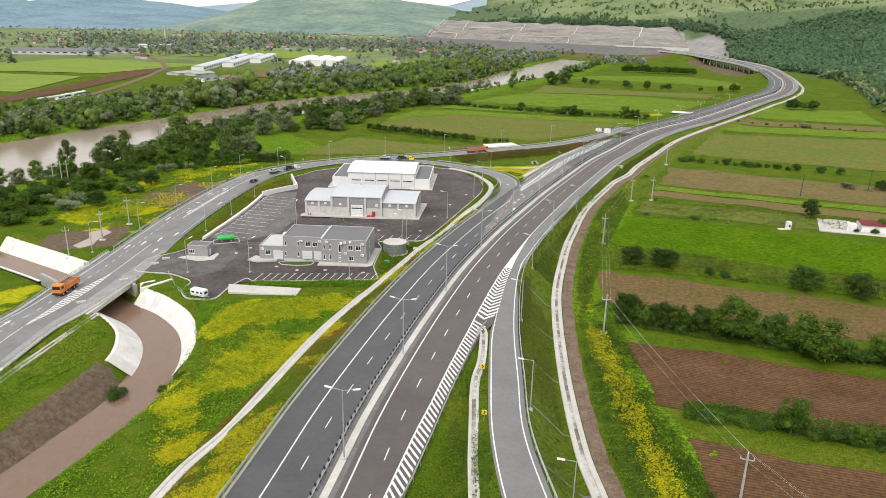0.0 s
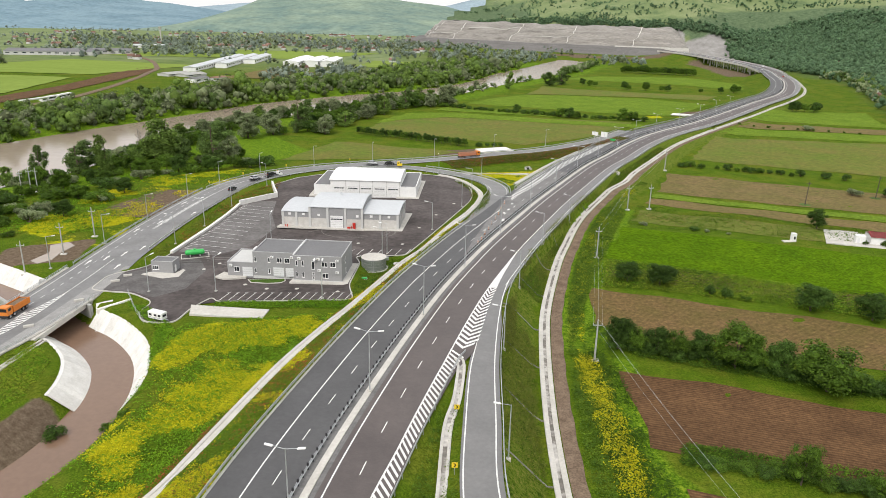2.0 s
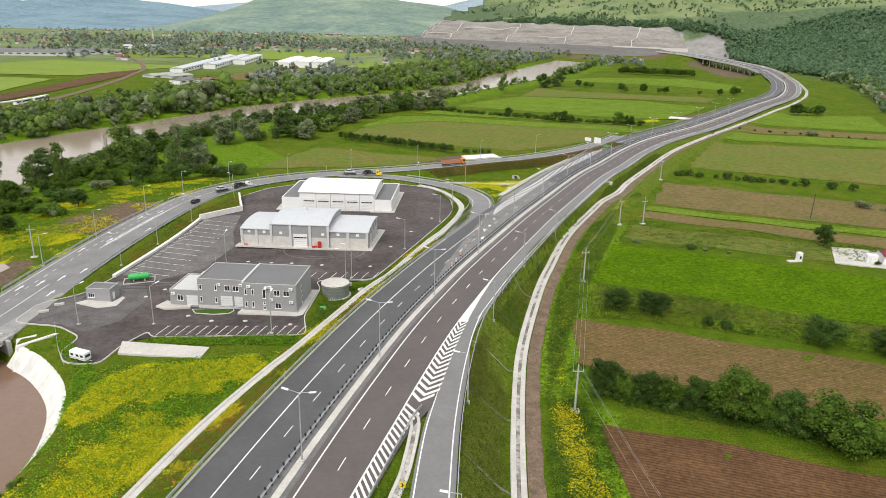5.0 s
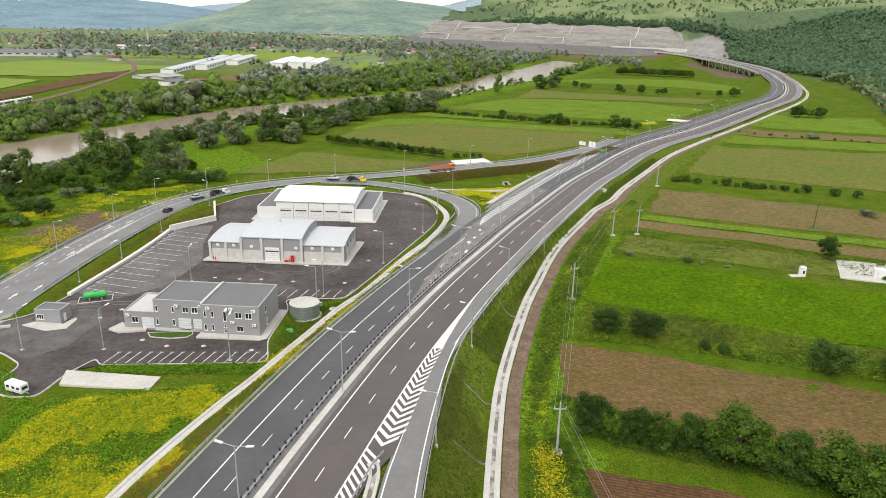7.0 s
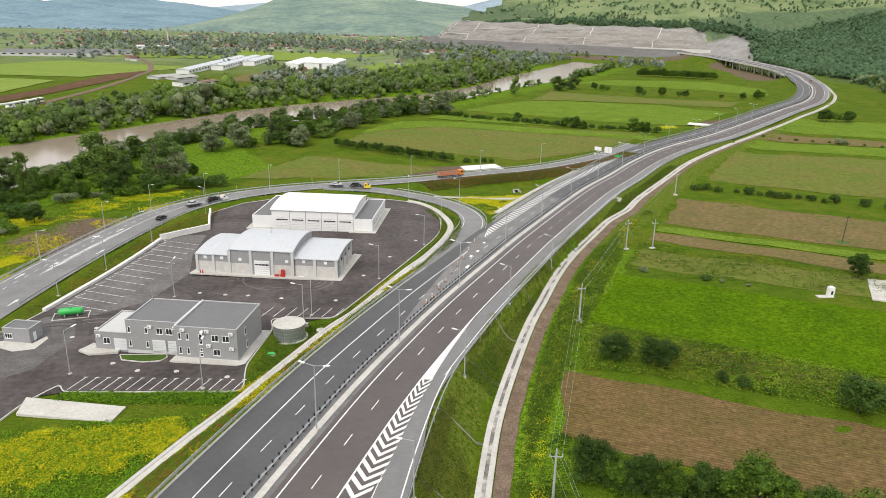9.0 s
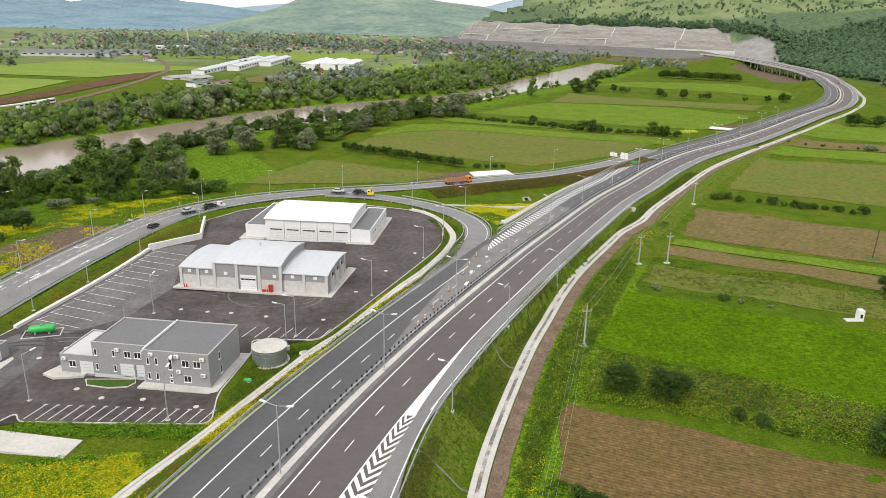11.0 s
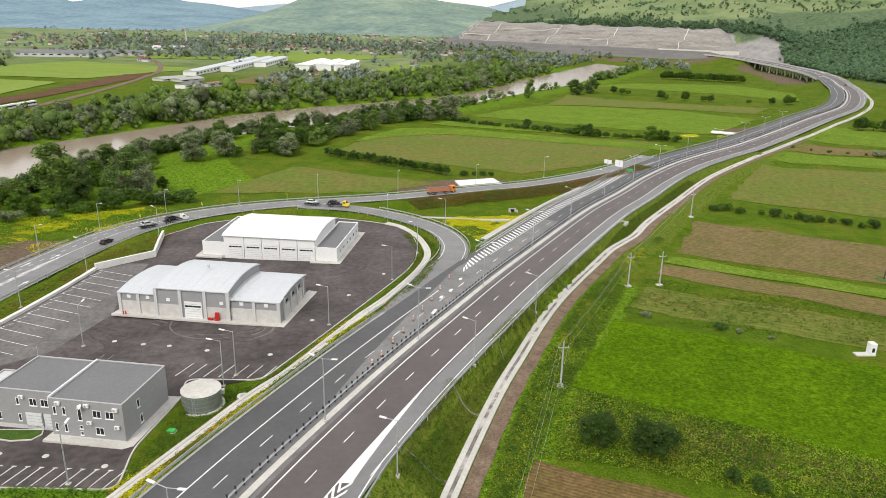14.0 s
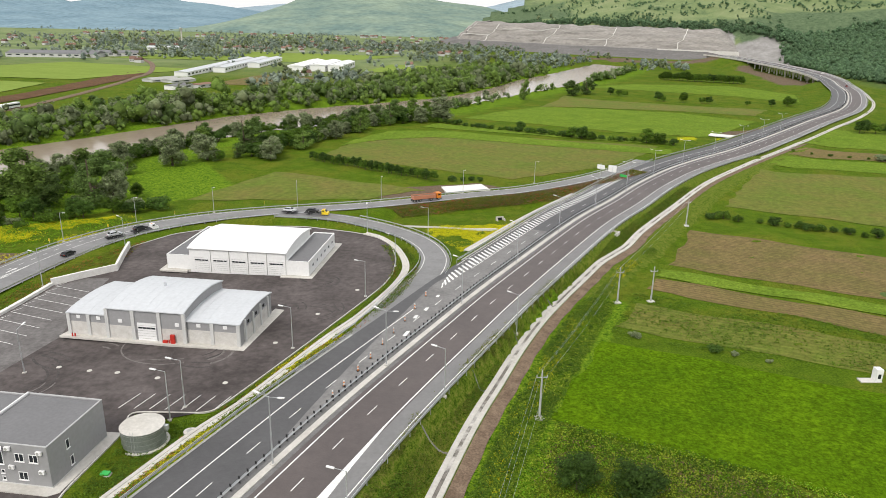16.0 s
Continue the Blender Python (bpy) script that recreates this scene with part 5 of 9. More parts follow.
lamp_s = np.arange(0, 16) * 36.6
s_lamp0 = np.interp(91.5, MEDIAN[:, 1], s_med)
for k, a in enumerate(lamp_s):
    p = [np.interp(a + s_lamp0, s_med, shifted(MEDIAN, -1.8)[:, j]) for j in range(3)]
    d = road_dir(MEDIAN, p[1])
    put_lamp(double_lamp, p[0], p[1], p[2] + 0.1, math.degrees(math.atan2(d[1], d[0])) - 90, k == 0)
SINGLES = [(-107, 205.5, 0), (-101.8, 228, 0), (-98.6, 254, 0), (-96, 287, -10), (-91.5, 313, -25), (-80.5, 338.5, -40), (-80.5, 230.6, 180), (-77.5, 250.2, 180), (-76, 277.3, 175), (-71, 312, 150), (-49.5, 229.3, 90), (-12.1, 218.8, 180), (-13.2, 215, 180), (-25.7, 183.3, 90), (-54.4, 188.3, 60), (1, 243.7, 180), (15.8, 297, 190), (2.1, 330, 100), (21.6, 336, 200), (11.4, 273.8, 190), (-71.9, 188.1, 60), (-0.8, 378.6, -70), (30.7, 394, -70), (60.8, 413.4, -60), (-31.5, 368, -75), (-58, 352, -50), (15.6, 109.6, 180), (18.6, 83.5, 180), (17.6, 147, 180), (24.5, 186, 175), (35, 222, 165), (49, 257, 160)]
for k, (x, y, a) in enumerate(SINGLES):
    put_lamp(single_lamp, x, y, at_ground(x, y), a, k == 0)


# ---- power poles ----
def power_pole(height):
    root = thing("power_pole", Matrix.Identity(4), "pale concrete power pole with cross arm and insulators", "power pole", "power poles")
    part("foot", box(-0.9, 0.9, -0.7, 0.7, -0.3, 0.3, 0.08), CONCRETE, root)
    part("pole", tube((0, 0, 0), (0, 0, height), 0.24, 0.15, 8), CONCRETE_GREY, root)
    part("cross_arm", box(-1.0, 1.0, -0.07, 0.07, height - 1.15, height - 1.0), STEEL, root)
    for x, z in ((-0.95, height - 1.0), (0.95, height - 1.0), (0, height)):
        part("insulator", tube((x, 0, z), (x, 0, z + 0.4), 0.09, 0.06, 6), WALL_PALE, root)
    return root


pole = power_pole(9.6)
POLES = [(46.5, 93, -20), (38.4, 155.6, 0), (52.5, 224.8, 10), (76.1, 283.8, 15), (112.5, 360, 25), (85.3, 286.4, 15), (-112.9, 202.9, 10), (-110, 218.6, 10), (-108.7, 235.9, 10), (-161.7, 287.7, 0), (-161, 292.8, 0), (-158.5, 293.1, 0)]
for k, (x, y, a) in enumerate(POLES):
    m = pose(x, y, at_ground(x, y), 0, 0, a)
    if k == 0:
        pole.matrix_world = m
    else:
        copy_thing(pole, m)
WOOD = material("grey_wood", (0.10, 0.085, 0.07), 0.9, vary=0.2, scale=1)
for k, (x, y) in enumerate(((152.5, 299), (190, 314))):
    w = thing("wooden_pole", pose(x, y, at_ground(x, y)), "dark wooden power pole standing in a field", "power pole", "wooden poles")
    part("pole", tube((0, 0, -0.2), (0.3, 0, 9.8), 0.2, 0.13, 7), WOOD, w)
    part("cross_arm", box(-0.8, 1.2, -0.06, 0.06, 8.9, 9.05), WOOD, w)
    part("mound", tube((0, 0, -0.2), (0, 0, 0.3), 3.0, 1.8, 10), LEAF_DARK, w)


def cable(a, b, sag, name="power_cable"):
    cu = bpy.data.curves.new(name, "CURVE")
    cu.dimensions = "3D"
    cu.bevel_depth = 0.012
    sp = cu.splines.new("POLY")
    n = 14
    sp.points.add(n)
    for i in range(n + 1):
        t = i / n
        p = Vector(a).lerp(Vector(b), t)
        sp.points[i].co = (p.x, p.y, p.z - sag * 4 * t * (1 - t), 1)
    ob = new(name, cu)
    cu.materials.append(STEEL)
    return tagged(ob, "thin grey overhead power cable between poles", "cable", "power cables")


run = [(92, -20, 0)] + POLES[:5]
for (x0, y0, _), (x1, y1, _) in zip(run, run[1:]):
    for dx, dz in ((-0.95, 9.0), (0.95, 9.0), (0, 10.0)):
        cable((x0 + dx, y0, at_ground(x0, y0) + dz), (x1 + dx, y1, at_ground(x1, y1) + dz), 0.9)

# ---- canal walls and bridge ----
def slabs(root, line, off_low, off_top, z_low, z_top, step=2.2):
    """Sloping concrete slabs side by side, each a piece of its own."""
    s = np.r_[0, np.cumsum(np.linalg.norm(np.diff(line[:, :2], axis=0), axis=1))]
    lo, hi = shifted(line, off_low), shifted(line, off_top)
    cap = shifted(line, off_top * 1.0 + (0.7 if off_top > 0 else -0.7))
    for a in np.arange(0, s[-1] - step, step):
        q = [np.array([np.interp(t, s, r[:, k]) for k in range(2)]) for r in (lo, hi, cap) for t in (a + 0.03, a + step - 0.03)]
        zs = (z_low, z_low, z_top, z_top, z_top, z_top)
        v = [(*p, z) for p, z in zip(q, zs)] + [(*p, z - 0.25) for p, z in zip(q, zs)]
        f = [(0, 1, 3, 2), (2, 3, 5, 4), (0, 2, 8, 6), (2, 4, 10, 8), (1, 7, 9, 3), (3, 9, 11, 5), (4, 5, 11, 10), (0, 6, 7, 1)]
        sheet("slab", v, f, CONCRETE_WHITE, root)


CONCRETE_WHITE = material("new_concrete", (0.74, 0.73, 0.70), 0.9, vary=0.08, scale=2.0, second=(0.6, 0.585, 0.55), bump=0.2, per_object=0.07)
low_part = CANAL[(CANAL[:, 0] > -86) & (CANAL[:, 1] > 134)]
up_part = CANAL[(CANAL[:, 0] < -108)]
lining = thing("canal_lining", Matrix.Identity(4), "white concrete slab lining of the curved canal", "canal wall", kind="structure")
slabs(lining, low_part, -3.9, -9.0, -4.3, -0.35)
slabs(lining, low_part, 3.9, 7.3, -4.3, -0.35)
slabs(lining, up_part, 3.9, 7.4, -4.3, -0.2)
slabs(lining, up_part, -3.9, -6.6, -4.3, -1.4)
lr_seg = cut(LRAMP, 158, 204)
deck = swept("bridge_deck", lr_seg, [(8.8, -0.06), (-9.6, -0.06), (-9.6, -1.1), (8.8, -1.1)], CONCRETE)
tagged(deck, "concrete deck of the small road bridge over the canal", "bridge", kind="structure")
parapet = thing("bridge_parapet", Matrix.Identity(4), "pale concrete parapets with steel rails on the canal bridge", "parapet", kind="structure")
for side in (1, -1):
    o = np.interp(LRAMP[:, 1], [0, 150, 172, 190, 206], [7.4, 7.4, 8.7, 8.7, 8.7] if side > 0 else [-7.5, -7.5, -9.2, -10.0, -9.0])
    rim = shifted(LRAMP, o)
    swept("kerb", cut(rim, 120, 206 if side > 0 else 184), [(0.4, 0.22), (-0.4, 0.22), (-0.4, -0.1), (0.4, -0.1)], CONCRETE, parapet)
    for zz in (0.5, 0.8, 1.1):
        swept("rail", cut(rim, 130, 206 if side > 0 else 184), [(0.04, zz), (-0.04, zz), (-0.04, zz - 0.07), (0.04, zz - 0.07)], STEEL, parapet)
    me = bpy.data.meshes.new("rail_post")
    bm = box(-0.06, 0.06, -0.06, 0.06, 0.1, 1.12)
    bm.to_mesh(me)
    bm.free()
    me.materials.append(STEEL)
    for y in np.arange(131, 206 if side > 0 else 184, 2.5):
        ob = new("rail_post", me)
        ob.location = [np.interp(y, rim[:, 1], rim[:, q]) for q in range(3)]
        ob.parent = parapet
head = thing("headwall", Matrix.Identity(4), "white concrete wing walls where the canal passes under the road", "wing wall", kind="structure")
for sgn in (1, -1):
    k = int(np.argmin(np.hypot(CANAL[:, 0] + 97, CANAL[:, 1] - 182)))
    seg = shifted(CANAL[k - 8 : k + 8], 6.2 * sgn)
    swept("abutment", seg, [(0.4, 4.6), (-0.4, 4.6), (-0.4, -1.0), (0.4, -1.0)], CONCRETE_GREY, head)
for a, b in (((-80.8, 177.8), (-73, 186)), ((-88.2, 164.5), (-92, 158))):
    seg = np.array([[*(np.array(a) + (np.array(b) - a) * t), -0.2 + 0.5 * t] for t in np.linspace(0, 1, 6)])
    swept("wing_wall", seg, [(0.45, 0.3), (-0.45, 0.3), (-0.45, -4.5), (0.45, -4.5)], CONCRETE_WHITE, head)

bm = bmesh.new()
low_pts, top_pts = ((-79.6, 173.2, -4.2), (-76.4, 175.4, -4.2)), ((-82.6, 181.2, 0.2), (-79.4, 183.6, 0.3))
vs = [bm.verts.new(q) for q in (*low_pts, *top_pts[::-1])] + [bm.verts.new((q[0], q[1], q[2] - 0.5)) for q in (*low_pts, *top_pts[::-1])]
for q in ((0, 1, 2, 3), (7, 6, 5, 4), (0, 4, 5, 1), (1, 5, 6, 2), (2, 6, 7, 3), (3, 7, 4, 0)):
    bm.faces.new([vs[k] for k in q])
bmesh.ops.recalc_face_normals(bm, faces=bm.faces)
part("apron_slab", bm, CONCRETE_WHITE, head)
mesh_fence = thing("mesh_fence", Matrix.Identity(4), "low grey wire mesh fence beside the parked caravan", "fence")
fence_run = [(-76.5, 186.2), (-74.2, 182.4), (-72, 178.6), (-69.8, 174.8), (-67.4, 171.2), (-65.2, 168.2)]
for (x0, y0), (x1, y1) in zip(fence_run, fence_run[1:]):
    a, b = at_ground(x0, y0), at_ground(x1, y1)
    part("post", tube((x0, y0, a - 0.2), (x0, y0, a + 1.6), 0.045, n=6), STEEL, mesh_fence)
    for q in (0.15, 0.5, 0.85, 1.2, 1.5):
        part("wire", tube((x0, y0, a + q), (x1, y1, b + q), 0.018, n=4), STEEL, mesh_fence)

# ---- depot buildings ----
FRAME = material("white_frame", (0.78, 0.78, 0.78), 0.5, vary=0.04, scale=1)
DOOR_PALE = material("pale_door", (0.66, 0.67, 0.68), 0.5, vary=0.05, scale=1)


def window(parent, x, z, w, h, y=0.0, panes=1, side=0):
    """A framed window on a front (side 0) or on a right-hand wall (side 1, x is then along the depth)."""
    m = Matrix.Translation((x, y, z)) if side == 0 else Matrix.Translation((y, x, z)) @ Matrix.Rotation(radians(90), 4, "Z")
    t = 0.09
    bm = bmesh.new()
    ring = [[bm.verts.new((x_, y_, z_)) for x_, z_ in ((-w / 2 + q, q), (w / 2 - q, q), (w / 2 - q, h - q), (-w / 2 + q, h - q))] for y_ in (-0.07, 0.06) for q in (0.0, t)]
    for k in range(4):
        n = (k + 1) % 4
        for a, b in ((ring[0], ring[1]), (ring[1], ring[3]), (ring[3], ring[2]), (ring[2], ring[0])):
            bm.faces.new((a[k], a[n], b[n], b[k]))
    bmesh.ops.recalc_face_normals(bm, faces=bm.faces)
    bmesh.ops.transform(bm, verts=bm.verts, matrix=m)
    fr = part("window", bm, FRAME, parent, "white-framed window")
    for k in range(1, panes):
        xm = -w / 2 + w * k / panes
        bm = box(xm - t / 2, xm + t / 2, -0.06, 0.05, t, h - t)
        bmesh.ops.transform(bm, verts=bm.verts, matrix=m)
        part("mullion", bm, FRAME, fr)
    for nm, mat, a in (("sill", FRAME, (-w / 2 - 0.08, w / 2 + 0.08, -0.16, 0.02, -0.08, 0.0)), ("pane", GLASS, (-w / 2 + t, w / 2 - t, -0.025, 0.03, t, h - t))):
        bm = box(*a)
        bmesh.ops.transform(bm, verts=bm.verts, matrix=m)
        part(nm, bm, mat, fr)


def roller_door(parent, x0, x1, z0, z1, y=0.0, mat=None, strip=True):
    root = part("door", box(x0, x1, y - 0.06, y + 0.08, z0, z1), mat or DOOR_PALE, parent, "pale roller door")
    n = max(3, int((z1 - z0) / 0.55))
    for k in range(1, n):
        z = z0 + (z1 - z0) * k / n
        part("rib", box(x0 + 0.03, x1 - 0.03, y - 0.085, y - 0.06, z - 0.02, z + 0.02), CONCRETE_GREY, root)
    if strip:
        zz = z0 + (z1 - z0) * 0.68
        m = max(2, int((x1 - x0) / 0.9))
        for k in range(m):
            a = x0 + 0.15 + k * (x1 - x0 - 0.3) / m
            part("pane", box(a + 0.05, a + (x1 - x0 - 0.3) / m - 0.05, y - 0.09, y - 0.05, zz, zz + 0.4), GLASS, root)


def ac_unit(parent, x, z, y):
    root = part("air_conditioner", box(x - 0.45, x + 0.45, y - 0.4, y - 0.06, z, z + 0.62, 0.03), FRAME, parent, "white wall air conditioner")
    part("fan_grille", tube((x - 0.1, y - 0.41, z + 0.31), (x - 0.1, y - 0.395, z + 0.31), 0.24, n=12), CONCRETE_GREY, root)


COPING = material("coping_metal", (0.42, 0.42, 0.42), 0.6, vary=0.05, scale=2)


def parapet_roof(parent, x0, x1, y0, y1, z, mat=ROOF_GREY, h=0.35, cap=COPING):
    part("roof", box(x0 + 0.2, x1 - 0.2, y0 + 0.2, y1 - 0.2, z - 0.15, z - h + 0.06), mat, parent, "grey roof membrane")
    for a, b, c, d in ((x0 - 0.04, x1 + 0.04, y0 - 0.04, y0 + 0.24), (x0 - 0.04, x1 + 0.04, y1 - 0.24, y1 + 0.04), (x0 - 0.04, x0 + 0.24, y0 + 0.24, y1 - 0.24), (x1 - 0.24, x1 + 0.04, y0 + 0.24, y1 - 0.24)):
        part("coping", box(a, b, c, d, z - 0.02, z + 0.08, 0.02), cap, parent)


def walls(parent, x0, x1, y0, y1, z0, z1, mat, t=0.3):
    part("wall", box(x0, x1, y0, y0 + t, z0, z1), mat, parent)
    part("wall", box(x0, x1, y1 - t, y1, z0, z1), mat, parent)
    part("wall", box(x0, x0 + t, y0 + t, y1 - t, z0, z1), mat, parent)
    part("wall", box(x1 - t, x1, y0 + t, y1 - t, z0, z1), mat, parent)


def apron(poly, z, label, mat=CONCRETE, h=0.18):
    bm = bmesh.new()
    f = bm.faces.new([bm.verts.new((x, y, z - 0.3)) for x, y in poly])
    ext = bmesh.ops.extrude_face_region(bm, geom=[f])
    bmesh.ops.translate(bm, verts=[v for v in ext["geom"] if isinstance(v, bmesh.types.BMVert)], vec=(0, 0, 0.3 + h))
    bmesh.ops.recalc_face_normals(bm, faces=bm.faces)
    return tagged(part("pavement", bm, mat), label, "pavement", kind="structure")


def office():
    o = thing("office_building", pose(-35.4, 195.5, 1.95, 0, 0, -4), "two-storey grey rendered office with flat roof", "building")
    # right block
    walls(o, 0, 13.2, 0, 14, -0.6, 7.2, WALL_GREY)
    part("plinth", box(-0.06, 13.26, -0.06, 14.06, -0.6, 0.35), WALL_PALE, o)
    parapet_roof(o, 0, 13.2, 0, 14, 7.2)
    # left block, set back
    walls(o, -11.7, 0, 1.7, 13.6, -0.6, 7.15, WALL_GREY)
    part("plinth", box(-11.76, -0.06, 1.64, 13.5, -0.6, 0.35), WALL_PALE, o)
    parapet_roof(o, -11.7, -0.3, 1.7, 13.6, 7.15)
    part("roof_divider", box(-0.12, 0.12, 0.1, 13.9, 7.2, 7.46, 0.03), FRAME, o, "white upstand between the roofs")
    # low annex
    walls(o, -19, -11.7, 1.9, 13.2, -0.6, 3.9, WALL_GREY)
    parapet_roof(o, -19, -11.7, 1.9, 13.2, 3.9, WALL_PALE)
    part("roof_hatch", box(-14.5, -12.4, 10.5, 12.8, 3.8, 5.0, 0.04), FRAME, o, "white stair head on the roof")
    for x in (0.9, 2.6):
        window(o, x, 4.3, 0.6, 1.5)
        window(o, x, 1.1, 0.6, 1.5)
    window(o, 5.4, 3.5, 0.75, 2.3)
    window(o, 5.4, 1.9, 0.6, 0.7)
    window(o, 5.4, 0.7, 0.6, 0.7)
    window(o, 8.5, 4.3, 1.5, 1.4, panes=2)
    window(o, 10.8, 4.3, 1.5, 1.4, panes=2)
    window(o, 8.7, 1.1, 1.5, 1.4, panes=2)
    for x, z in ((1.7, 6.2), (6.9, 6.2), (12.0, 5.9), (7.1, 3.0), (12.0, 2.6)):
        ac_unit(o, x, z, 0.0)
    for x in (-11.0, -7.2):
        window(o, x, 4.3, 0.6, 1.4, 1.7)
        window(o, x, 1.1, 0.6, 1.4, 1.7)
    window(o, -4.3, 4.3, 1.4, 1.4, 1.7, 2)
    window(o, -2.2, 4.3, 1.4, 1.4, 1.7, 2)
    ac_unit(o, -6.3, 5.6, 1.7)
    ac_unit(o, -0.8, 5.7, 1.7)
    roller_door(o, -6.1, -3.2, 0.0, 2.9, 1.7, strip=False)
    roller_door(o, -2.7, -0.4, 0.0, 2.9, 1.7, strip=False)
    part("downpipe", tube((-2.95, 1.6, 0), (-2.95, 1.6, 3.2), 0.07), CONCRETE_GREY, o)
    window(o, -16.4, 1.2, 1.5, 1.4, 1.9, 2)
    ac_unit(o, -18.0, 2.7, 1.9)
    roller_door(o, -14.8, -12.0, 0.0, 2.6, 1.9, strip=False)
    for d, z in ((4.5, 4.2), (5.0, 1.0)):
        window(o, d, z, 0.8, 1.6, 13.2, 1, side=1)
    dish = part("satellite_dish", tube((5.9, -0.5, 6.4), (5.7, -0.75, 6.6), 0.5, 0.15, 12), FRAME, o, "white satellite dish")
    part("aerial", tube((-11.4, 13.2, 7.2), (-11.4, 13.2, 9.4), 0.04), STEEL, o)
    return o


office()


def arc_roof(parent, name, x0, x1, depth, eave, rise, mat, over=0.35, thick=0.22, ribs=0):
    """A shallow vaulted roof from front to back, with sheet seams."""
    n = 14
    prof = [(-over + (depth + 2 * over) * k / n, eave + rise * (1 - (2 * k / n - 1) ** 2)) for k in range(n + 1)]
    v, f = [], []
    for x in (x0 - 0.2, x1 + 0.2):
        v += [(x, y, z) for y, z in prof] + [(x, y, z - thick) for y, z in prof]
    m = 2 * (n + 1)
    for k in range(n):
        f += [(k, m + k, m + k + 1, k + 1), (n + 1 + k, n + 2 + k, m + n + 2 + k, m + n + 1 + k), (k, k + 1, n + 2 + k, n + 1 + k), (m + k, m + n + 1 + k, m + n + 2 + k, m + k + 1)]
    f += [(0, n + 1, m + n + 1, m), (n, m + n, m + 2 * n + 1, 2 * n + 1)]
    roof = sheet(name, v, f, mat, parent)
    for x in np.linspace(x0, x1, ribs) if ribs else ():
        rv, rf = [], []
        for k in range(n + 1):
            ya, za = prof[k]
            rv += [(x - 0.03, ya, za), (x - 0.03, ya, za + 0.025), (x + 0.03, ya, za + 0.025), (x + 0.03, ya, za)]
        for k in range(n):
            q = 4 * k
            rf += [(q + 1, q + 2, q + 6, q + 5), (q, q + 1, q + 5, q + 4), (q + 2, q + 3, q + 7, q + 6)]
        sheet("seam", rv, rf, mat, roof)
    return prof


def gable(parent, x, depth, z0, prof, mat, t=0.3):
    pts = [(max(0.0, min(depth, y)), z - 0.2) for y, z in prof]
    v = [(x, 0, z0)] + [(x, y, z) for y, z in pts] + [(x, depth, z0)]
    n = len(v)
    v += [(x + t, b, c) for a, b, c in v]
    f = [tuple(range(n)), tuple(range(2 * n - 1, n - 1, -1))] + [(k, n + k, n + (k + 1) % n, (k + 1) % n) for k in range(n)]
    sheet("gable", v, f, mat, parent)


def hall():
    o = thing("workshop_hall", pose(-49.6, 245.3, 2.3, 0, 0, -3.4), "grey workshop hall with pale vaulted sheet roofs", "building")
    for x0, x1, y0, d, eave, rise in ((0, 9.8, 0.5, 18.5, 5.3, 1.5), (27.3, 39.4, 0.5, 18.5, 5.3, 1.5), (9.8, 27.3, 0, 19.5, 7.2, 2.2)):
        before = set(o.children)
        piece = o
        prof = arc_roof(piece, "roof", x0, x1, d, eave, rise * 0.6, ROOF_METAL, ribs=int((x1 - x0) / 1.8))
        gable(piece, x0 + 0.02, d, -0.5, prof, WALL_GREY)
        gable(piece, x1 - 0.32, d, -0.5, prof, WALL_GREY)
        part("wall", box(x0 + 0.3, x1 - 0.3, 0, 0.3, -0.5, eave), WALL_GREY, piece)
        part("wall", box(x0 + 0.3, x1 - 0.3, d - 0.3, d, -0.5, eave), WALL_GREY, piece)
        for ob in set(o.children) - before:
            ob.location = (0, y0, 0)
    px = [0.25, 4.9, 9.6, 15.6, 21.6, 27.2, 33.2, 39.1]
    for k, x in enumerate(px):
        tall = 2 <= k <= 5
        part("pilaster", box(x - 0.38, x + 0.38, -0.3 if tall else 0.2, 0.2 if tall else 0.6, -0.4, 7.0 if tall else 5.1, 0.03), WALL_PALE, o)
    for k in range(7):
        a, b = px[k] + 0.38, px[k + 1] - 0.38
        tall = 2 <= k <= 4
        y = -0.06 if tall else 0.44
        if k == 3:
            roller_door(o, a + 0.5, b - 0.5, 0, 4.2, y + 0.02, FRAME)
        else:
            part("wall_panel", box(a, b, y, y + 0.2, -0.4, 3.2), PANEL_STAINED, o, "pale stained lower wall panel")
            xm = (a + b) / 2
            part("wall_vent", box(xm - 0.45 + (1.2 if k == 4 else 0), xm + 0.45 + (1.2 if k == 4 else 0), y - 0.06, y + 0.1, 3.9, 4.7, 0.03), FRAME, o, "white square wall vent")
    for d in (3, 7.5, 12, 16.5):
        part("pilaster", box(39.3, 39.75, d - 0.3, d + 0.3, -0.4, 5.3, 0.02), WALL_PALE, o)
    for d in (5.2, 9.7, 14.2):
        part("wall_panel", box(39.35, 39.52, d - 1.9, d + 1.9, -0.4, 3.2), PANEL_STAINED, o)
        part("pane", box(39.38, 39.46, d - 0.5, d + 0.5, 3.7, 4.4), GLASS, o)
    part("ridge_vent", tube((18.5, 9.5, 9.2), (18.5, 9.5, 10.1), 0.3, n=10), ROOF_METAL, o)
    return o


PANEL_STAINED = material("stained_panel", (0.60, 0.585, 0.56), 0.85, vary=0.08, scale=1.6, second=(0.47, 0.45, 0.42))
hall()
apron([(-51.2, 244.3), (-9.0, 241.6), (-6.6, 263.8), (-9, 264.4), (-12, 246), (-50.6, 247)], 2.25, "pale concrete apron round the workshop hall")


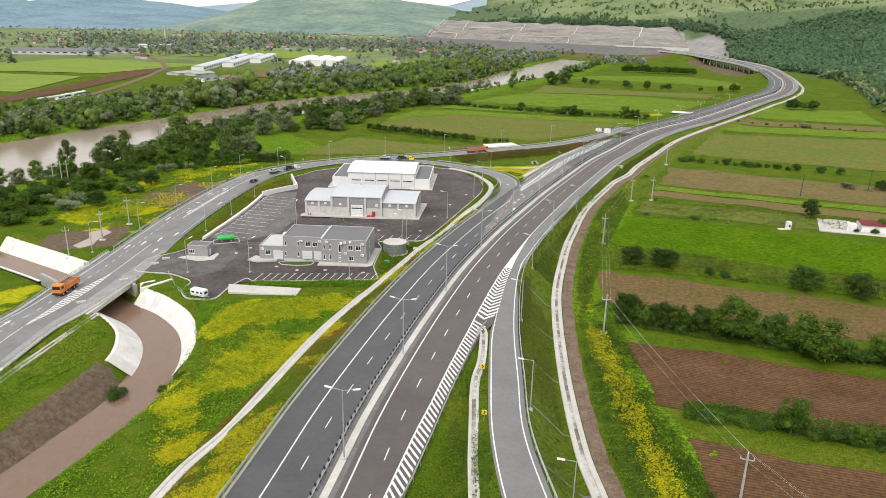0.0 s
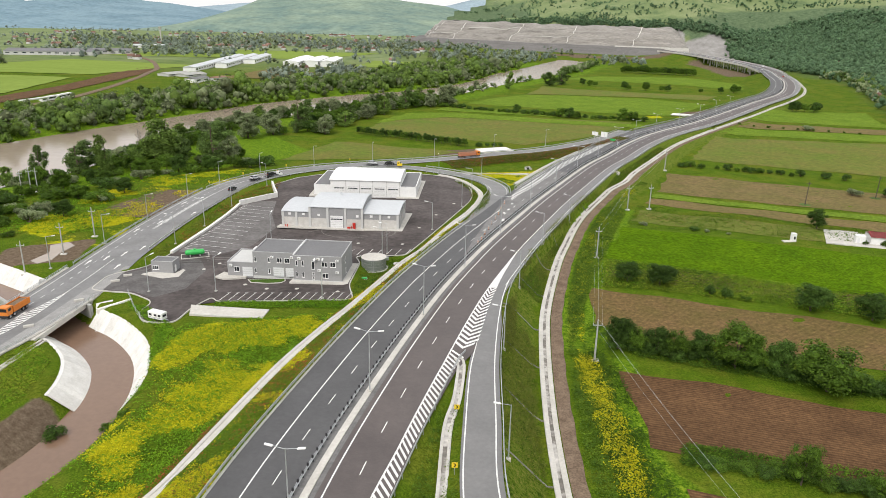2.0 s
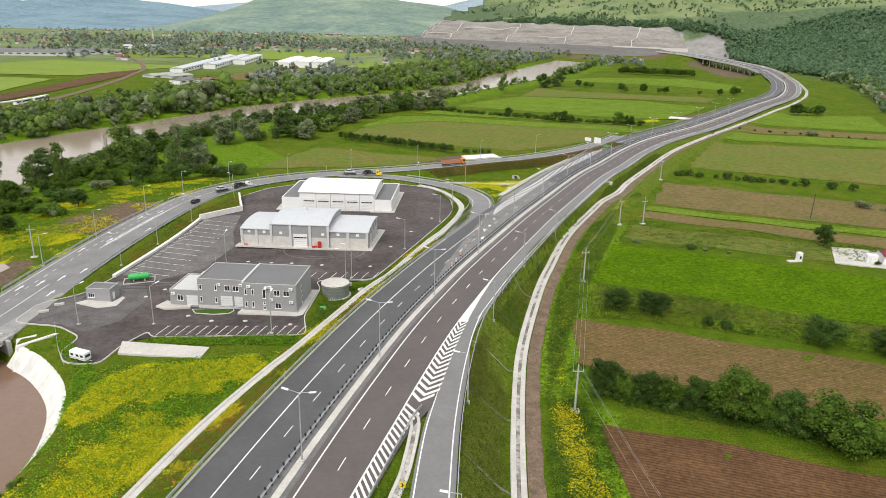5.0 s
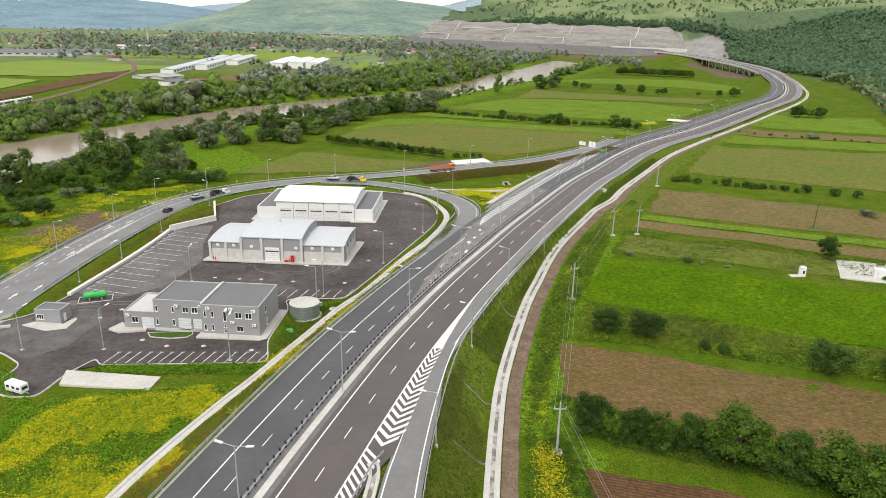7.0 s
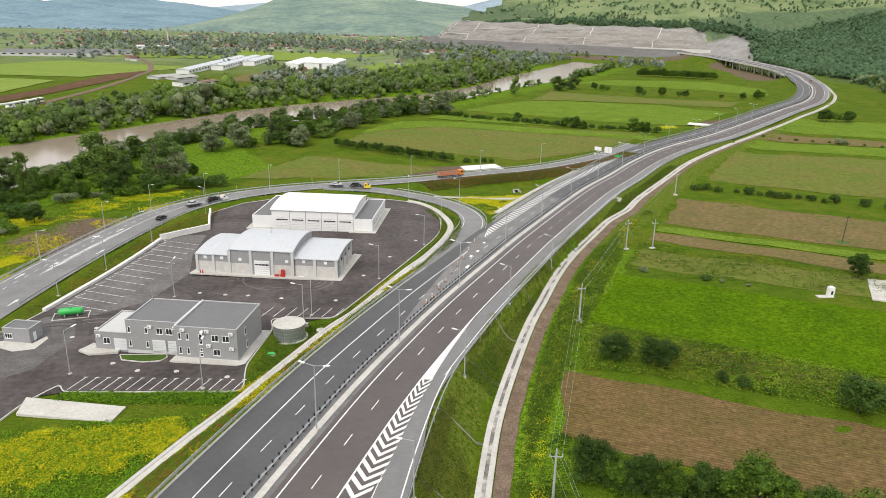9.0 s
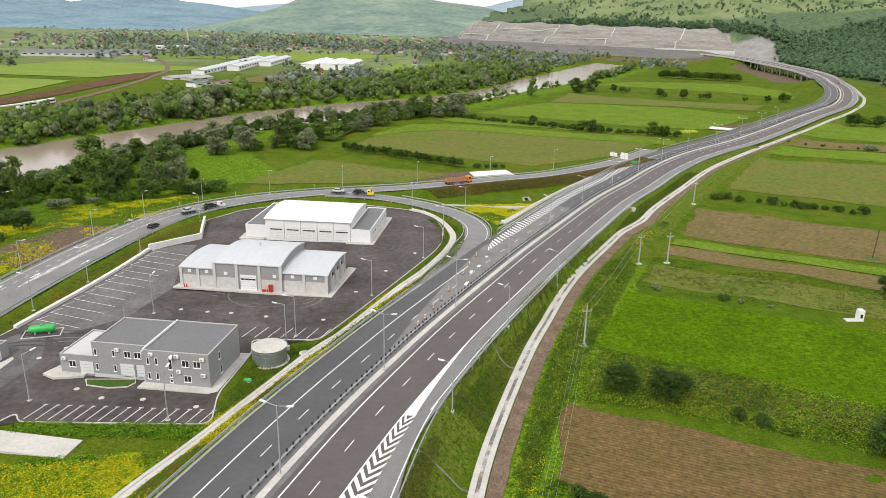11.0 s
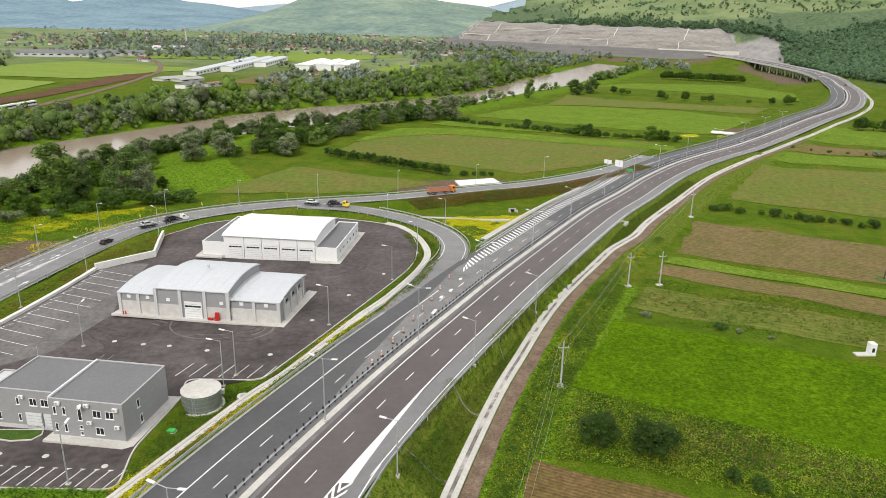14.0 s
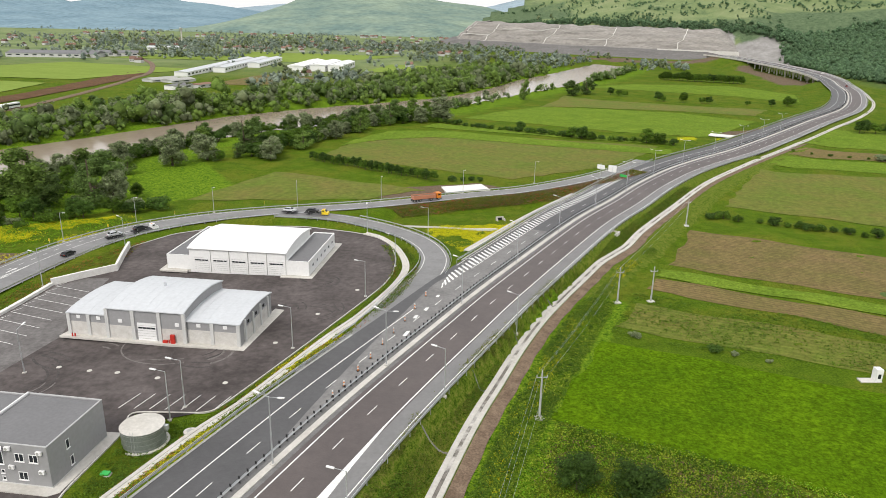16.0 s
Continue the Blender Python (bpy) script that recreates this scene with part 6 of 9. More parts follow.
def fire_point(x, y):
    f = thing("fire_cabinet", pose(x, y, 2.42, 0, 0, -3.4), "red fire cabinet with hoses beside the hall wall", "fire cabinet")
    part("cabinet", box(0, 0.95, 0, 0.5, 0, 2.0, 0.03), RED, f)
    part("cabinet_door", box(0.06, 0.89, -0.03, 0.0, 0.1, 1.9), RED, f)
    part("extinguisher", tube((-0.35, 0.2, 0), (-0.35, 0.2, 0.8), 0.14), RED, f)
    part("sand_box", box(-1.8, -0.8, 0, 0.55, 0, 0.55, 0.03), RED, f)
    return f


fire_point(-25.6, 243.1)
for x in (-48.2, -47.6):
    e = thing("extinguisher", pose(x, 244.4, 2.42), "red fire extinguisher standing on the apron", "extinguisher", "extinguishers by the hall")
    part("bottle", tube((0, 0, 0), (0, 0, 0.75), 0.17, 0.15, 10), RED, e)
    part("valve", tube((0, 0, 0.75), (0, 0, 0.9), 0.05, 0.04, 6), BLACK, e)


def white_hall():
    o = thing("storage_hall", pose(-46.5, 288.4, 2.3, 0, 0, -2.5), "white storage hall with five doors and low wings", "building")
    for x0, x1, d in ((0, 6.6, 27), (33.8, 40.2, 27)):
        walls(o, x0, x1, 0, d, -0.5, 4.3, WALL_WHITE)
        parapet_roof(o, x0, x1, 0, d, 4.3, ROOF_GREY, 0.6, WALL_WHITE)
        part("plinth", box(x0 - 0.05, x1 + 0.05, -0.05, d + 0.05, -0.5, 0.3), CONCRETE, o)
    prof = arc_roof(o, "roof", 6.4, 34, 23, 6.6, 1.3, ROOF_WHITE, ribs=18)
    gable(o, 6.6, 23, -0.5, prof, WALL_WHITE)
    gable(o, 33.5, 23, -0.5, prof, WALL_WHITE)
    part("wall", box(6.9, 33.5, 0, 0.3, -0.5, 6.6), WALL_WHITE, o)
    part("wall", box(6.9, 33.5, 22.7, 23, -0.5, 6.6), WALL_WHITE, o)
    for k in range(5):
        a = 7.9 + k * 5.3
        roller_door(o, a, a + 4.2, 0, 4.4, 0.0, WALL_WHITE)
        part("downpipe", tube((a + 4.75, -0.1, 0), (a + 4.75, -0.1, 6.4), 0.07), CONCRETE_GREY, o)
    part("gutter", tube((6.5, -0.4, 6.5), (33.9, -0.4, 6.5), 0.12), WALL_WHITE, o)
    for d in (4, 8, 12, 16, 20, 24):
        window(o, d, 1.8, 1.4, 1.0, 40.2, 2, side=1)
    return o


white_hall()
apron([(-48.4, 287.3), (-40.5, 287.0), (-40.6, 289), (-46.6, 289.4), (-46, 314), (-48, 314)], 2.2, "pale concrete apron beside the storage hall")
apron([(-14, 285.5), (-5.2, 285.2), (-3.4, 316.5), (-6, 316.8), (-6.6, 287.5), (-14, 288)], 2.3, "pale concrete apron beside the storage hall")
apron([(-57.5, 197.5), (-54.5, 196), (-49, 197.3), (-48.9, 200), (-55, 200.6), (-56, 201.2)], 1.75, "pale concrete apron before the office annex")
apron([(-36.4, 193.8), (-22, 192.6), (-20.6, 193.6), (-19.5, 209.8), (-22, 209.8), (-22.9, 195.6), (-36, 196.6)], 1.95, "pale concrete apron round the office")
apron([(-57.6, 178.7), (-56.1, 173), (-38.1, 171.5), (-37.7, 176.7)], 1.2, "bare concrete slab in the meadow", h=0.25)
apron([(-79, 200.5), (-72, 197.5), (-68, 199), (-66.5, 203), (-69, 205.2), (-70, 201.6), (-77, 202.4)], 0.85, "curved pale concrete kerb before the gatehouse")


def gatehouse():
    o = thing("gatehouse", pose(-76.7, 202.2, 0.85, 0, 0, -4), "small grey flat-roofed gatehouse", "building")
    walls(o, 0, 6.2, 0, 4.4, -0.3, 3.4, WALL_GREY)
    parapet_roof(o, 0, 6.2, 0, 4.4, 3.4)
    window(o, 1.3, 1.0, 1.7, 1.2, 0.0, 3)
    part("door", box(6.18, 6.26, 1.2, 2.1, 0, 2.1), FRAME, o)
    return o


gatehouse()


def water_tank():
    z = at_ground(-15.1, 209)
    t = thing("water_tank", pose(-15.1, 209, z), "round galvanised water tank with a low conical lid", "water tank")
    part("footing", tube((0, 0, -0.3), (0, 0, 0.2), 4.1, n=36), CONCRETE, t)
    part("shell", tube((0, 0, 0.2), (0, 0, 3.5), 3.55, n=40), TANK_STEEL, t)
    part("lid", tube((0, 0, 3.5), (0, 0, 3.95), 3.65, 0.4, 40), CONCRETE, t, "pale shallow cone lid")
    for k in range(4):
        bm = bmesh.new()
        bmesh.ops.create_cone(bm, cap_ends=False, segments=40, radius1=3.59, radius2=3.59, depth=0.06, matrix=Matrix.Translation((0, 0, 0.6 + k * 0.85)))
        part("hoop", bm, STEEL, t)
    for x in (-0.25, 0.25):
        part("ladder_rail", tube((x, -3.7, 0), (x, -3.7, 4.2), 0.03), STEEL, t)
    for k in range(10):
        part("rung", tube((-0.25, -3.7, 0.4 + k * 0.38), (0.25, -3.7, 0.4 + k * 0.38), 0.02, n=6), STEEL, t)
    part("inlet", box(3.3, 4.2, 0.2, 0.9, 2.4, 3.3, 0.05), STEEL, t)


TANK_STEEL = material("tank_steel", (0.36, 0.39, 0.37), 0.4, 0.5, vary=0.15, scale=1.5, second=(0.25, 0.28, 0.26))
water_tank()
for x, y, w, mat in ((-8.6, 212.5, 1.6, CONCRETE), (-8.2, 206.6, 1.1, CONCRETE)):
    c = thing("manhole", pose(x, y, at_ground(x, y)), "round concrete manhole ring in the grass", "manhole", "manholes in the grass")
    part("ring", tube((0, 0, -0.3), (0, 0, 0.35), w * 0.7, n=20), mat, c)
    part("cover", tube((0, 0, 0.35), (0, 0, 0.42), w * 0.35, n=16), CONCRETE_GREY, c)
g = thing("pump_cover", pose(-16.8, 199.5, at_ground(-16.8, 199.5)), "green plastic pump chamber lid in the grass", "cover")
part("lid", box(-0.7, 0.7, -0.5, 0.5, 0, 0.4, 0.08), GREEN_TANK, g)
part("rim", box(-0.8, 0.8, -0.6, 0.6, -0.2, 0.08, 0.04), CONCRETE, g)


def gas_tank():
    t = thing("gas_tank", pose(-69.4, 216.6, float(yard_z(-69.4)), 0, 0, 20), "bright green horizontal gas tank on a kerbed slab", "gas tank")
    bm = bmesh.new()
    bmesh.ops.create_uvsphere(bm, u_segments=20, v_segments=12, radius=0.85)
    for v in bm.verts:
        v.co.x += 2.0 if v.co.x > 0.01 else (-2.0 if v.co.x < -0.01 else 0)
    bmesh.ops.translate(bm, verts=bm.verts, vec=(0, 0, 1.25))
    for f in bm.faces:
        f.smooth = True
    part("vessel", bm, GREEN_TANK, t)
    part("dome", tube((0, 0, 2.0), (0, 0, 2.35), 0.3, n=12), GREEN_TANK, t)
    for x in (-1.4, 1.4):
        part("saddle", box(x - 0.15, x + 0.15, -0.6, 0.6, 0, 0.65), CONCRETE_GREY, t)
    for a, b, c, d in ((-4, 4, -2.2, -2.0), (-4, 4, 2.0, 2.2), (-4, -3.8, -2.0, 2.0), (3.8, 4, -2.0, 2.0)):
        part("kerb", box(a, b, c, d, 0, 0.2), CONCRETE, t)


gas_tank()

# retaining wall of the yard
wl = spline([(-77.4, 219), (-75.8, 232), (-74.2, 246), (-73, 262), (-72.6, 276)], 2.0)
wl = np.column_stack([wl, yard_z(wl[:, 0])])
low_wall = swept("retaining_wall", wl, [(0.5, 0.75), (-0.5, 0.75), (-0.5, -0.4), (0.5, -0.4)], CONCRETE_WHITE)
tagged(low_wall, "low white concrete wall along the parking bays", "wall", kind="structure")
wl2 = np.array([(-72.6, 276, 0.9), (-67, 282.3, 1.0), (-61.2, 288.2, 1.2), (-64.5, 298, 1.1), (-67.8, 308.5, 1.0)])
tall_wall = swept("retaining_wall", wl2, [(0.35, 1.9), (-0.35, 1.9), (-0.35, -0.4), (0.35, -0.4)], CONCRETE_WHITE)
tagged(tall_wall, "white concrete wall at the end of the parking bays", "wall", kind="structure")


def flat_bar(name, parent, a, b, w, mat=PAINT):
    a, b = np.array(a, float), np.array(b, float)
    d = (b - a) / np.linalg.norm(b - a)
    l = np.array([-d[1], d[0]]) * w / 2
    v = [(*(p + q), float(yard_z(p[0])) + 0.025) for p, q in ((a, -l), (b, -l), (b, l), (a, l))]
    return sheet(name, v, [(0, 1, 2, 3)], mat, parent)


for k in range(15):
    x = -51.6 + k * 2.27
    flat_bar("bay_line", yard, (x, 181.9 + 0.06 * k), (x + 1.1, 187.0 + 0.0 * k), 0.16)
for k in range(8):
    x = -24 + k * 2.9
    flat_bar("bay_line", yard, (x, 217.6), (x + 1.5, 223.0), 0.16)
for k in range(13):
    y = 222.5 + k * 4.3
    xw = float(np.interp(y, [218, 246, 277], [-76.6, -73.3, -71.9]))
    flat_bar("bay_line", yard, (xw + 0.6, y + 1.6), (xw + 13.5, y - 2.6), 0.16)
    flat_bar("bay_line", yard, (xw + 0.8, y + 1.6), (xw + 2.2, y + 4.2), 0.16)
for k in range(15):
    x = -51.6 + k * 2.27 + 1.1
    flat_bar("bay_line", yard, (x - 0.42, 187.0), (x + 0.42, 187.0), 0.2)
TYRE_MARK = material("tyre_mark", (0.050, 0.045, 0.044), 0.8, vary=0.3, scale=2, second=(0.085, 0.075, 0.072), spec=0.2)
PALE_MARK = material("dusty_mark", (0.195, 0.180, 0.172), 0.9, vary=0.3, scale=1.5, second=(0.125, 0.112, 0.108), spec=0.15)
ry_ = random.Random(3)
for k in range(26):
    cx, cy, rad_ = ry_.choice(((-30, 262), (-2, 285), (-40, 240), (-22, 240), (-6, 262), (-52, 226), (-64, 205), (-14, 236))) + (ry_.uniform(5, 15),)
    cx, cy = cx + ry_.uniform(-4, 4), cy + ry_.uniform(-4, 4)
    a0 = ry_.uniform(0, 6.28)
    arc = np.array([(cx + rad_ * math.cos(a0 + 0.09 * q), cy + 0.8 * rad_ * math.sin(a0 + 0.09 * q)) for q in range(ry_.randint(8, 26))])
    arc = arc[inside(YARD, arc[:, 0], arc[:, 1]) & (away(YARD, arc[:, 0], arc[:, 1]) > 1.5)]
    if len(arc) < 5 or np.linalg.norm(np.diff(arc, axis=0), axis=1).max() > 2.5:
        continue
    arc = np.column_stack([arc, yard_z(arc[:, 0])])
    for off in (0.0, 1.9):
        w = ry_.uniform(0.16, 0.32)
        ribbon("tyre_mark", shifted(arc, off + w), shifted(arc, off - w), PALE_MARK if k % 3 == 0 else TYRE_MARK, 0.010 + 0.0006 * k, yard)
ring_me = bpy.data.meshes.new("drain_cover")
bm = bmesh.new()
bmesh.ops.create_cone(bm, cap_ends=True, segments=18, radius1=0.55, radius2=0.5, depth=0.06)
bm.to_mesh(ring_me)
bm.free()
ring_me.materials.append(CONCRETE)
for x, y in ((-44, 232), (-37, 231), (-31, 230.6), (-22, 229), (-8, 228), (2, 236), (-3.5, 246), (-48, 193), (-41.5, 190), (-33.5, 190), (-22.5, 188), (-60, 210), (-12, 268), (2, 262), (8.5, 278), (-63, 205)):
    ob = new("drain_cover", ring_me)
    ob.location = (x, y, float(yard_z(x)) + 0.03)
    ob.parent = yard


def island(poly, label):
    """A kerbed grass bed."""
    bm = bmesh.new()
    f = bm.faces.new([bm.verts.new((x, y, float(yard_z(x)) + 0.12)) for x, y in poly])
    bmesh.ops.recalc_face_normals(bm, faces=bm.faces)
    if f.normal.z < 0:
        bmesh.ops.reverse_faces(bm, faces=[f])
    root = part("planting_bed", bm, material("bed_grass", (0.07, 0.13, 0.02), 0.95, vary=0.3, scale=2, second=(0.045, 0.085, 0.015), bump=0.8))
    tagged(root, label, "grass bed", kind="structure")
    line = np.array([(x, y, float(yard_z(x))) for x, y in poly + poly[:1]])
    swept("kerb", line, [(0.12, 0.17), (-0.12, 0.17), (-0.12, -0.1), (0.12, -0.1)], CONCRETE, root)


island([(-48.2, 196.6), (-46.8, 194.4), (-42, 193.6), (-38.6, 194.2), (-37.8, 195.8), (-38.4, 197.2)], "small kerbed grass bed before the office")


def caravan():
    c = thing("caravan", pose(-62.6, 170.2, float(yard_z(-62)), 0, 0, -22) @ Matrix.Scale(0.86, 4), "white touring caravan parked on the asphalt", "caravan")
    part("body", box(-2.5, 2.5, -1.05, 1.05, 0.45, 2.5, 0.22), WALL_WHITE, c)
    part("stripe", box(-2.45, 2.45, -1.06, 1.06, 0.85, 1.0), CONCRETE_GREY, c)
    for x in (-1.5, 0.2, 1.6):
        part("window", box(x - 0.45, x + 0.45, -1.08, -1.0, 1.35, 1.95, 0.03), GLASS, c)
    part("window", box(2.44, 2.53, -0.7, 0.7, 1.3, 1.95, 0.03), GLASS, c)
    for y in (-0.95, 0.95):
        part("wheel", tube((0, y - 0.1, 0.33), (0, y + 0.1, 0.33), 0.33, n=16), TYRE, c)
    part("drawbar", box(2.5, 3.7, -0.1, 0.1, 0.4, 0.52), STEEL, c)
    part("roof_vent", box(-0.4, 0.4, -0.3, 0.3, 2.48, 2.65, 0.04), WALL_WHITE, c)


caravan()

# ---- trees ----
def leaf_cloud(rng, blobs, count, size):
    """Small leaf faces scattered over lumps; returns an array of four corners for each."""
    bl = np.array(blobs, float)
    w = bl[:, 3] ** 2
    k = rng.choice(len(bl), count, p=w / w.sum())
    return leaf_faces(rng, bl[k, :3], bl[k, 3], bl[k, 4], np.full(count, size))


def leaf_faces(rng, centre, radius, squash, size, up=0.35):
    count = len(centre)
    d = rng.normal(size=(count, 3))
    d /= np.linalg.norm(d, axis=1)[:, None]
    d[:, 2] = np.where(d[:, 2] < -0.55, -d[:, 2], d[:, 2])
    rad = (radius * (0.66 + 0.42 * rng.random(count)))[:, None]
    c = centre + d * rad * np.column_stack([np.ones(count), np.ones(count), squash])
    n = d + rng.normal(size=(count, 3)) * 0.55 + np.array([0, 0, up])
    n /= np.linalg.norm(n, axis=1)[:, None]
    t = np.cross(n, rng.normal(size=(count, 3)))
    t /= np.linalg.norm(t, axis=1)[:, None] + 1e-9
    b = np.cross(n, t)
    s = (size * (0.6 + 0.8 * rng.random(count)))[:, None]
    return np.stack([c - t * s, c - b * s * 0.55 + n * 0.1 * s, c + t * s, c + b * s * 0.55 - n * 0.1 * s], 1)


def ball(level):
    bm = bmesh.new()
    bmesh.ops.create_icosphere(bm, subdivisions=level, radius=1.0)
    bm.verts.ensure_lookup_table()
    v = np.array([p.co[:] for p in bm.verts])
    f = np.array([[p.index for p in q.verts] for q in bm.faces])
    bm.free()
    return v, f


BALLS = {1: ball(1), 2: ball(2)}


def quads(name, corners, mat, parent=None, cores=None, level=1, rng=None):
    """One mesh out of four-cornered leaf faces, with rough dark lumps (x, y, z, radius, squash) behind them."""
    n = len(corners)
    co, tri = np.asarray(corners, float).reshape(-1, 3), np.zeros((0, 3), int)
    if cores is not None and len(cores):
        bv, bf = BALLS[level]
        c = np.asarray(cores, float)
        k = len(c)
        bump = 0.80 + 0.30 * (rng.random((k, len(bv), 1)) - 0.5)
        scale = np.column_stack([c[:, 3], c[:, 3], c[:, 3] * c[:, 4]])[:, None, :]
        lump = c[:, None, :3] + bv[None] * bump * scale
        tri = (bf[None] + (np.arange(k) * len(bv))[:, None, None] + 4 * n).reshape(-1, 3)
        co = np.vstack([co, lump.reshape(-1, 3)])
    m = len(tri)
    me = bpy.data.meshes.new(name)
    me.vertices.add(len(co))
    me.vertices.foreach_set("co", np.ascontiguousarray(co, dtype=np.float32).ravel())
    me.loops.add(4 * n + 3 * m)
    me.loops.foreach_set("vertex_index", np.concatenate([np.arange(4 * n), tri.ravel()]).astype(np.int32))
    me.polygons.add(n + m)
    me.polygons.foreach_set("loop_start", np.concatenate([np.arange(0, 4 * n, 4), 4 * n + np.arange(0, 3 * m, 3)]).astype(np.int32))
    me.polygons.foreach_set("loop_total", np.concatenate([np.full(n, 4), np.full(m, 3)]).astype(np.int32))
    me.update(calc_edges=True)
    me.materials.append(mat)
    ob = new(name, me)
    ob.parent = parent
    return ob


def lumps(rng, h, r, kind):
    """Where the crown's lumps sit."""
    out = []
    if kind == "bush":
        for _ in range(10):
            a, d = rng.random() * 6.28, r * 0.7 * math.sqrt(rng.random())
            out.append((d * math.cos(a), d * math.sin(a), h * (0.28 + 0.34 * rng.random()) * (1 - 0.3 * d / r), r * (0.28 + 0.22 * rng.random()), 0.9))
    elif kind == "tall":
        lean = rng.normal(size=2) * 0.12 * r
        for k in range(54):
            u = (k + rng.random()) / 54
            wide = float(np.interp(u, [0, 0.25, 0.6, 0.85, 1], [0.55, 0.9, 0.95, 0.7, 0.25]))
            a, d = rng.random() * 6.28, r * 0.85 * wide * math.sqrt(rng.random())
            out.append((d * math.cos(a) + lean[0] * u * 4, d * math.sin(a) + lean[1] * u * 4, h * (0.10 + 0.76 * u), r * (0.20 + 0.22 * rng.random()) * (1.1 - 0.35 * u), 0.95))
    else:
        for k in range(34):
            v = rng.normal(size=3)
            v *= rng.random() ** 0.33 / np.linalg.norm(v)
            out.append((v[0] * r * 0.76, v[1] * r * 0.76, h * (0.53 + 0.37 * v[2]), r * (0.20 + 0.20 * rng.random()), 0.9))
    return out


def tree(name, seed, h, r, kind, mat, label, category, leaves=620, size=0.42, group=""):
    rng = np.random.default_rng(seed)
    root = thing(name, Matrix.Identity(4), label, category, group)
    blobs = lumps(rng, h, r, kind)
    bm = bmesh.new()
    top = h * (0.55 if kind != "tall" else 0.8)
    if kind == "bush":
        for _ in range(4):
            a = rng.random() * 6.28
            add_tube(bm, (0, 0, -0.2), (r * 0.4 * math.cos(a), r * 0.4 * math.sin(a), h * 0.55), 0.06 * h / 2, 0.02, 5)
    else:
        p = Vector((0, 0, -0.4))
        w = 0.028 * h
        for k in range(4):
            q = Vector((0.05 * h * (rng.random() - 0.5), 0.05 * h * (rng.random() - 0.5), top * (k + 1) / 4))
            add_tube(bm, p, q, w, w * 0.78, 7)
            p, w = q, w * 0.78
        for b in blobs[:9]:
            z0 = h * (0.15 + 0.25 * rng.random())
            add_tube(bm, (0, 0, z0), (b[0] * 0.9, b[1] * 0.9, max(b[2], z0 + 0.3)), 0.014 * h, 0.005 * h, 5)
    part("trunk", bm, BARK, root)
    quads("crown", leaf_cloud(rng, blobs, leaves, size), mat, root, [(b[0], b[1], b[2], b[3] * 0.66, b[4]) for b in blobs], 1, rng)
    return root


KINDS = {}
for k, (mt, nm) in enumerate(((LEAF_HEDGE, "mid-green"), (LEAF_HEDGE_DARK, "dark green"), (LEAF_HEDGE, "fresh green"))):
    KINDS["round", k] = tree("tree", 10 + k, 7.0, 3.6, "round", mt, f"leafy {nm} broadleaf tree with a rounded crown", "tree", 5600, 0.145, "broadleaf trees")
for k, (mt, nm) in enumerate(((LEAF_DARK, "dark green"), (LEAF_PALE, "grey-green willow-like"), (LEAF, "mid-green"))):
    KINDS["tall", k] = tree("tree", 30 + k, 13.0, 4.2, "tall", mt, f"tall {nm} riverside tree", "tree", 6500, 0.20, "riverside trees")
for k, (mt, nm) in enumerate(((LEAF_HEDGE, "mid-green"), (LEAF_HEDGE_DARK, "dark green"), (LEAF_PALE, "grey-green"))):
    KINDS["bush", k] = tree("bush", 50 + k, 2.6, 1.9, "bush", mt, f"low {nm} leafy bush on rough grass", "bush", 1500, 0.115, "bushes in the fields")
USED = set()
SIZE = {"round": (7.0, 3.6), "tall": (13.0, 4.2), "bush": (2.6, 1.9)}
rt = np.random.default_rng(7)


def plant(kind, k, x, y, h, wide=1.0, sink=0.0):
    z = at_ground(x, y) - sink
    s = h / SIZE[kind][0]
    m = Matrix.Translation((x, y, z)) @ Matrix.Rotation(rt.random() * 6.28, 4, "Z") @ Matrix.Diagonal((s * wide, s * wide, s, 1))
    ob = KINDS[kind, k]
    if (kind, k) not in USED:
        USED.add((kind, k))
        ob.matrix_world = m
        return ob
    b = ob.matrix_basis.copy()
    c = copy_thing(ob, Matrix.Identity(4))
    c.matrix_basis = m
    return c


# hedges and single trees among the fields
for x, y, h, w, k in ((45.2, 162.2, 7.0, 0.9, 1), (48.6, 161, 5.4, 0.95, 0), (52.8, 159.3, 6, 1, 1), (57, 158.6, 6, 0.95, 0), (62.1, 158, 6, 0.9, 1), (68.4, 153.6, 8.6, 1.25, 2), (73, 152.6, 6.5, 1, 0), (76.8, 151, 7, 0.95, 1), (83.8, 144.4, 9.2, 1.4, 0), (90.5, 144, 4, 1, 1), (97.5, 143.5, 6.4, 1, 0), (105, 140.5, 7, 1.1, 1), (115, 136, 7.5, 1.1, 0), (128, 131, 7, 1.1, 1), (63.6, 113.2, 7.2, 0.75, 0), (100.6, 186.6, 6.6, 1.35, 1), (113.4, 181, 6.2, 1.35, 1), (57.4, 205, 5.4, 1.3, 1), (66.1, 203, 5.6, 1.45, 1), (139.5, 263, 6.6, 1.0, 1), (157, 246.5, 4.6, 0.9, 0), (127, 180, 6, 1.2, 1), (284, 598, 8, 1, 1), (289, 602, 8, 1, 1), (295, 600, 7, 1, 0), (301, 597, 8, 1, 1), (307, 604, 7, 1, 1)):
    plant("round", k, x, y, h * 1.15, w)
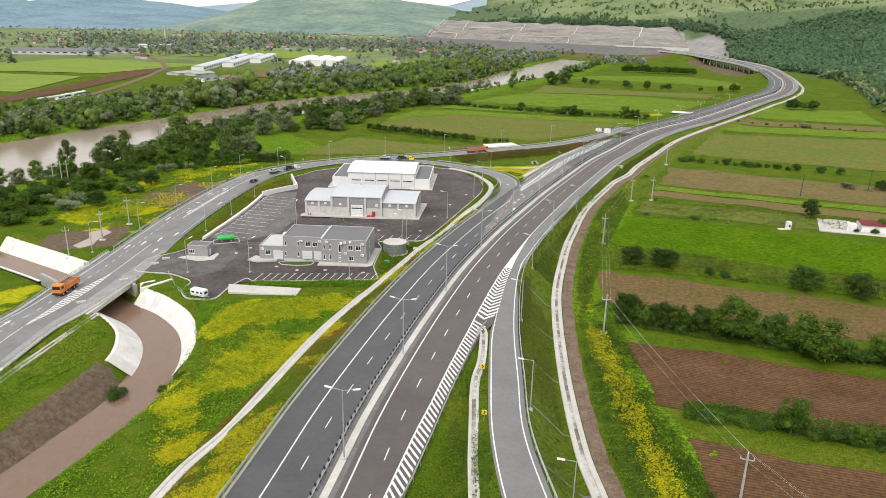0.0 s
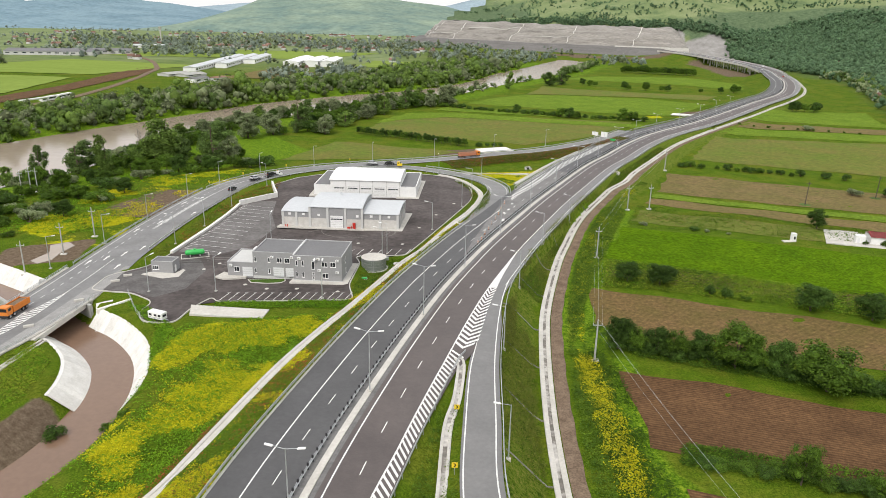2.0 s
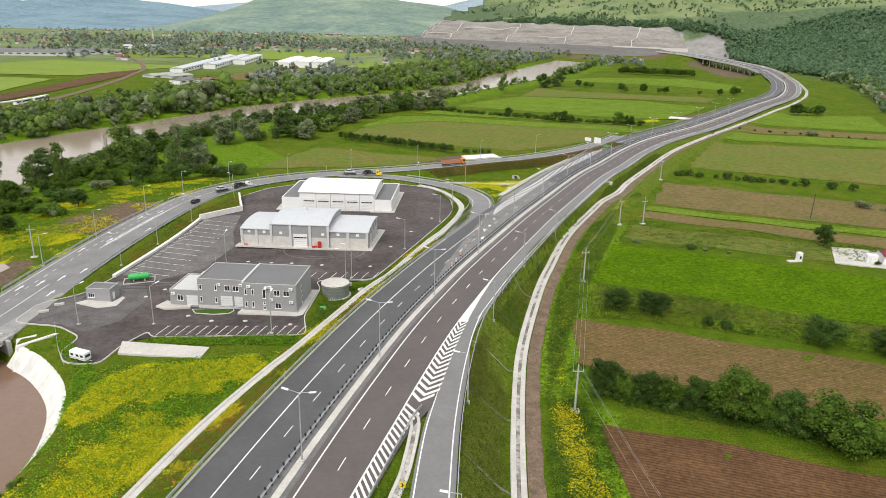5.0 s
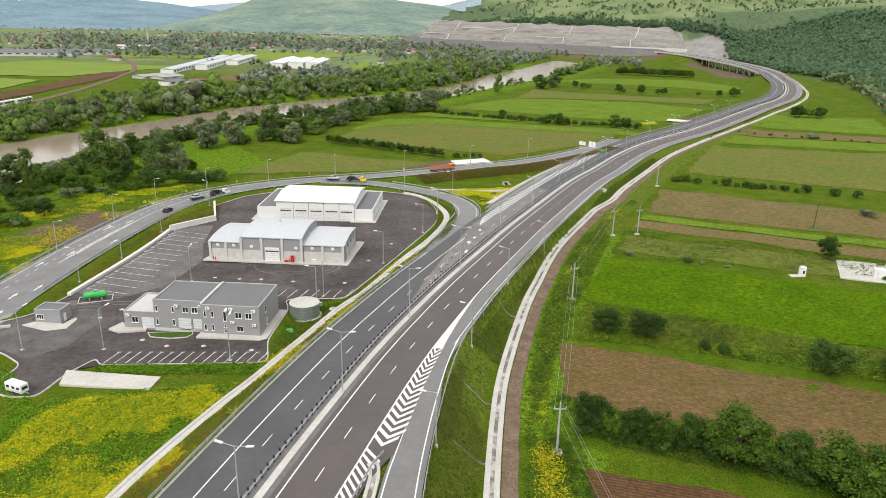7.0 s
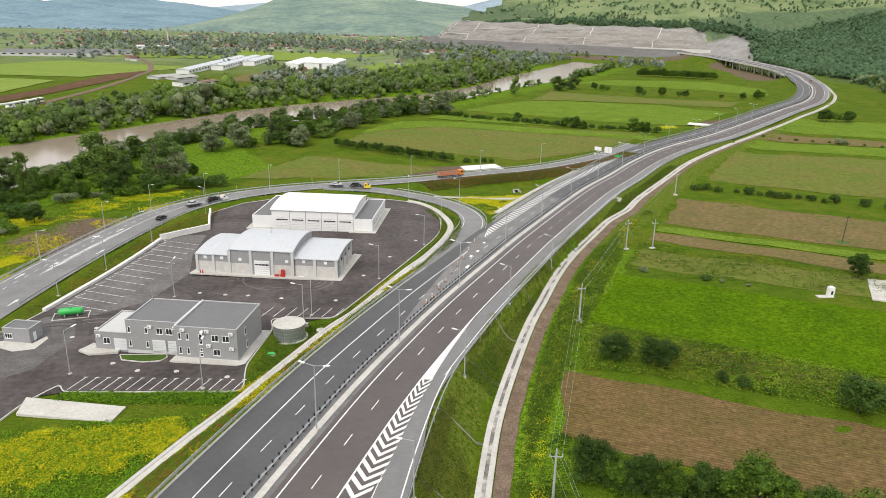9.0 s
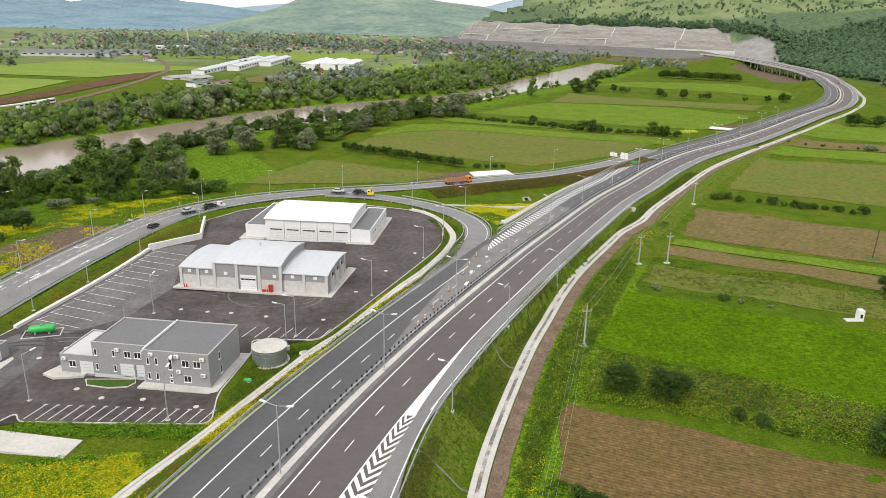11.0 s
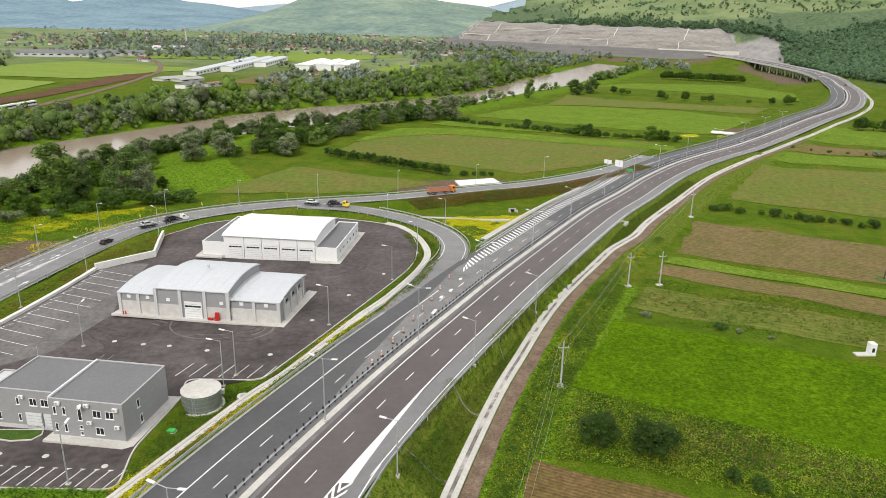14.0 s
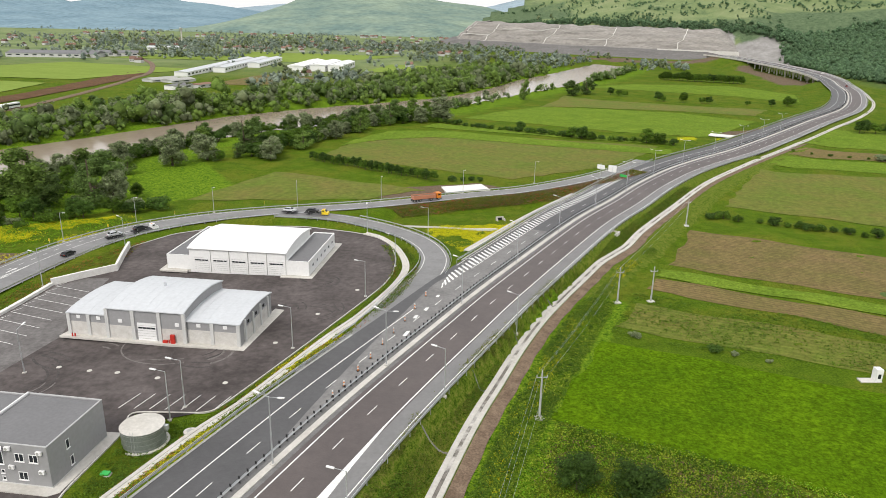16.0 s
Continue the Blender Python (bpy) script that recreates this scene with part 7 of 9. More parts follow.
for x, y, h, w, k in ((51.7, 117.6, 2.2, 1.4, 0), (55.5, 116.5, 1.8, 1.8, 0), (59, 115.5, 1.9, 1.6, 1), (67.5, 112.8, 2.6, 1.3, 0), (70.5, 112.4, 2.8, 1.2, 1), (73, 111.6, 2.8, 1.2, 1), (75.8, 111.8, 4.6, 0.8, 0), (79.5, 110, 3.2, 1.2, 1), (83, 109, 3.6, 1.2, 0), (88, 107.5, 3.4, 1.2, 1), (77.9, 196.3, 3.2, 0.8, 1), (81.3, 194.2, 3.2, 0.8, 1), (86, 192.4, 1.8, 1.1, 0), (77.2, 263.4, 1.7, 1.5, 2), (93.4, 257.2, 1.8, 1.6, 1), (97, 255.6, 1.4, 1.3, 2), (104, 252.6, 1.2, 1.2, 2), (182, 318, 4, 1.5, 2), (197, 315, 5.4, 1.2, 1), (203, 313, 5.4, 1.2, 1), (164, 255, 3, 1.2, 0), (249, 503, 4.2, 2.0, 2), (153, 243, 2.4, 1, 0), (147, 244.6, 1.6, 1, 1), (-66.5, 129, 3.0, 1.2, 1), (-57.5, 131, 1.6, 1.3, 0), (-53.5, 130.5, 1.8, 1.2, 0)):
    plant("bush", k, x, y, h, w)
for x, y in ((125, 374), (128, 374.4), (130.5, 374.5), (134.3, 372.5), (142.7, 371), (146.7, 368.8), (151, 366.5), (154.5, 365.3), (157, 364.6), (159.2, 364), (162, 363.4), (165, 363), (170, 361), (174, 359), (178, 357.5), (188, 353), (196, 350)):
    plant("bush", int(rt.integers(0, 2)), x + rt.normal() * 0.4, y + rt.normal() * 0.6, 2.2 + 1.9 * rt.random(), 0.9 + 0.3 * rt.random())
for t in np.linspace(0, 1, 26):
    plant("round", int(rt.choice([0, 1, 1])), -50 + 66 * t + rt.normal() * 0.4, 466 - 39 * t + rt.normal() * 0.5, 4.4 + 1.2 * rt.random(), 0.85 + 0.15 * rt.random())
for x, y, h in ((24, 428, 3.2), (29, 429.5, 2.2), (33, 429.8, 2.6), (37, 430, 2.4)):
    plant("bush", 1, x, y, h, 1.1)
for t in np.linspace(0, 1, 34):
    x, y = 0 + 152 * t, 612 - 64 * t - 8 * math.sin(3.1 * t)
    plant("bush", int(rt.integers(0, 2)), x + rt.normal(), y + rt.normal(), 3 + 2.2 * rt.random(), 1.1)
for x, y, h, k in ((92, 563, 8, 0), (98, 559, 8.5, 1), (103, 556, 6, 0), (136, 550, 9, 2), (143, 549, 8, 0), (60, 583, 7, 1)):
    plant("round", k, x, y, h, 1.1)
for x, y, h, k in ((156, 829, 8, 1), (163, 822, 7, 0), (168, 818, 6, 0), (193, 788, 9, 1), (197, 783, 6, 0), (214, 781, 9, 2), (230, 778, 6.5, 0), (236, 776, 7, 1), (268, 770, 5, 0), (288, 768, 7, 1), (303, 772, 9, 2), (308, 776, 8, 0)):
    plant("round", k, x, y, h, 1.1)
for t in np.linspace(0, 1, 22):
    plant("round", int(rt.integers(0, 3)), 250 + 88 * t, 1043 - 36 * t + rt.normal() * 2, 8 + 4 * rt.random(), 1.2)
for t in np.linspace(0, 1, 9):
    plant("bush", 0, 210 + 70 * t, 517 - 26 * t, 1.6 + rt.random(), 0.9)
# undergrowth below the field hedges
for t in np.linspace(0, 1, 34):
    x = 45 + 85 * t
    plant("bush", 1, x + rt.normal() * 0.5, float(np.interp(x, [45, 68, 84, 105, 130], [161.5, 154.5, 146, 140.5, 131])) + rt.normal() * 0.6, 2.2 + 1.4 * rt.random(), 1.25)
for t in np.linspace(0, 1, 16):
    plant("bush", int(rt.integers(0, 2)), 50 + 42 * t + rt.normal() * 0.5, 118.5 - 12 * t + rt.normal() * 0.6, 1.3 + 1.2 * rt.random(), 1.3)
# river bank on the near side
for x, y, h, w, k in ((-173, 322, 17, 0.80, 0), (-161, 331, 16, 1.40, 0), (-149, 333, 20, 0.65, 2), (-131, 361, 26, 1.42, 2), (-126, 356, 15, 1.3, 0), (-110, 363, 23, 1.18, 0), (-103, 366, 15, 1.2, 1), (-114, 443, 17, 1.45, 1), (-103, 459, 15, 1.5, 1), (-92, 484, 21, 1.12, 0), (-71, 463, 13.5, 1.35, 1), (-63, 496, 11, 1.8, 2), (-52, 532, 12, 1.5, 1), (-42, 556, 14, 1.3, 2), (-28, 593, 19, 1.1, 0), (6, 618, 20, 1.5, 1), (-8, 606, 12, 1.6, 1), (69, 768, 20, 0.85, 2), (35, 752, 10, 1.2, 1), (118, 815, 17, 1.6, 0), (132, 828, 15, 1.6, 0), (-192, 312, 10, 1.4, 1), (-200, 304, 9, 1.4, 1), (-184, 318, 12, 1.3, 2), (-142, 346, 12, 1.3, 2), (-152, 352, 10, 1.4, 1), (-120, 402, 11, 1.3, 1), (-125, 420, 9, 1.4, 2)):
    plant("tall", k, x, y, h, w)
for _ in range(150):
    t = rt.random()
    y = 340 + 330 * t
    x = float(np.interp(y, [p[1] for p in RIVER_NEAR], [p[0] for p in RIVER_NEAR])) + 4 + (10 if y > 430 else 22) * rt.random() ** 1.4
    plant("bush" if rt.random() < 0.5 else "round", int(rt.integers(0, 3)), x, y, 3.5 + 5.5 * rt.random(), 1.15)
for _ in range(46):
    y = 395 + 265 * rt.random()
    x = float(np.interp(y, [p[1] for p in RIVER_NEAR], [p[0] for p in RIVER_NEAR])) + 5 + 9 * rt.random()
    plant("tall", int(rt.choice([1, 1, 2, 0])), x, y, 7 + 6 * rt.random(), 1.35)
for _ in range(120):
    t = rt.random()
    y = 455 + 190 * t
    x = float(np.interp(y, [455, 500, 540, 593, 620, 650], [-72, -62, -50, -27, 2, 12])) - 3 - 24 * rt.random()
    if x > float(np.interp(y, [p[1] for p in RIVER_NEAR], [p[0] for p in RIVER_NEAR])) + 3:
        plant("tall" if rt.random() < 0.5 else "round", int(rt.integers(0, 3)), x, y, 4.5 + 4.5 * rt.random(), 1.4)
SHRUBS = [(-188, 290), (-152, 214), (-146, 240), (-138, 272), (-131, 322), (-84, 362), (-88, 390), (-144, 383), (-172, 345)]
for _ in range(300):
    x, y = -192 + 126 * rt.random(), 214 + 186 * rt.random()
    if not bool(inside(SHRUBS, np.array([x]), np.array([y]))[0]) or noise.noise(Vector((x * 0.06, y * 0.06, 4.0))) < -0.12:
        continue
    if rt.random() < 0.72:
        plant("bush", int(rt.choice([0, 0, 0, 2])), x, y, 2.2 + 3.2 * rt.random(), 1.35)
    else:
        plant("round", int(rt.integers(0, 3)), x, y, 5 + 4 * rt.random(), 1.05)
bare = thing("bare_tree", pose(-157, 386, at_ground(-157, 386)), "pale leafless dead tree on the river bank", "tree")
bm, rb = bmesh.new(), random.Random(5)
stack = [(Vector((0, 0, -0.3)), Vector((0, 0, 1)), 5.0, 0.30, 0)]
while stack:
    p, d, length, r, level = stack.pop()
    q = p + d * length
    add_tube(bm, p, q, r, r * 0.65, 5)
    if level < 4:
        for _ in range(3 if level < 3 else 2):
            nd = (d + Vector((rb.uniform(-0.8, 0.8), rb.uniform(-0.8, 0.8), rb.uniform(-0.1, 0.5)))).normalized()
            stack.append((q, nd, length * rb.uniform(0.55, 0.8), r * 0.6, level + 1))
part("trunk", bm, material("bare_bark", (0.30, 0.27, 0.23), 0.95, vary=0.2, scale=0.8), bare)
for x, y, h, w, k in ((-130, 258, 6, 1.2, 1), (-138, 250, 5, 1.5, 2), (-147, 245, 4, 1.6, 0), (-127, 280, 5.5, 1.3, 0), (-124, 294, 6, 1.3, 1), (-119, 308, 5, 1.4, 0), (-121, 328, 6, 1.4, 0), (-149, 234, 4, 1.6, 1), (-147, 283, 5, 1.6, 0), (-90, 356, 5, 1.4, 1), (-84, 362, 5.5, 1.3, 1), (-97, 354, 6, 1.3, 0), (-104, 346, 6, 1.4, 1), (-112, 340, 5, 1.4, 0), (-135, 300, 5, 1.5, 1), (-142, 312, 6, 1.4, 0), (-155, 300, 5, 1.5, 2), (-128, 320, 5, 1.4, 2), (-150, 262, 4, 1.6, 0), (-160, 275, 4, 1.6, 1), (-118, 268, 3, 1.5, 0)):
    if x < -122 or y > 335:
        plant("bush" if h < 5.6 else "round", k, x, y, h * 1.1, w)
for _ in range(60):
    x, y = -112 - 75 * rt.random(), 232 + 105 * rt.random()
    if x > -136 + 0.2 * (y - 232):
        continue
    plant("bush", int(rt.integers(0, 3)), x, y, 1.4 + 2.2 * rt.random(), 1.6)


def woods(name, places, label, leaves, size, mats, spread=1.0, seed=3, heads=5, up=0.7):
    """Far woods: many crowns of leaf faces over rough lumps, one object for each foliage colour."""
    rng = np.random.default_rng(seed)
    for j, mat in enumerate(mats):
        mine = places[j :: len(mats)]
        if not mine:
            continue
        cen, rad, siz, low = [], [], [], []
        for x, y, h in mine:
            z = at_ground(x, y)
            r = h * (0.30 + 0.14 * rng.random()) * spread
            for q in range(heads):
                u = (q + rng.random()) / heads
                d = r * 0.55 * (1 - 0.45 * u)
                cen.append((x + rng.normal() * d, y + rng.normal() * d, z + h * (0.16 + 0.56 * u)))
                rad.append(r * (0.40 + 0.28 * rng.random()))
                siz.append(size * h / 9)
                low.append(0.85 + 0.3 * rng.random())
        each = max(2, leaves // heads)
        cores = np.column_stack([cen, np.array(rad) * 0.86, low])
        cen, rad, siz, low = np.repeat(np.array(cen), each, 0), np.repeat(rad, each), np.repeat(siz, each), np.repeat(low, each)
        tagged(quads(name, leaf_faces(rng, cen, rad, low, siz, up), mat, None, cores, 1, rng), label, "woodland", kind="stuff")


rw = np.random.default_rng(11)
far_bank = []
fx, fy = np.array(RIVER_FAR)[:, 0], np.array(RIVER_FAR)[:, 1]
for _ in range(1150):
    y = 250 + 860 * rw.random()
    depth = float(np.interp(y, [250, 420, 560, 700, 900, 1100], [80, 85, 80, 95, 120, 120]))
    d = depth * rw.random() ** 1.3
    x = float(np.interp(y, fy, fx)) - 1 - d
    far_bank.append((x, y + d * 0.35, (7 + 6 * rw.random()) * (0.7 if d < 5 else 1.5 if rw.random() < 0.10 else 1)))
far_bank += [(-177, 612, 27), (-170, 618, 22), (-184, 622, 20), (-150, 690, 18), (-145, 700, 17), (-108, 745, 18), (-95, 760, 17)]
woods("riverside_wood", far_bank, "dense green woodland along the far river bank", 120, 0.52, (LEAF, LEAF_DARK, LEAF_PALE, LEAF), 1.5)
near_far = []
for _ in range(260):
    y = 690 + 480 * rw.random()
    x = float(np.interp(y, np.array(RIVER_NEAR)[:, 1], np.array(RIVER_NEAR)[:, 0])) + 4 + 14 * rw.random()
    if 715 < y < 1000 and rw.random() < 0.88:
        continue
    near_far.append((x, y, (4.5 if y < 1000 else 7) + 5 * rw.random()))
woods("riverside_wood", near_far, "green trees along the near river bank", 130, 0.55, (LEAF_PALE, LEAF_DARK), 1.2, 5)
plain = []
for _ in range(1100):
    x, y = -900 + 1350 * rw.random(), 860 + 1100 * rw.random()
    n = math.sin(x * 0.013 + 1.1) * math.sin(y * 0.011) + 0.6 * math.sin(x * 0.031 + y * 0.027)
    if n < 0.15 or (y < 1060 and -560 < x < -170):
        continue
    if abs(x - np.interp(y, fy, fx)) < 40 and y < 1300:
        continue
    if x > np.interp(y, [860, 1000, 1290, 2000], [60, 130, 230, 300]):
        continue
    plain.append((x, y, 8 + 8 * rw.random()))
for x0, y0, x1, y1, n in ((-700, 1180, -380, 1640, 240), (-900, 1500, 100, 1900, 420), (-420, 1560, 60, 1720, 200), (40, 1180, 330, 1330, 110), (-100, 1250, 200, 1420, 130), (-205, 780, -100, 960, 80)):
    for _ in range(n):
        t, w = rw.random(), rw.random()
        plain.append((x0 + (x1 - x0) * t, y0 + (y1 - y0) * w, 8 + 7 * rw.random()))
wx, wy = np.array([p[0] for p in plain]), np.array([p[1] for p in plain])
bank_x = np.interp(wy, [p[1] for p in RIVER_NEAR], [p[0] for p in RIVER_NEAR])
clear = ~inside(RIVER, wx, wy) & (away(RIVER, wx, wy) > 12) & ~((wx > bank_x) & (wy < 1120))
plain = [p for p, ok in zip(plain, clear) if ok]
woods("far_wood", plain, "far tree groups scattered over the plain", 45, 0.9, (HAZE_LEAF, HAZE_LEAF_DARK, LEAF_PALE), 1.3, 6, 3, 1.4)
town = []
for _ in range(4200):
    y = 1350 + 1500 * rw.random()
    x = -0.62 * y + (0.62 * y + 60) * rw.random()
    n = noise.fractal(Vector((x * 0.004, y * 0.003, 5.3)), 1.0, 2.0, 4)
    if n > -0.12 and hill_z(np.array([x]), np.array([y]))[0] < 1:
        town.append((x, y, 5 + 5 * rw.random()))
woods("town_wood", town[:1200], "tree groups between the far town's houses, haze painted into their green", 14, 1.6, (HAZE_LEAF, HAZE_LEAF_DARK), 1.6, 12, 2, 2.2)
hill_trees = []
for _ in range(22000):
    y = 420 + 1200 * rw.random()
    x = float(np.interp(y, [300, 474, 633, 788, 980, 1159, 1330, 1400, 1650], [292, 310, 372, 440, 492, 510, 530, 540, 600])) + float(np.interp(y, [300, 1000, 1200], [24, 22, 0])) + 420 * rw.random()
    if x > 0.60 * y + 45 or not bool(inside(HILL_FOOT, np.array([x]), np.array([y]))[0]):
        continue
    hz = float(hill_z(np.array([x]), np.array([y]))[0])
    if hz > 58 + (x - 560) * 0.09 + 14 * noise.noise(Vector((x * 0.012, y * 0.012, 2.0))) and rw.random() < 0.97:
        continue
    if y > 1400 and x < 520:
        continue
    hill_trees.append((x, y, 9 + 6 * rw.random()))
hill_trees = hill_trees[:4300]
woods("hillside_wood", hill_trees, "dense woodland on the hillside", 36, 0.8, (HILL_LEAF, HILL_LEAF_DARK, HILL_LEAF), 1.5, 8, 3, 0.9)
fringe = []
for _ in range(420):
    y = 560 + 420 * rw.random()
    x = float(np.interp(y, [474, 633, 788, 980], [310, 372, 440, 492])) + 44 - 42 * rw.random() ** 1.3
    if x < 0.60 * y + 45:
        fringe.append((x, y, 6 + 6 * rw.random()))
woods("hillside_wood", fringe, "bright green trees at the foot of the wooded hill", 110, 0.5, (LEAF, HILL_LEAF, LEAF_DARK, LEAF_PALE), 1.3, 18)
crest = []
for _ in range(900):
    t = rw.random()
    x, y = float(np.interp(t, [0, 0.15, 0.4, 0.6, 0.8, 1], [20, 130, 250, 380, 490, 600])), float(np.interp(t, [0, 0.15, 0.4, 0.6, 0.8, 1], [1935, 1840, 1745, 1660, 1600, 1530]))
    crest.append((x + rw.normal() * 8, y + 14 * abs(rw.normal()), 7 + 5 * rw.random()))
woods("crest_wood", crest, "dark belt of trees above the quarry face", 24, 1.2, (HILL_LEAF, HILL_LEAF_DARK), 1.3, 9, 3)
high = []
for _ in range(9000):
    x, y = -200 + 1700 * rw.random(), 1500 + 1300 * rw.random()
    hz = float(hill_z(np.array([x]), np.array([y]))[0])
    if hz < 58:
        continue
    n = noise.fractal(Vector((x * 0.006, y * 0.006, 3.1)), 1.0, 2.0, 4)
    line = abs(math.sin(hz * 0.13 + 1.5 * noise.noise(Vector((x * 0.004, y * 0.004, 9)))))
    if n > 0.22 or (line < 0.10 and n > -0.35):
        high.append((x, y, 5 + 5 * rw.random()))
woods("hill_wood", high[:2600], "hedges and tree groups on the high pasture", 16, 1.6, (HILL_LEAF_DARK, HILL_LEAF), 1.5, 10, 2)



# ---- rough growth ----
def growth(name, poly, count, mat, label, height, size, seed, blades=4):
    """Weeds and flowers: low clumps of small faces inside a polygon."""
    rng = np.random.default_rng(seed)
    p = np.array(poly, float)
    lo, hi = p.min(0), p.max(0)
    found = []
    for _ in range(20):
        q = lo + (hi - lo) * rng.random((count * 3, 2))
        found.append(q[inside(poly, q[:, 0], q[:, 1])])
        if sum(len(a) for a in found) > count * 2.4:
            break
    q = np.vstack(found)
    if mat is BLOOM:
        keep = np.array([bloom_field(x, y) for x, y in q]) + 0.10 * rng.normal(size=len(q)) > 0.02
    else:
        keep = np.array([noise.noise(Vector((x * 0.065, y * 0.065, seed * 3.7))) + 0.4 * noise.noise(Vector((x * 0.25, y * 0.25, seed))) for x, y in q]) + 0.28 * rng.normal(size=len(q)) > -0.05
    q = q[keep][:count]
    fo, fd, _, fr = nearest(foot, q[:, 0], q[:, 1])
    q = q[~((fd < 8) & (fo < 1.7) & (fo > -5.2))]
    q = q[away(DRAIN_L.tolist(), q[:, 0], q[:, 1], False) > 1.5]
    z = np.array([at_ground(x, y) for x, y in q])
    c = np.column_stack([q, z + height * 0.4])
    h = height * (0.5 + rng.random(len(q)))
    cen = np.repeat(c, blades, 0) + rng.normal(size=(len(q) * blades, 3)) * np.array([0.25, 0.25, 0.0])
    f = leaf_faces(rng, cen, np.repeat(h * 0.55, blades), np.full(len(cen), 0.9), np.full(len(cen), size), 1.6)
    return tagged(quads(name, f, mat), label, "weeds", kind="stuff")


WEED = material("weed_leaf", (0.135, 0.215, 0.016), 0.9, vary=0.35, scale=2.0, second=(0.060, 0.120, 0.014))
WEED_PALE = material("weed_pale", (0.30, 0.37, 0.03), 0.9, vary=0.3, scale=2.0, second=(0.14, 0.20, 0.02))
WEED_DEEP = material("weed_deep", (0.070, 0.135, 0.010), 0.9, vary=0.35, scale=2.0, second=(0.032, 0.070, 0.007))
STALK = material("dry_stalk", (0.21, 0.15, 0.075), 0.9, vary=0.3, scale=2.0, second=(0.13, 0.10, 0.045))
WEED_DRY = material("weed_dry", (0.165, 0.180, 0.030), 0.9, vary=0.3, scale=2.0, second=(0.090, 0.120, 0.018))
MEADOW = material("meadow_leaf", (0.190, 0.345, 0.016), 0.9, vary=0.3, scale=2.0, second=(0.100, 0.215, 0.010))
BLOOM = material("yellow_bloom", (0.58, 0.52, 0.016), 0.9, vary=0.2, scale=1.5, second=(0.42, 0.42, 0.012))
POPPY = material("red_bloom", (0.36, 0.075, 0.03), 0.8, vary=0.3, scale=1.5, second=(0.20, 0.11, 0.035))
for foliage in (WEED, WEED_DEEP, STALK, WEED_PALE, WEED_DRY, MEADOW, BLOOM, POPPY):
    leafy(foliage, 0.7, 1.3)
verge = [tuple(p[:2]) for p in cut(shifted(MEDIAN, 13.2), 70, 246)] + [tuple(p[:2]) for p in cut(shifted(np.column_stack([DRAIN_L, DRAIN_L[:, 0]]), -1.7), 84, 246)[::-1]]
slope_right = [tuple(p[:2]) for p in cut(shifted(MEDIAN, -18.2), 186, 420)[::4]] + [tuple(p[:2]) for p in cut(shifted(foot, 1.9), 186, 420)[::-4]]
beside = [tuple(p[:2]) for p in cut(shifted(foot, -6.2), 84, 330)] + [tuple(p[:2]) for p in cut(shifted(foot, -9.5), 84, 330)[::-1]]
drain_z = np.column_stack([DRAIN_L, DRAIN_L[:, 0]])
inner_verge = [tuple(q[:2]) for q in cut(shifted(drain_z, 3.6), 190, 318)[::2]] + [tuple(q[:2]) for q in cut(shifted(drain_z, -3.6), 190, 318)[::-2]]
ramp_bank = [tuple(q[:2]) for q in cut(shifted(LRAMP, -5.2), 366, 446)] + [tuple(q[:2]) for q in cut(shifted(LRAMP, -13.0), 360, 440)[::-1]]
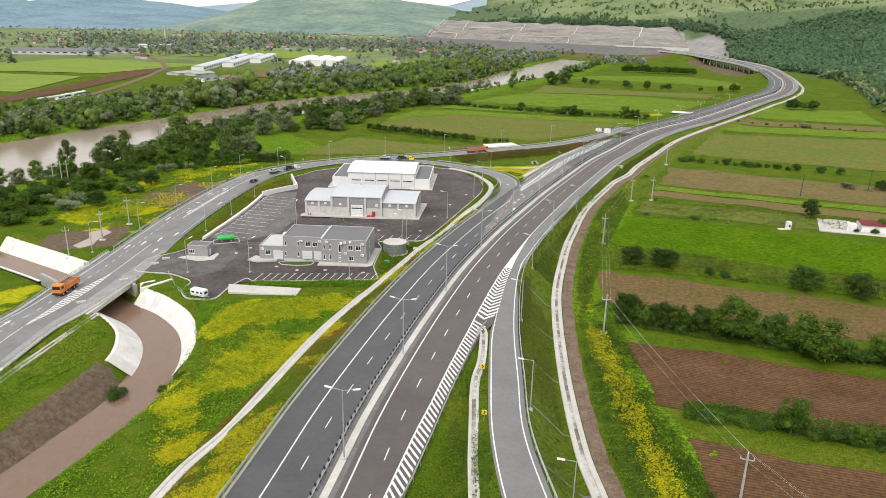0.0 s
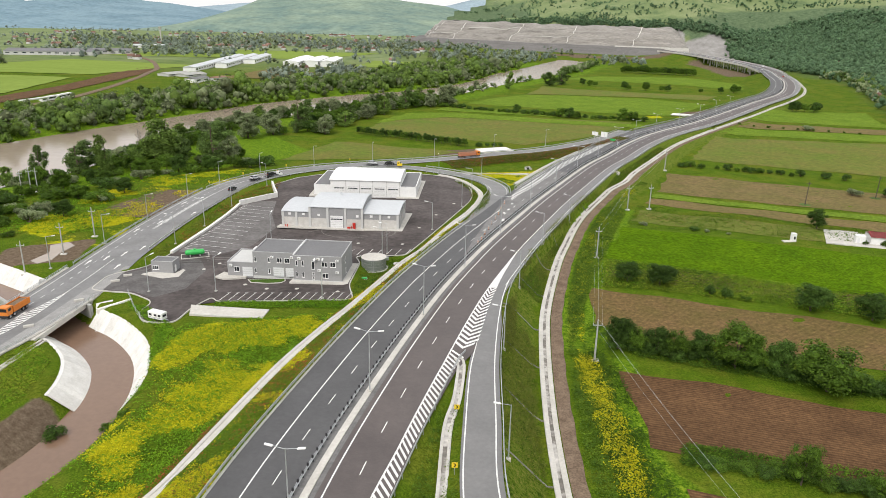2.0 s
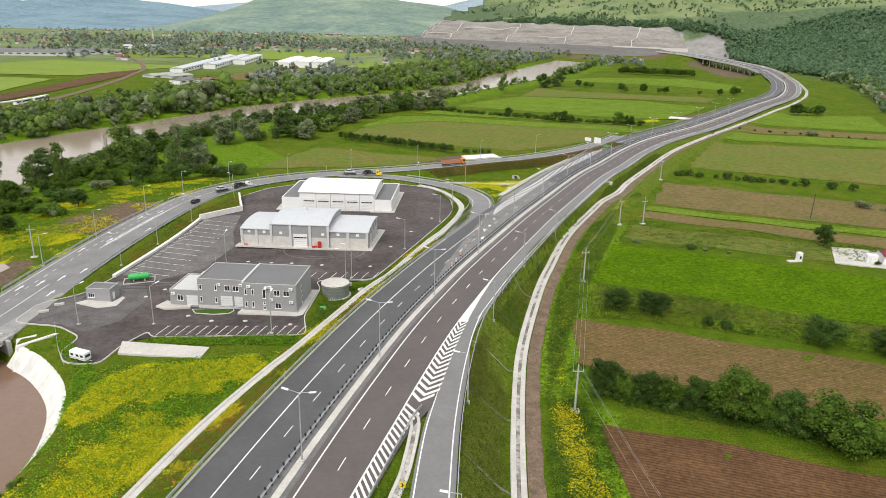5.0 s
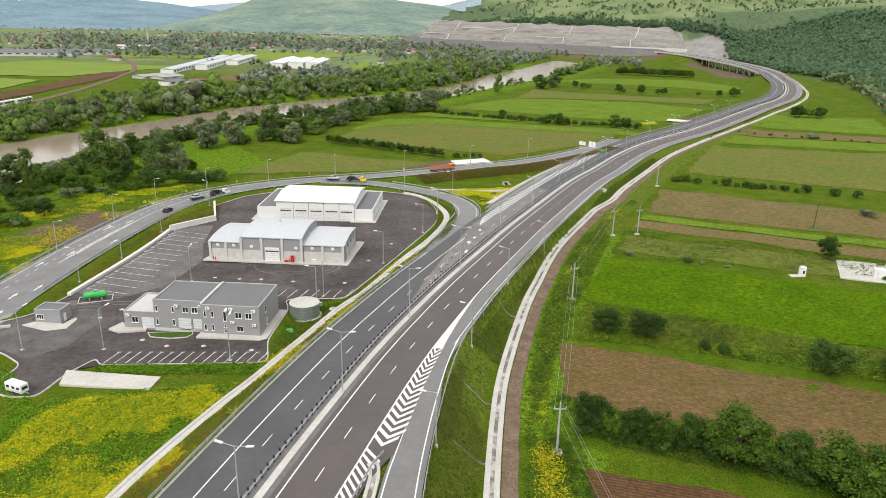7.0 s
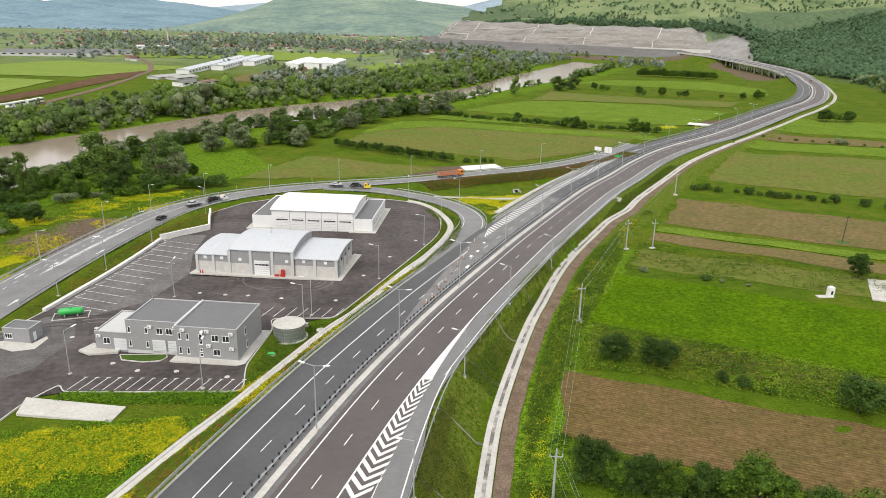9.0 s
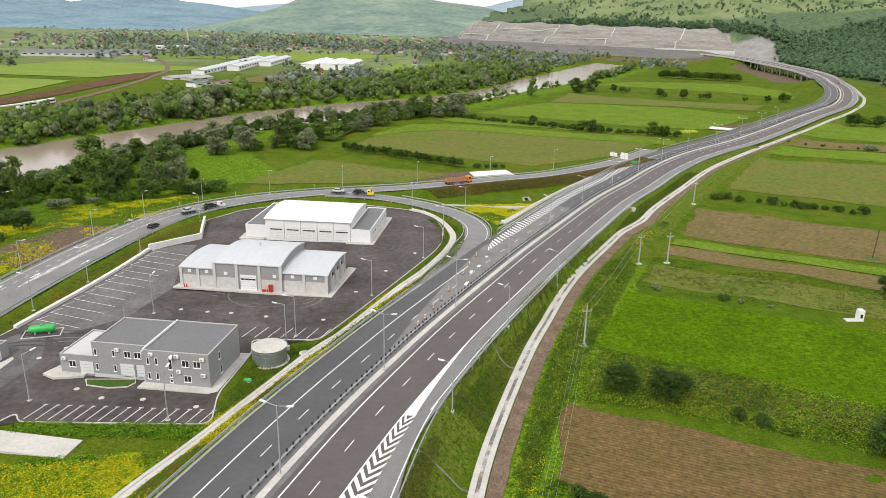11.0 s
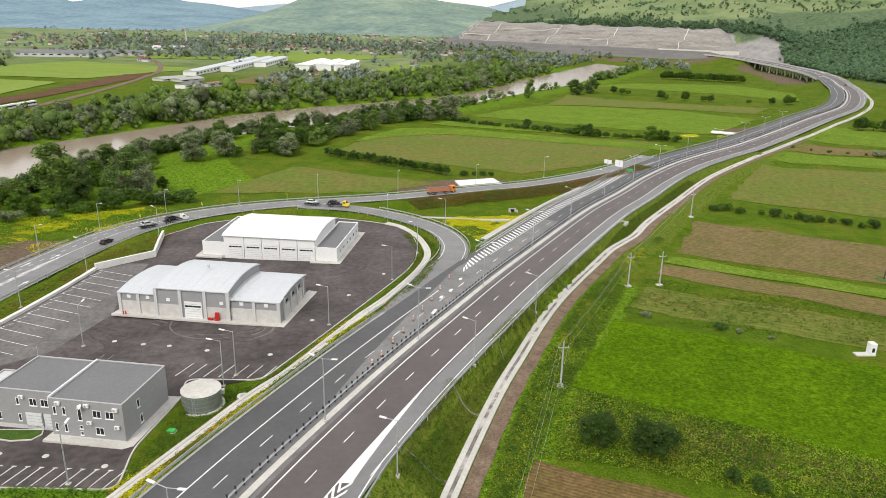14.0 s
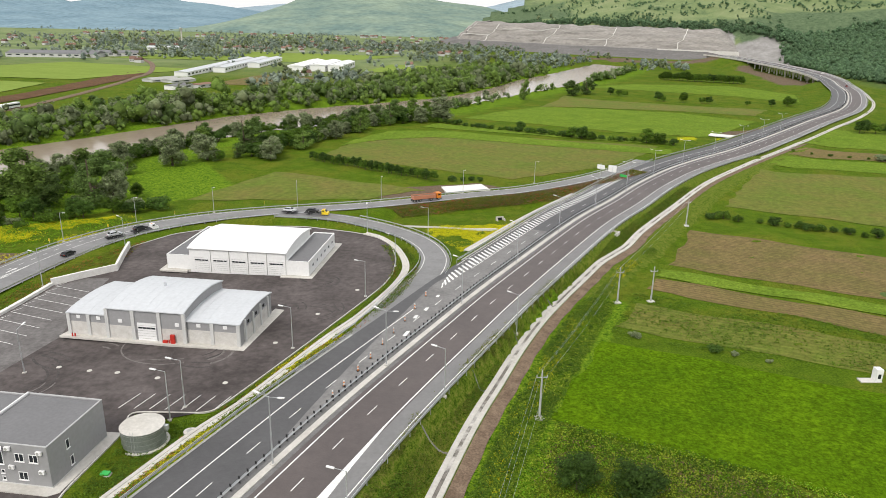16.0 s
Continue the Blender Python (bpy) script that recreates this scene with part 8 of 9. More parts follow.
for k, (poly, n, mt, h, sz) in enumerate((
    ([(-84, 215), (-82, 250), (-80, 285), (-72, 312), (-66, 318), (-64, 300), (-74, 280), (-77, 240), (-79, 215)], 1500, WEED_DRY, 0.4, 0.16),
    ([(-84, 215), (-82, 250), (-80, 285), (-72, 312), (-66, 318), (-64, 300), (-74, 280), (-77, 240), (-79, 215)], 500, POPPY, 0.4, 0.15),
    (verge, 4200, BLOOM, 0.4, 0.14),
    (verge, 1300, POPPY, 0.4, 0.14),
    (slope_right, 7000, WEED, 0.3, 0.16),
    (slope_right, 4000, WEED_DRY, 0.3, 0.16),
    (verge, 3600, WEED, 0.35, 0.14),
    (beside, 3000, WEED, 0.5, 0.16),
    (beside, 1200, BLOOM, 0.5, 0.14),
    ([(46, 201), (70, 197), (120, 180), (128, 196), (76, 217), (56, 224)], 2600, MEADOW, 0.7, 0.18),
    ([(46, 201), (70, 197), (120, 180), (128, 196), (76, 217), (56, 224)], 3800, WEED_PALE, 0.7, 0.18),
    (inner_verge, 3600, WEED, 0.5, 0.18),
    (inner_verge, 2600, WEED_DRY, 0.5, 0.17),
    (inner_verge, 500, POPPY, 0.5, 0.15),
    (ramp_bank, 4200, WEED_DRY, 0.6, 0.24),
    (ramp_bank, 2600, STALK, 0.6, 0.22),
    (ramp_bank, 1500, POPPY, 0.6, 0.22),
    ([(-57, 150), (-57, 165), (-66, 176), (-76, 183), (-71, 176.5), (-61, 165)], 1300, MEADOW, 0.5, 0.18),
    ([(-52, 178), (-22, 178.6), (-18.5, 179), (-18.5, 182), (-52, 181)], 1500, MEADOW, 0.5, 0.18),
    ([(-52, 178), (-22, 178.6), (-18.5, 179), (-18.5, 182), (-52, 181)], 500, WEED_DEEP, 0.5, 0.18),
    ([(-87, 160), (-78, 150), (-75, 136), (-84, 118), (-90, 130)], 2400, WEED_PALE, 0.4, 0.17),
    ([(-87, 160), (-78, 150), (-75, 136), (-84, 118), (-90, 130)], 1600, MEADOW, 0.4, 0.17),
    ([(46, 201), (70, 197), (120, 180), (170, 162), (176, 176), (128, 196), (76, 217), (56, 224)], 3000, WEED_DEEP, 1.0, 0.20),
    ([(50, 206), (74, 202), (124, 185), (128, 194), (76, 214), (56, 220)], 2200, STALK, 0.5, 0.16),
    ([(31, 150), (46, 200), (54, 224), (76, 284), (62, 284), (44, 224), (34, 165)], 1400, WEED_DEEP, 0.8, 0.18),
    ([(31, 150), (46, 200), (54, 224), (76, 284), (62, 284), (44, 224), (34, 165)], 2200, WEED_PALE, 0.6, 0.18),
    ([(48, 158), (100, 139), (130, 128), (132, 134), (100, 147), (48, 166)], 2400, WEED_DEEP, 0.8, 0.2),
    ([(46, 118), (90, 108), (120, 98), (122, 104), (92, 114), (48, 124)], 2600, WEED_DEEP, 0.9, 0.22),
    ([(33, 86), (34, 120), (36, 156), (40, 176), (47, 172), (43, 156), (42, 120), (44, 86)], 2400, WEED_DEEP, 0.9, 0.2),
    ([(31, 150), (46, 200), (54, 224), (76, 284), (62, 284), (44, 224), (34, 165)], 3600, WEED, 0.8, 0.22),
    ([(34, 88), (37, 120), (41, 156), (44, 172), (34, 160), (30, 130), (29, 88)], 3000, WEED, 0.7, 0.2),
    ([(32, 84), (33, 130), (34, 160), (39, 160), (40.5, 118), (41, 84)], 4200, BLOOM, 0.8, 0.16),
    ([(-60, 128), (-52, 168), (-38, 170), (-20, 176), (-30, 140), (-42, 96), (-58, 100)], 5600, BLOOM, 0.5, 0.15),
    ([(-60, 105), (-56, 168), (-38, 172), (-20, 176), (-30, 140), (-46, 84), (-62, 92)], 6500, MEADOW, 0.45, 0.18),
    ([(-136, 240), (-106, 232), (-101, 270), (-96, 302), (-82, 338), (-88, 352), (-126, 326), (-136, 285)], 6500, BLOOM, 0.5, 0.16),
    ([(-170, 232), (-112, 240), (-108, 300), (-82, 345), (-110, 345), (-150, 330)], 7000, MEADOW, 0.6, 0.22),
    ([(24, 330), (37, 320), (52, 346), (44, 356), (22, 350)], 1800, BLOOM, 0.5, 0.17),
    ([(-44, 90), (-32, 136), (-18, 176), (-5, 214), (10, 252), (2, 236), (-12, 198), (-24, 170), (-38, 128), (-50, 88)], 2600, BLOOM, 0.5, 0.15),
    ([(-40, 84), (-29, 134), (-15, 178), (0, 222), (13, 258), (8, 250), (-9, 208), (-22, 168), (-33, 130), (-44, 86)], 1500, POPPY, 0.5, 0.15),
    ([(48, 158), (100, 139), (130, 128), (132, 134), (100, 147), (48, 166)], 2200, WEED, 0.6, 0.2),
    ([(46, 118), (90, 108), (120, 98), (122, 104), (92, 114), (48, 124)], 2200, WEED, 0.7, 0.22),
        ([(20, 170), (34, 222), (52, 262), (70, 300), (64, 300), (46, 256), (30, 214), (24, 186), (20, 150), (16, 150)], 5000, WEED_DRY, 0.4, 0.16),
    ([(14.8, 90), (16, 140), (19, 165), (22, 172), (26, 160), (23, 130), (22, 92)], 3600, WEED_DRY, 0.4, 0.15),
    ([(1, 100), (7, 136), (8.6, 138), (7.6, 100), (8, 84), (-2, 84)], 1800, WEED, 0.35, 0.14),
    ([(-18.8, 190), (-17, 186), (-11, 204), (-7.4, 215.6), (-20, 215), (-18, 205)], 1500, WEED, 0.3, 0.15),
    ([(70, 262), (82, 292), (120, 280), (160, 262), (150, 246), (100, 256)], 3000, WEED, 0.4, 0.2),
)):
    growth("bloom" if mt in (BLOOM, POPPY) else "weeds", poly, n, mt, "yellow wild flowers in the meadow" if mt is BLOOM else ("reddish wild flowers on the verge" if mt is POPPY else "rough green weeds on uncut ground"), h, sz, 20 + k)

# ---- viaduct ----
vd = cut(MEDIAN, 980, 1440)
viaduct = thing("viaduct", Matrix.Identity(4), "long pale concrete motorway viaduct on rows of columns", "bridge", kind="structure")
swept("deck", vd, [(13.2, 0.9), (12.9, 0.9), (12.9, -0.1), (-16.8, -0.1), (-16.8, 0.9), (-17.1, 0.9), (-17.1, -1.6), (-12, -2.4), (9, -2.4), (13.2, -1.6)], CONCRETE, viaduct)
pier = bpy.data.meshes.new("column")
bm = tube((0, 0, -16), (0, 0, 0), 1.0, n=10)
bm.to_mesh(pier)
bm.free()
pier.materials.append(CONCRETE)
for i in range(4, len(vd), 10):
    for o in (9, 2, -6, -13):
        p = shifted(vd, o)[i]
        ob = new("column", pier)
        ob.location = (p[0], p[1], p[2] - 2.3)
        ob.parent = viaduct
    a, b = shifted(vd, 10.5)[i], shifted(vd, -14.5)[i]
    cross = np.array([a, b])
    swept("cross_beam", np.array([a + (b - a) * t for t in (0, 0.33, 0.66, 1)]), [(0.9, -2.3), (-0.9, -2.3), (-0.9, -3.6), (0.9, -3.6)], CONCRETE_GREY, viaduct)
PIPE = material("white_pipe", (0.75, 0.75, 0.74), 0.5, vary=0.05, scale=2)

# ---- vehicles ----
CAR_GLASS = material("car_glass", (0.02, 0.022, 0.025), 0.08, vary=0.05, scale=1)
CHROME = material("wheel_metal", (0.5, 0.5, 0.52), 0.35, 0.8, vary=0.05, scale=1)


def wheel(parent, x, y, r, w=0.24):
    t = part("wheel", tube((x, y - w / 2, r), (x, y + w / 2, r), r, n=16), TYRE, parent)
    part("rim", tube((x, y - w / 2 - 0.01, r), (x, y + w / 2 + 0.01, r), r * 0.6, n=12), CHROME, t)


def shell(profile, half, taper=0.86, top_from=0.95):
    """A car body: a side profile drawn across, drawn in towards the roof."""
    bm = bmesh.new()
    sides = []
    for s in (-1, 1):
        sides.append([bm.verts.new((x, s * half * (1 if z < top_from else taper), z)) for x, z in profile])
    n = len(profile)
    bm.faces.new(sides[0])
    bm.faces.new(sides[1][::-1])
    for k in range(n):
        bm.faces.new((sides[0][k], sides[1][k], sides[1][(k + 1) % n], sides[0][(k + 1) % n]))
    bmesh.ops.recalc_face_normals(bm, faces=bm.faces)
    bmesh.ops.bevel(bm, geom=bm.edges[:], offset=0.05, segments=1, affect="EDGES")
    return bm


def car(m, mat, label, name="car", parent=None, van=False):
    c = thing(name, m, label, "car")
    prof = [(-2.2, 0.3), (-2.25, 0.85), (-1.9, 0.98), (-1.3, 1.45), (0.4, 1.5), (1.2, 1.0), (2.15, 0.85), (2.25, 0.35)] if not van else [(-2.4, 0.35), (-2.45, 1.1), (-2.35, 1.9), (0.6, 1.95), (1.5, 1.15), (2.3, 0.95), (2.4, 0.35)]
    part("body", shell(prof, 0.9), mat, c)
    zt = 1.44 if not van else 1.8
    part("windscreen", shell([(0.42, 1.42), (1.16, 1.02), (1.2, 1.05), (0.46, 1.47)] if not van else [(0.64, 1.88), (1.44, 1.2), (1.5, 1.22), (0.7, 1.92)], 0.78, 1.0), CAR_GLASS, c)
    part("side_windows", box(-1.4, 0.5, -0.86, 0.86, 1.04, zt - 0.08, 0.03), CAR_GLASS, c)
    part("rear_window", shell([(-1.86, 1.0), (-1.32, 1.42), (-1.36, 1.45), (-1.92, 1.02)], 0.74, 1.0), CAR_GLASS, c)
    for y in (-0.62, 0.62):
        part("headlight", box(2.18, 2.27, y - 0.18, y + 0.18, 0.6, 0.78, 0.02), FRAME, c)
        part("tail_light", box(-2.28, -2.2, y - 0.16, y + 0.16, 0.65, 0.85, 0.02), RED, c)
    for x in (-1.35, 1.4):
        for y in (-0.82, 0.82):
            wheel(c, x, y, 0.33)
    return c


def heading(line, off, y, back=False):
    p, d = at_y(line, off, y), road_dir(line, y)
    return p, math.degrees(math.atan2(d[1], d[0])) + (180 if back else 0)


def on_road(line, off, y, back=False, lift=0.02):
    p, a = heading(line, off, y, back)
    return pose(p[0], p[1], p[2] + lift, 0, 0, a)


def tipper(m, cab_mat, body_mat, label, long=False):
    t = thing("tipper_truck", m, label, "truck")
    n = 5.6 if not long else 9.0
    part("chassis", box(-n, 2.6, -0.5, 0.5, 0.7, 1.05), STEEL_DARK, t)
    part("cab", box(0.9, 2.9, -1.2, 1.2, 0.9, 3.0, 0.12), cab_mat, t)
    part("windscreen", box(2.86, 2.95, -1.05, 1.05, 1.9, 2.7, 0.03), CAR_GLASS, t)
    for y in (-1.18, 1.18):
        part("side_window", box(1.5, 2.5, y - 0.04, y + 0.04, 1.95, 2.65, 0.02), CAR_GLASS, t)
    part("bumper", box(2.8, 3.05, -1.2, 1.2, 0.5, 0.95, 0.05), STEEL_DARK, t)
    bm = bmesh.new()
    for a in ((-n, 0.6, -1.25, 1.25, 1.1, 1.2), (-n, 0.6, -1.25, -1.15, 1.2, 2.6), (-n, 0.6, 1.15, 1.25, 1.2, 2.6), (0.5, 0.6, -1.15, 1.15, 1.2, 2.8), (-n, -n + 0.1, -1.15, 1.15, 1.2, 2.4)):
        add_box(bm, *a)
    part("tipping_body", bm, body_mat, t)
    part("load", box(-n + 0.15, 0.45, -1.1, 1.1, 1.25, 2.3, 0.1), DIRT, t, "brown soil load")
    for k in range(5):
        x = -n + 0.5 + k * (n - 0.2) / 4.4
        for y in (-1.27, 1.27):
            part("rib", box(x - 0.06, x + 0.06, y - 0.04, y + 0.04, 1.15, 2.6), body_mat, t)
    for x in ((1.9, -2.9, -4.2, 0.4) if not long else (1.9, -1.4, -6.0, -7.3, -8.5)):
        for y in (-0.98, 0.98):
            wheel(t, x, y, 0.52, 0.32)
    return t


def tow_truck(m, mat, label, deck_mat):
    t = thing("recovery_truck", m, label, "truck")
    part("deck", box(-5.6, 0.9, -1.1, 1.1, 0.75, 0.9, 0.03), deck_mat, t)
    part("cab", shell([(0.9, 0.4), (0.9, 2.15), (2.0, 2.2), (2.7, 1.35), (3.3, 1.15), (3.35, 0.4)], 1.0, 0.9, 1.6), mat, t)
    part("windscreen", shell([(2.06, 2.1), (2.64, 1.4), (2.72, 1.42), (2.14, 2.14)], 0.82, 1.0), CAR_GLASS, t)
    part("side_windows", box(1.2, 2.1, -0.95, 0.95, 1.4, 1.95, 0.03), CAR_GLASS, t)
    part("beacon", box(1.2, 1.4, -0.5, 0.5, 2.18, 2.32, 0.03), ORANGE, t)
    for x in (-4.2, -3.3, 2.5):
        for y in (-0.85, 0.85):
            wheel(t, x, y, 0.36)
    return t


car(on_road(LRAMP, -3.6, 300), BLACK, "black hatchback driving along the slip road")
tow_truck(on_road(LRAMP, -3.4, 327), WALL_WHITE, "white recovery truck with a car on its deck", STEEL_DARK)
base = on_road(LRAMP, -3.4, 327)
car(base @ pose(-2.6, 0, 0.9), BLACK, "black car loaded on a recovery truck")
trl = thing("car_trailer", base @ pose(-11.2, 0, 0), "low steel car trailer behind the recovery truck", "trailer")
part("deck", box(-2.9, 3.0, -1.1, 1.1, 0.5, 0.65, 0.03), STEEL_DARK, trl)
part("drawbar", box(3.0, 5.4, -0.1, 0.1, 0.5, 0.62), STEEL, trl)
for x in (-0.8, 0.4):
    for y in (-1.0, 1.0):
        wheel(trl, x, y, 0.33)
car(base @ pose(-11.2, 0, 0.66), SILVER, "silver car loaded on a trailer")
lp = on_road(LOOP, 1.2, 349.2)
p0, a0 = np.array([-19.0, 352.2, 1.15]), -4
lp = pose(p0[0], p0[1], p0[2], 0, 0, a0)
tow_truck(lp, YELLOW, "yellow recovery van with a flat deck", STEEL_DARK)
car(lp @ pose(-2.6, 0, 0.9), BLACK, "dark car loaded on the yellow recovery van")
trl2 = thing("car_trailer", lp @ pose(-11.2, 0, 0), "low steel car trailer behind the yellow van", "trailer")
part("deck", box(-2.9, 3.0, -1.1, 1.1, 0.5, 0.65, 0.03), STEEL_DARK, trl2)
part("drawbar", box(3.0, 5.4, -0.1, 0.1, 0.5, 0.62), STEEL, trl2)
for x in (-0.8, 0.4):
    for y in (-1.0, 1.0):
        wheel(trl2, x, y, 0.33)
car(lp @ pose(-11.2, 0, 0.66), SILVER, "silver car loaded on a trailer")
tipper(on_road(LRAMP, -1.6, 380), ORANGE, material("faded_orange", (0.48, 0.20, 0.12), 0.6, vary=0.1, scale=1), "orange articulated tipper truck on the slip road", long=True)
tipper(on_road(LRAMP, 3.9, 172, back=True), ORANGE, ORANGE, "orange four-axle tipper truck crossing the canal bridge")
for off, y, mt, lab, van in ((-8, 905, RED, "red car far along the motorway", False), (4, 1010, WALL_WHITE, "white van far along the motorway", True), (3, 960, SILVER, "silver car far along the motorway", False), (-9, 1060, WALL_WHITE, "white van on the viaduct approach", True)):
    car(on_road(MEDIAN, off, y, back=off > 0), mt, lab, van=van)


# ---- cones, boards, signs ----
for bx, by, ba in ((-82.3, 199.5, 20), (-83.8, 195.0, 25), (-86.9, 181.3, 35), (-90.8, 165.5, 30)):
    cb = thing("concrete_block", pose(bx, by, float(np.interp(by, LRAMP[:, 1], LRAMP[:, 2])) + 0.02, 0, 0, ba), "pale loose concrete block lying on the bridge road", "block", "loose concrete blocks")
    part("block", box(-1.1, 1.1, -0.35, 0.35, 0.0, 0.55, 0.05), CONCRETE, cb)
    for lx in (-0.6, 0.6):
        part("lifting_eye", tube((lx, 0, 0.5), (lx, 0, 0.62), 0.05, n=8), STEEL, cb)


def cone(x, y, z):
    c = thing("traffic_cone", pose(x, y, z), "orange and white traffic beacon on the carriageway", "traffic cone", "beacons closing the lane")
    part("foot", box(-0.3, 0.3, -0.3, 0.3, 0, 0.1, 0.02), BLACK, c)
    for k in range(4):
        part("band", box(-0.14 + 0.008 * k, 0.14 - 0.008 * k, -0.06, 0.06, 0.1 + k * 0.3, 0.4 + k * 0.3), ORANGE if k % 2 == 0 else FRAME, c)
    return c


for k, (x, y) in enumerate(((15.2, 219), (16.4, 223), (17.8, 229.4), (19.3, 235), (20.7, 241.7), (22.2, 247.8), (23.8, 254.5), (25.2, 262), (27, 270.5))):
    z = float(road_z(y)) + 0.02
    if k == 0:
        first_cone = cone(x, y, z)
    else:
        copy_thing(first_cone, pose(x, y, z, 0, 0, 20 * k))
for x, y in ((25.2, 256), (24.3, 247), (27.2, 261), (29.2, 269.5)):
    z = float(road_z(y)) + 0.03
    sheet("old_arrow", [(x - 0.5, y - 2.2, z), (x + 0.5, y - 1.8, z), (x + 1.3, y + 2.2, z), (x + 0.5, y + 2.0, z)], [(0, 1, 2, 3)], PAINT, carriage_left)


def bend_sign(x, y, a):
    s = thing("bend_sign", pose(x, y, at_ground(x, y), 0, 0, a), "yellow bend sign with a black chevron on a post", "sign", "bend signs")
    part("post", tube((0, 0, -0.2), (0, 0, 2.2), 0.05), STEEL, s)
    pl = part("plate", box(-0.45, 0.45, -0.06, -0.03, 1.3, 2.2, 0.02), YELLOW, s)
    bm = bmesh.new()
    for sg in (1, -1):
        vs = [bm.verts.new(p) for p in ((-0.2, -0.075, 1.75 + 0.3 * sg), (0.02, -0.075, 1.75 + 0.3 * sg), (0.25, -0.075, 1.75), (0.03, -0.075, 1.75))]
        bm.faces.new(vs)
    part("chevron", bm, BLACK, pl)
    return s


for x, y, a in ((7.7, 120.5, 0), (7.2, 104, 0), (-104, 272, -10), (-101, 292, -15), (-95.5, 312, -20), (-86, 330, -30), (-70, 346, -45), (-42, 361, -60)):
    bend_sign(x, y, a)


def gantry():
    x, y = 93.5, 424.5
    g = thing("sign_gantry", pose(x, y, at_ground(x, y), 0, 0, -38), "two white direction boards seen from behind on posts", "sign")
    for dx in (-3.4, 2.6):
        part("post", tube((dx, 0, -0.3), (dx, 0, 6.4), 0.14), STEEL, g)
    part("board", box(-5.2, -1.4, -0.1, 0.05, 3.9, 5.8, 0.03), FRAME, g)
    part("board", box(0.4, 4.4, -0.1, 0.05, 3.4, 6.4, 0.03), FRAME, g)


gantry()
g2 = thing("direction_sign", pose(100, 421, 3.0, 0, 0, -35), "small green motorway sign beside the lane", "sign")
part("plate", box(-1.6, 1.6, -0.05, 0.05, 1.0, 2.1, 0.02), GREEN_TANK, g2)
part("post", tube((0, 0.1, -0.3), (0, 0.1, 1.1), 0.08), STEEL, g2)

# ---- field things ----
hut = thing("roadside_hut", pose(123.4, 247.2, at_ground(123.4, 247.2), 0, 0, 5), "small white shelter with an open front in a field", "hut")
part("slab", box(-3.2, 1.2, -0.9, 0.9, -0.2, 0.2, 0.03), CONCRETE, hut)
part("shell", box(-0.3, 1.1, -0.8, 0.8, 0.2, 2.9, 0.05), WALL_WHITE, hut)
# dark panel on the shell, in place of the shade inside the open front
part("opening", box(0.1, 0.7, -0.83, -0.79, 0.9, 1.9), GLASS, hut)
apron([(134.6, 246), (141.5, 262), (170, 256), (164, 236)], at_ground(145, 250) + 0.02, "cracked pale concrete yard among the fields", h=0.1)
hs = thing("farm_store", pose(149, 245.2, at_ground(149, 246), 0, 0, -14), "white store with a low red sheet roof", "building")
walls(hs, 0, 12, 0, 7, -0.3, 2.6, WALL_WHITE)
bm = bmesh.new()
vs = [bm.verts.new(p) for p in ((-0.4, -0.5, 2.6), (12.4, -0.5, 2.6), (12.4, 3.5, 3.7), (-0.4, 3.5, 3.7), (-0.4, 7.5, 2.6), (12.4, 7.5, 2.6))]
bm.faces.new((vs[0], vs[1], vs[2], vs[3]))
bm.faces.new((vs[3], vs[2], vs[5], vs[4]))
bmesh.ops.solidify(bm, geom=bm.faces[:], thickness=0.12)
part("roof", bm, material("red_sheet", (0.33, 0.07, 0.07), 0.6, vary=0.1, scale=3), hs, "dull red sheet roof")
part("door", box(4, 6, -0.05, 0.0, 0, 2.1), DOOR_PALE, hs)
cn = thing("site_cabin", pose(144.6, 246.4, at_ground(145, 247), 0, 0, -14), "white boxy site cabin on the concrete yard", "cabin")
part("body", box(0, 3, 0, 2.4, 0, 2.6, 0.06), WALL_WHITE, cn)
part("door", box(0.4, 1.2, -0.04, 0.0, 0.1, 2.0), DOOR_PALE, cn)
cul = thing("culvert", pose(83.4, 336.5, at_ground(83.4, 336.5) + 0.2, 0, 0, -28), "pale concrete culvert head in the grass bank", "culvert", kind="structure")
for a, b, c, d in ((-1.3, -1.0, -1.6, 1.4), (1.0, 1.3, -1.6, 1.4), (-1.0, 1.0, 1.1, 1.4)):
    part("wall", box(a, b, c, d, -0.8, 0.4, 0.05), CONCRETE, cul)
part("bed", box(-1.0, 1.0, -1.6, 1.1, -0.8, -0.25), CONCRETE_GREY, cul)
cul2 = thing("culvert", pose(45.8, 364, at_ground(45.8, 364) + 0.3, 0, 0, 20), "concrete culvert mouth below the slip road", "culvert", kind="structure")
part("headwall", box(-1.5, 1.5, 0, 0.3, -1.0, 1.1, 0.05), CONCRETE, cul2)
# solid black panel drawn for the shade in the culvert mouth
part("opening", box(-0.8, 0.8, -0.1, 0.05, -0.8, 0.7), BLACK, cul2)
for sx in (-1, 1):
    part("wing_wall", box(sx * 1.4 - 0.12, sx * 1.4 + 0.12, -2.0, 0, -1.0, 0.6, 0.05), CONCRETE, cul2)
apron([(21.2, 402), (24.1, 392), (42, 399.5), (38, 409.5)], max(at_ground(21, 402), at_ground(38, 409), at_ground(42, 399)) + 0.05, "white concrete slab beside the slip road", CONCRETE_WHITE, h=0.25)
apron([(182, 583), (206, 572), (210, 580), (186, 592)], at_ground(196, 582) + 0.1, "white concrete slab beside the motorway", CONCRETE_WHITE, h=0.25)
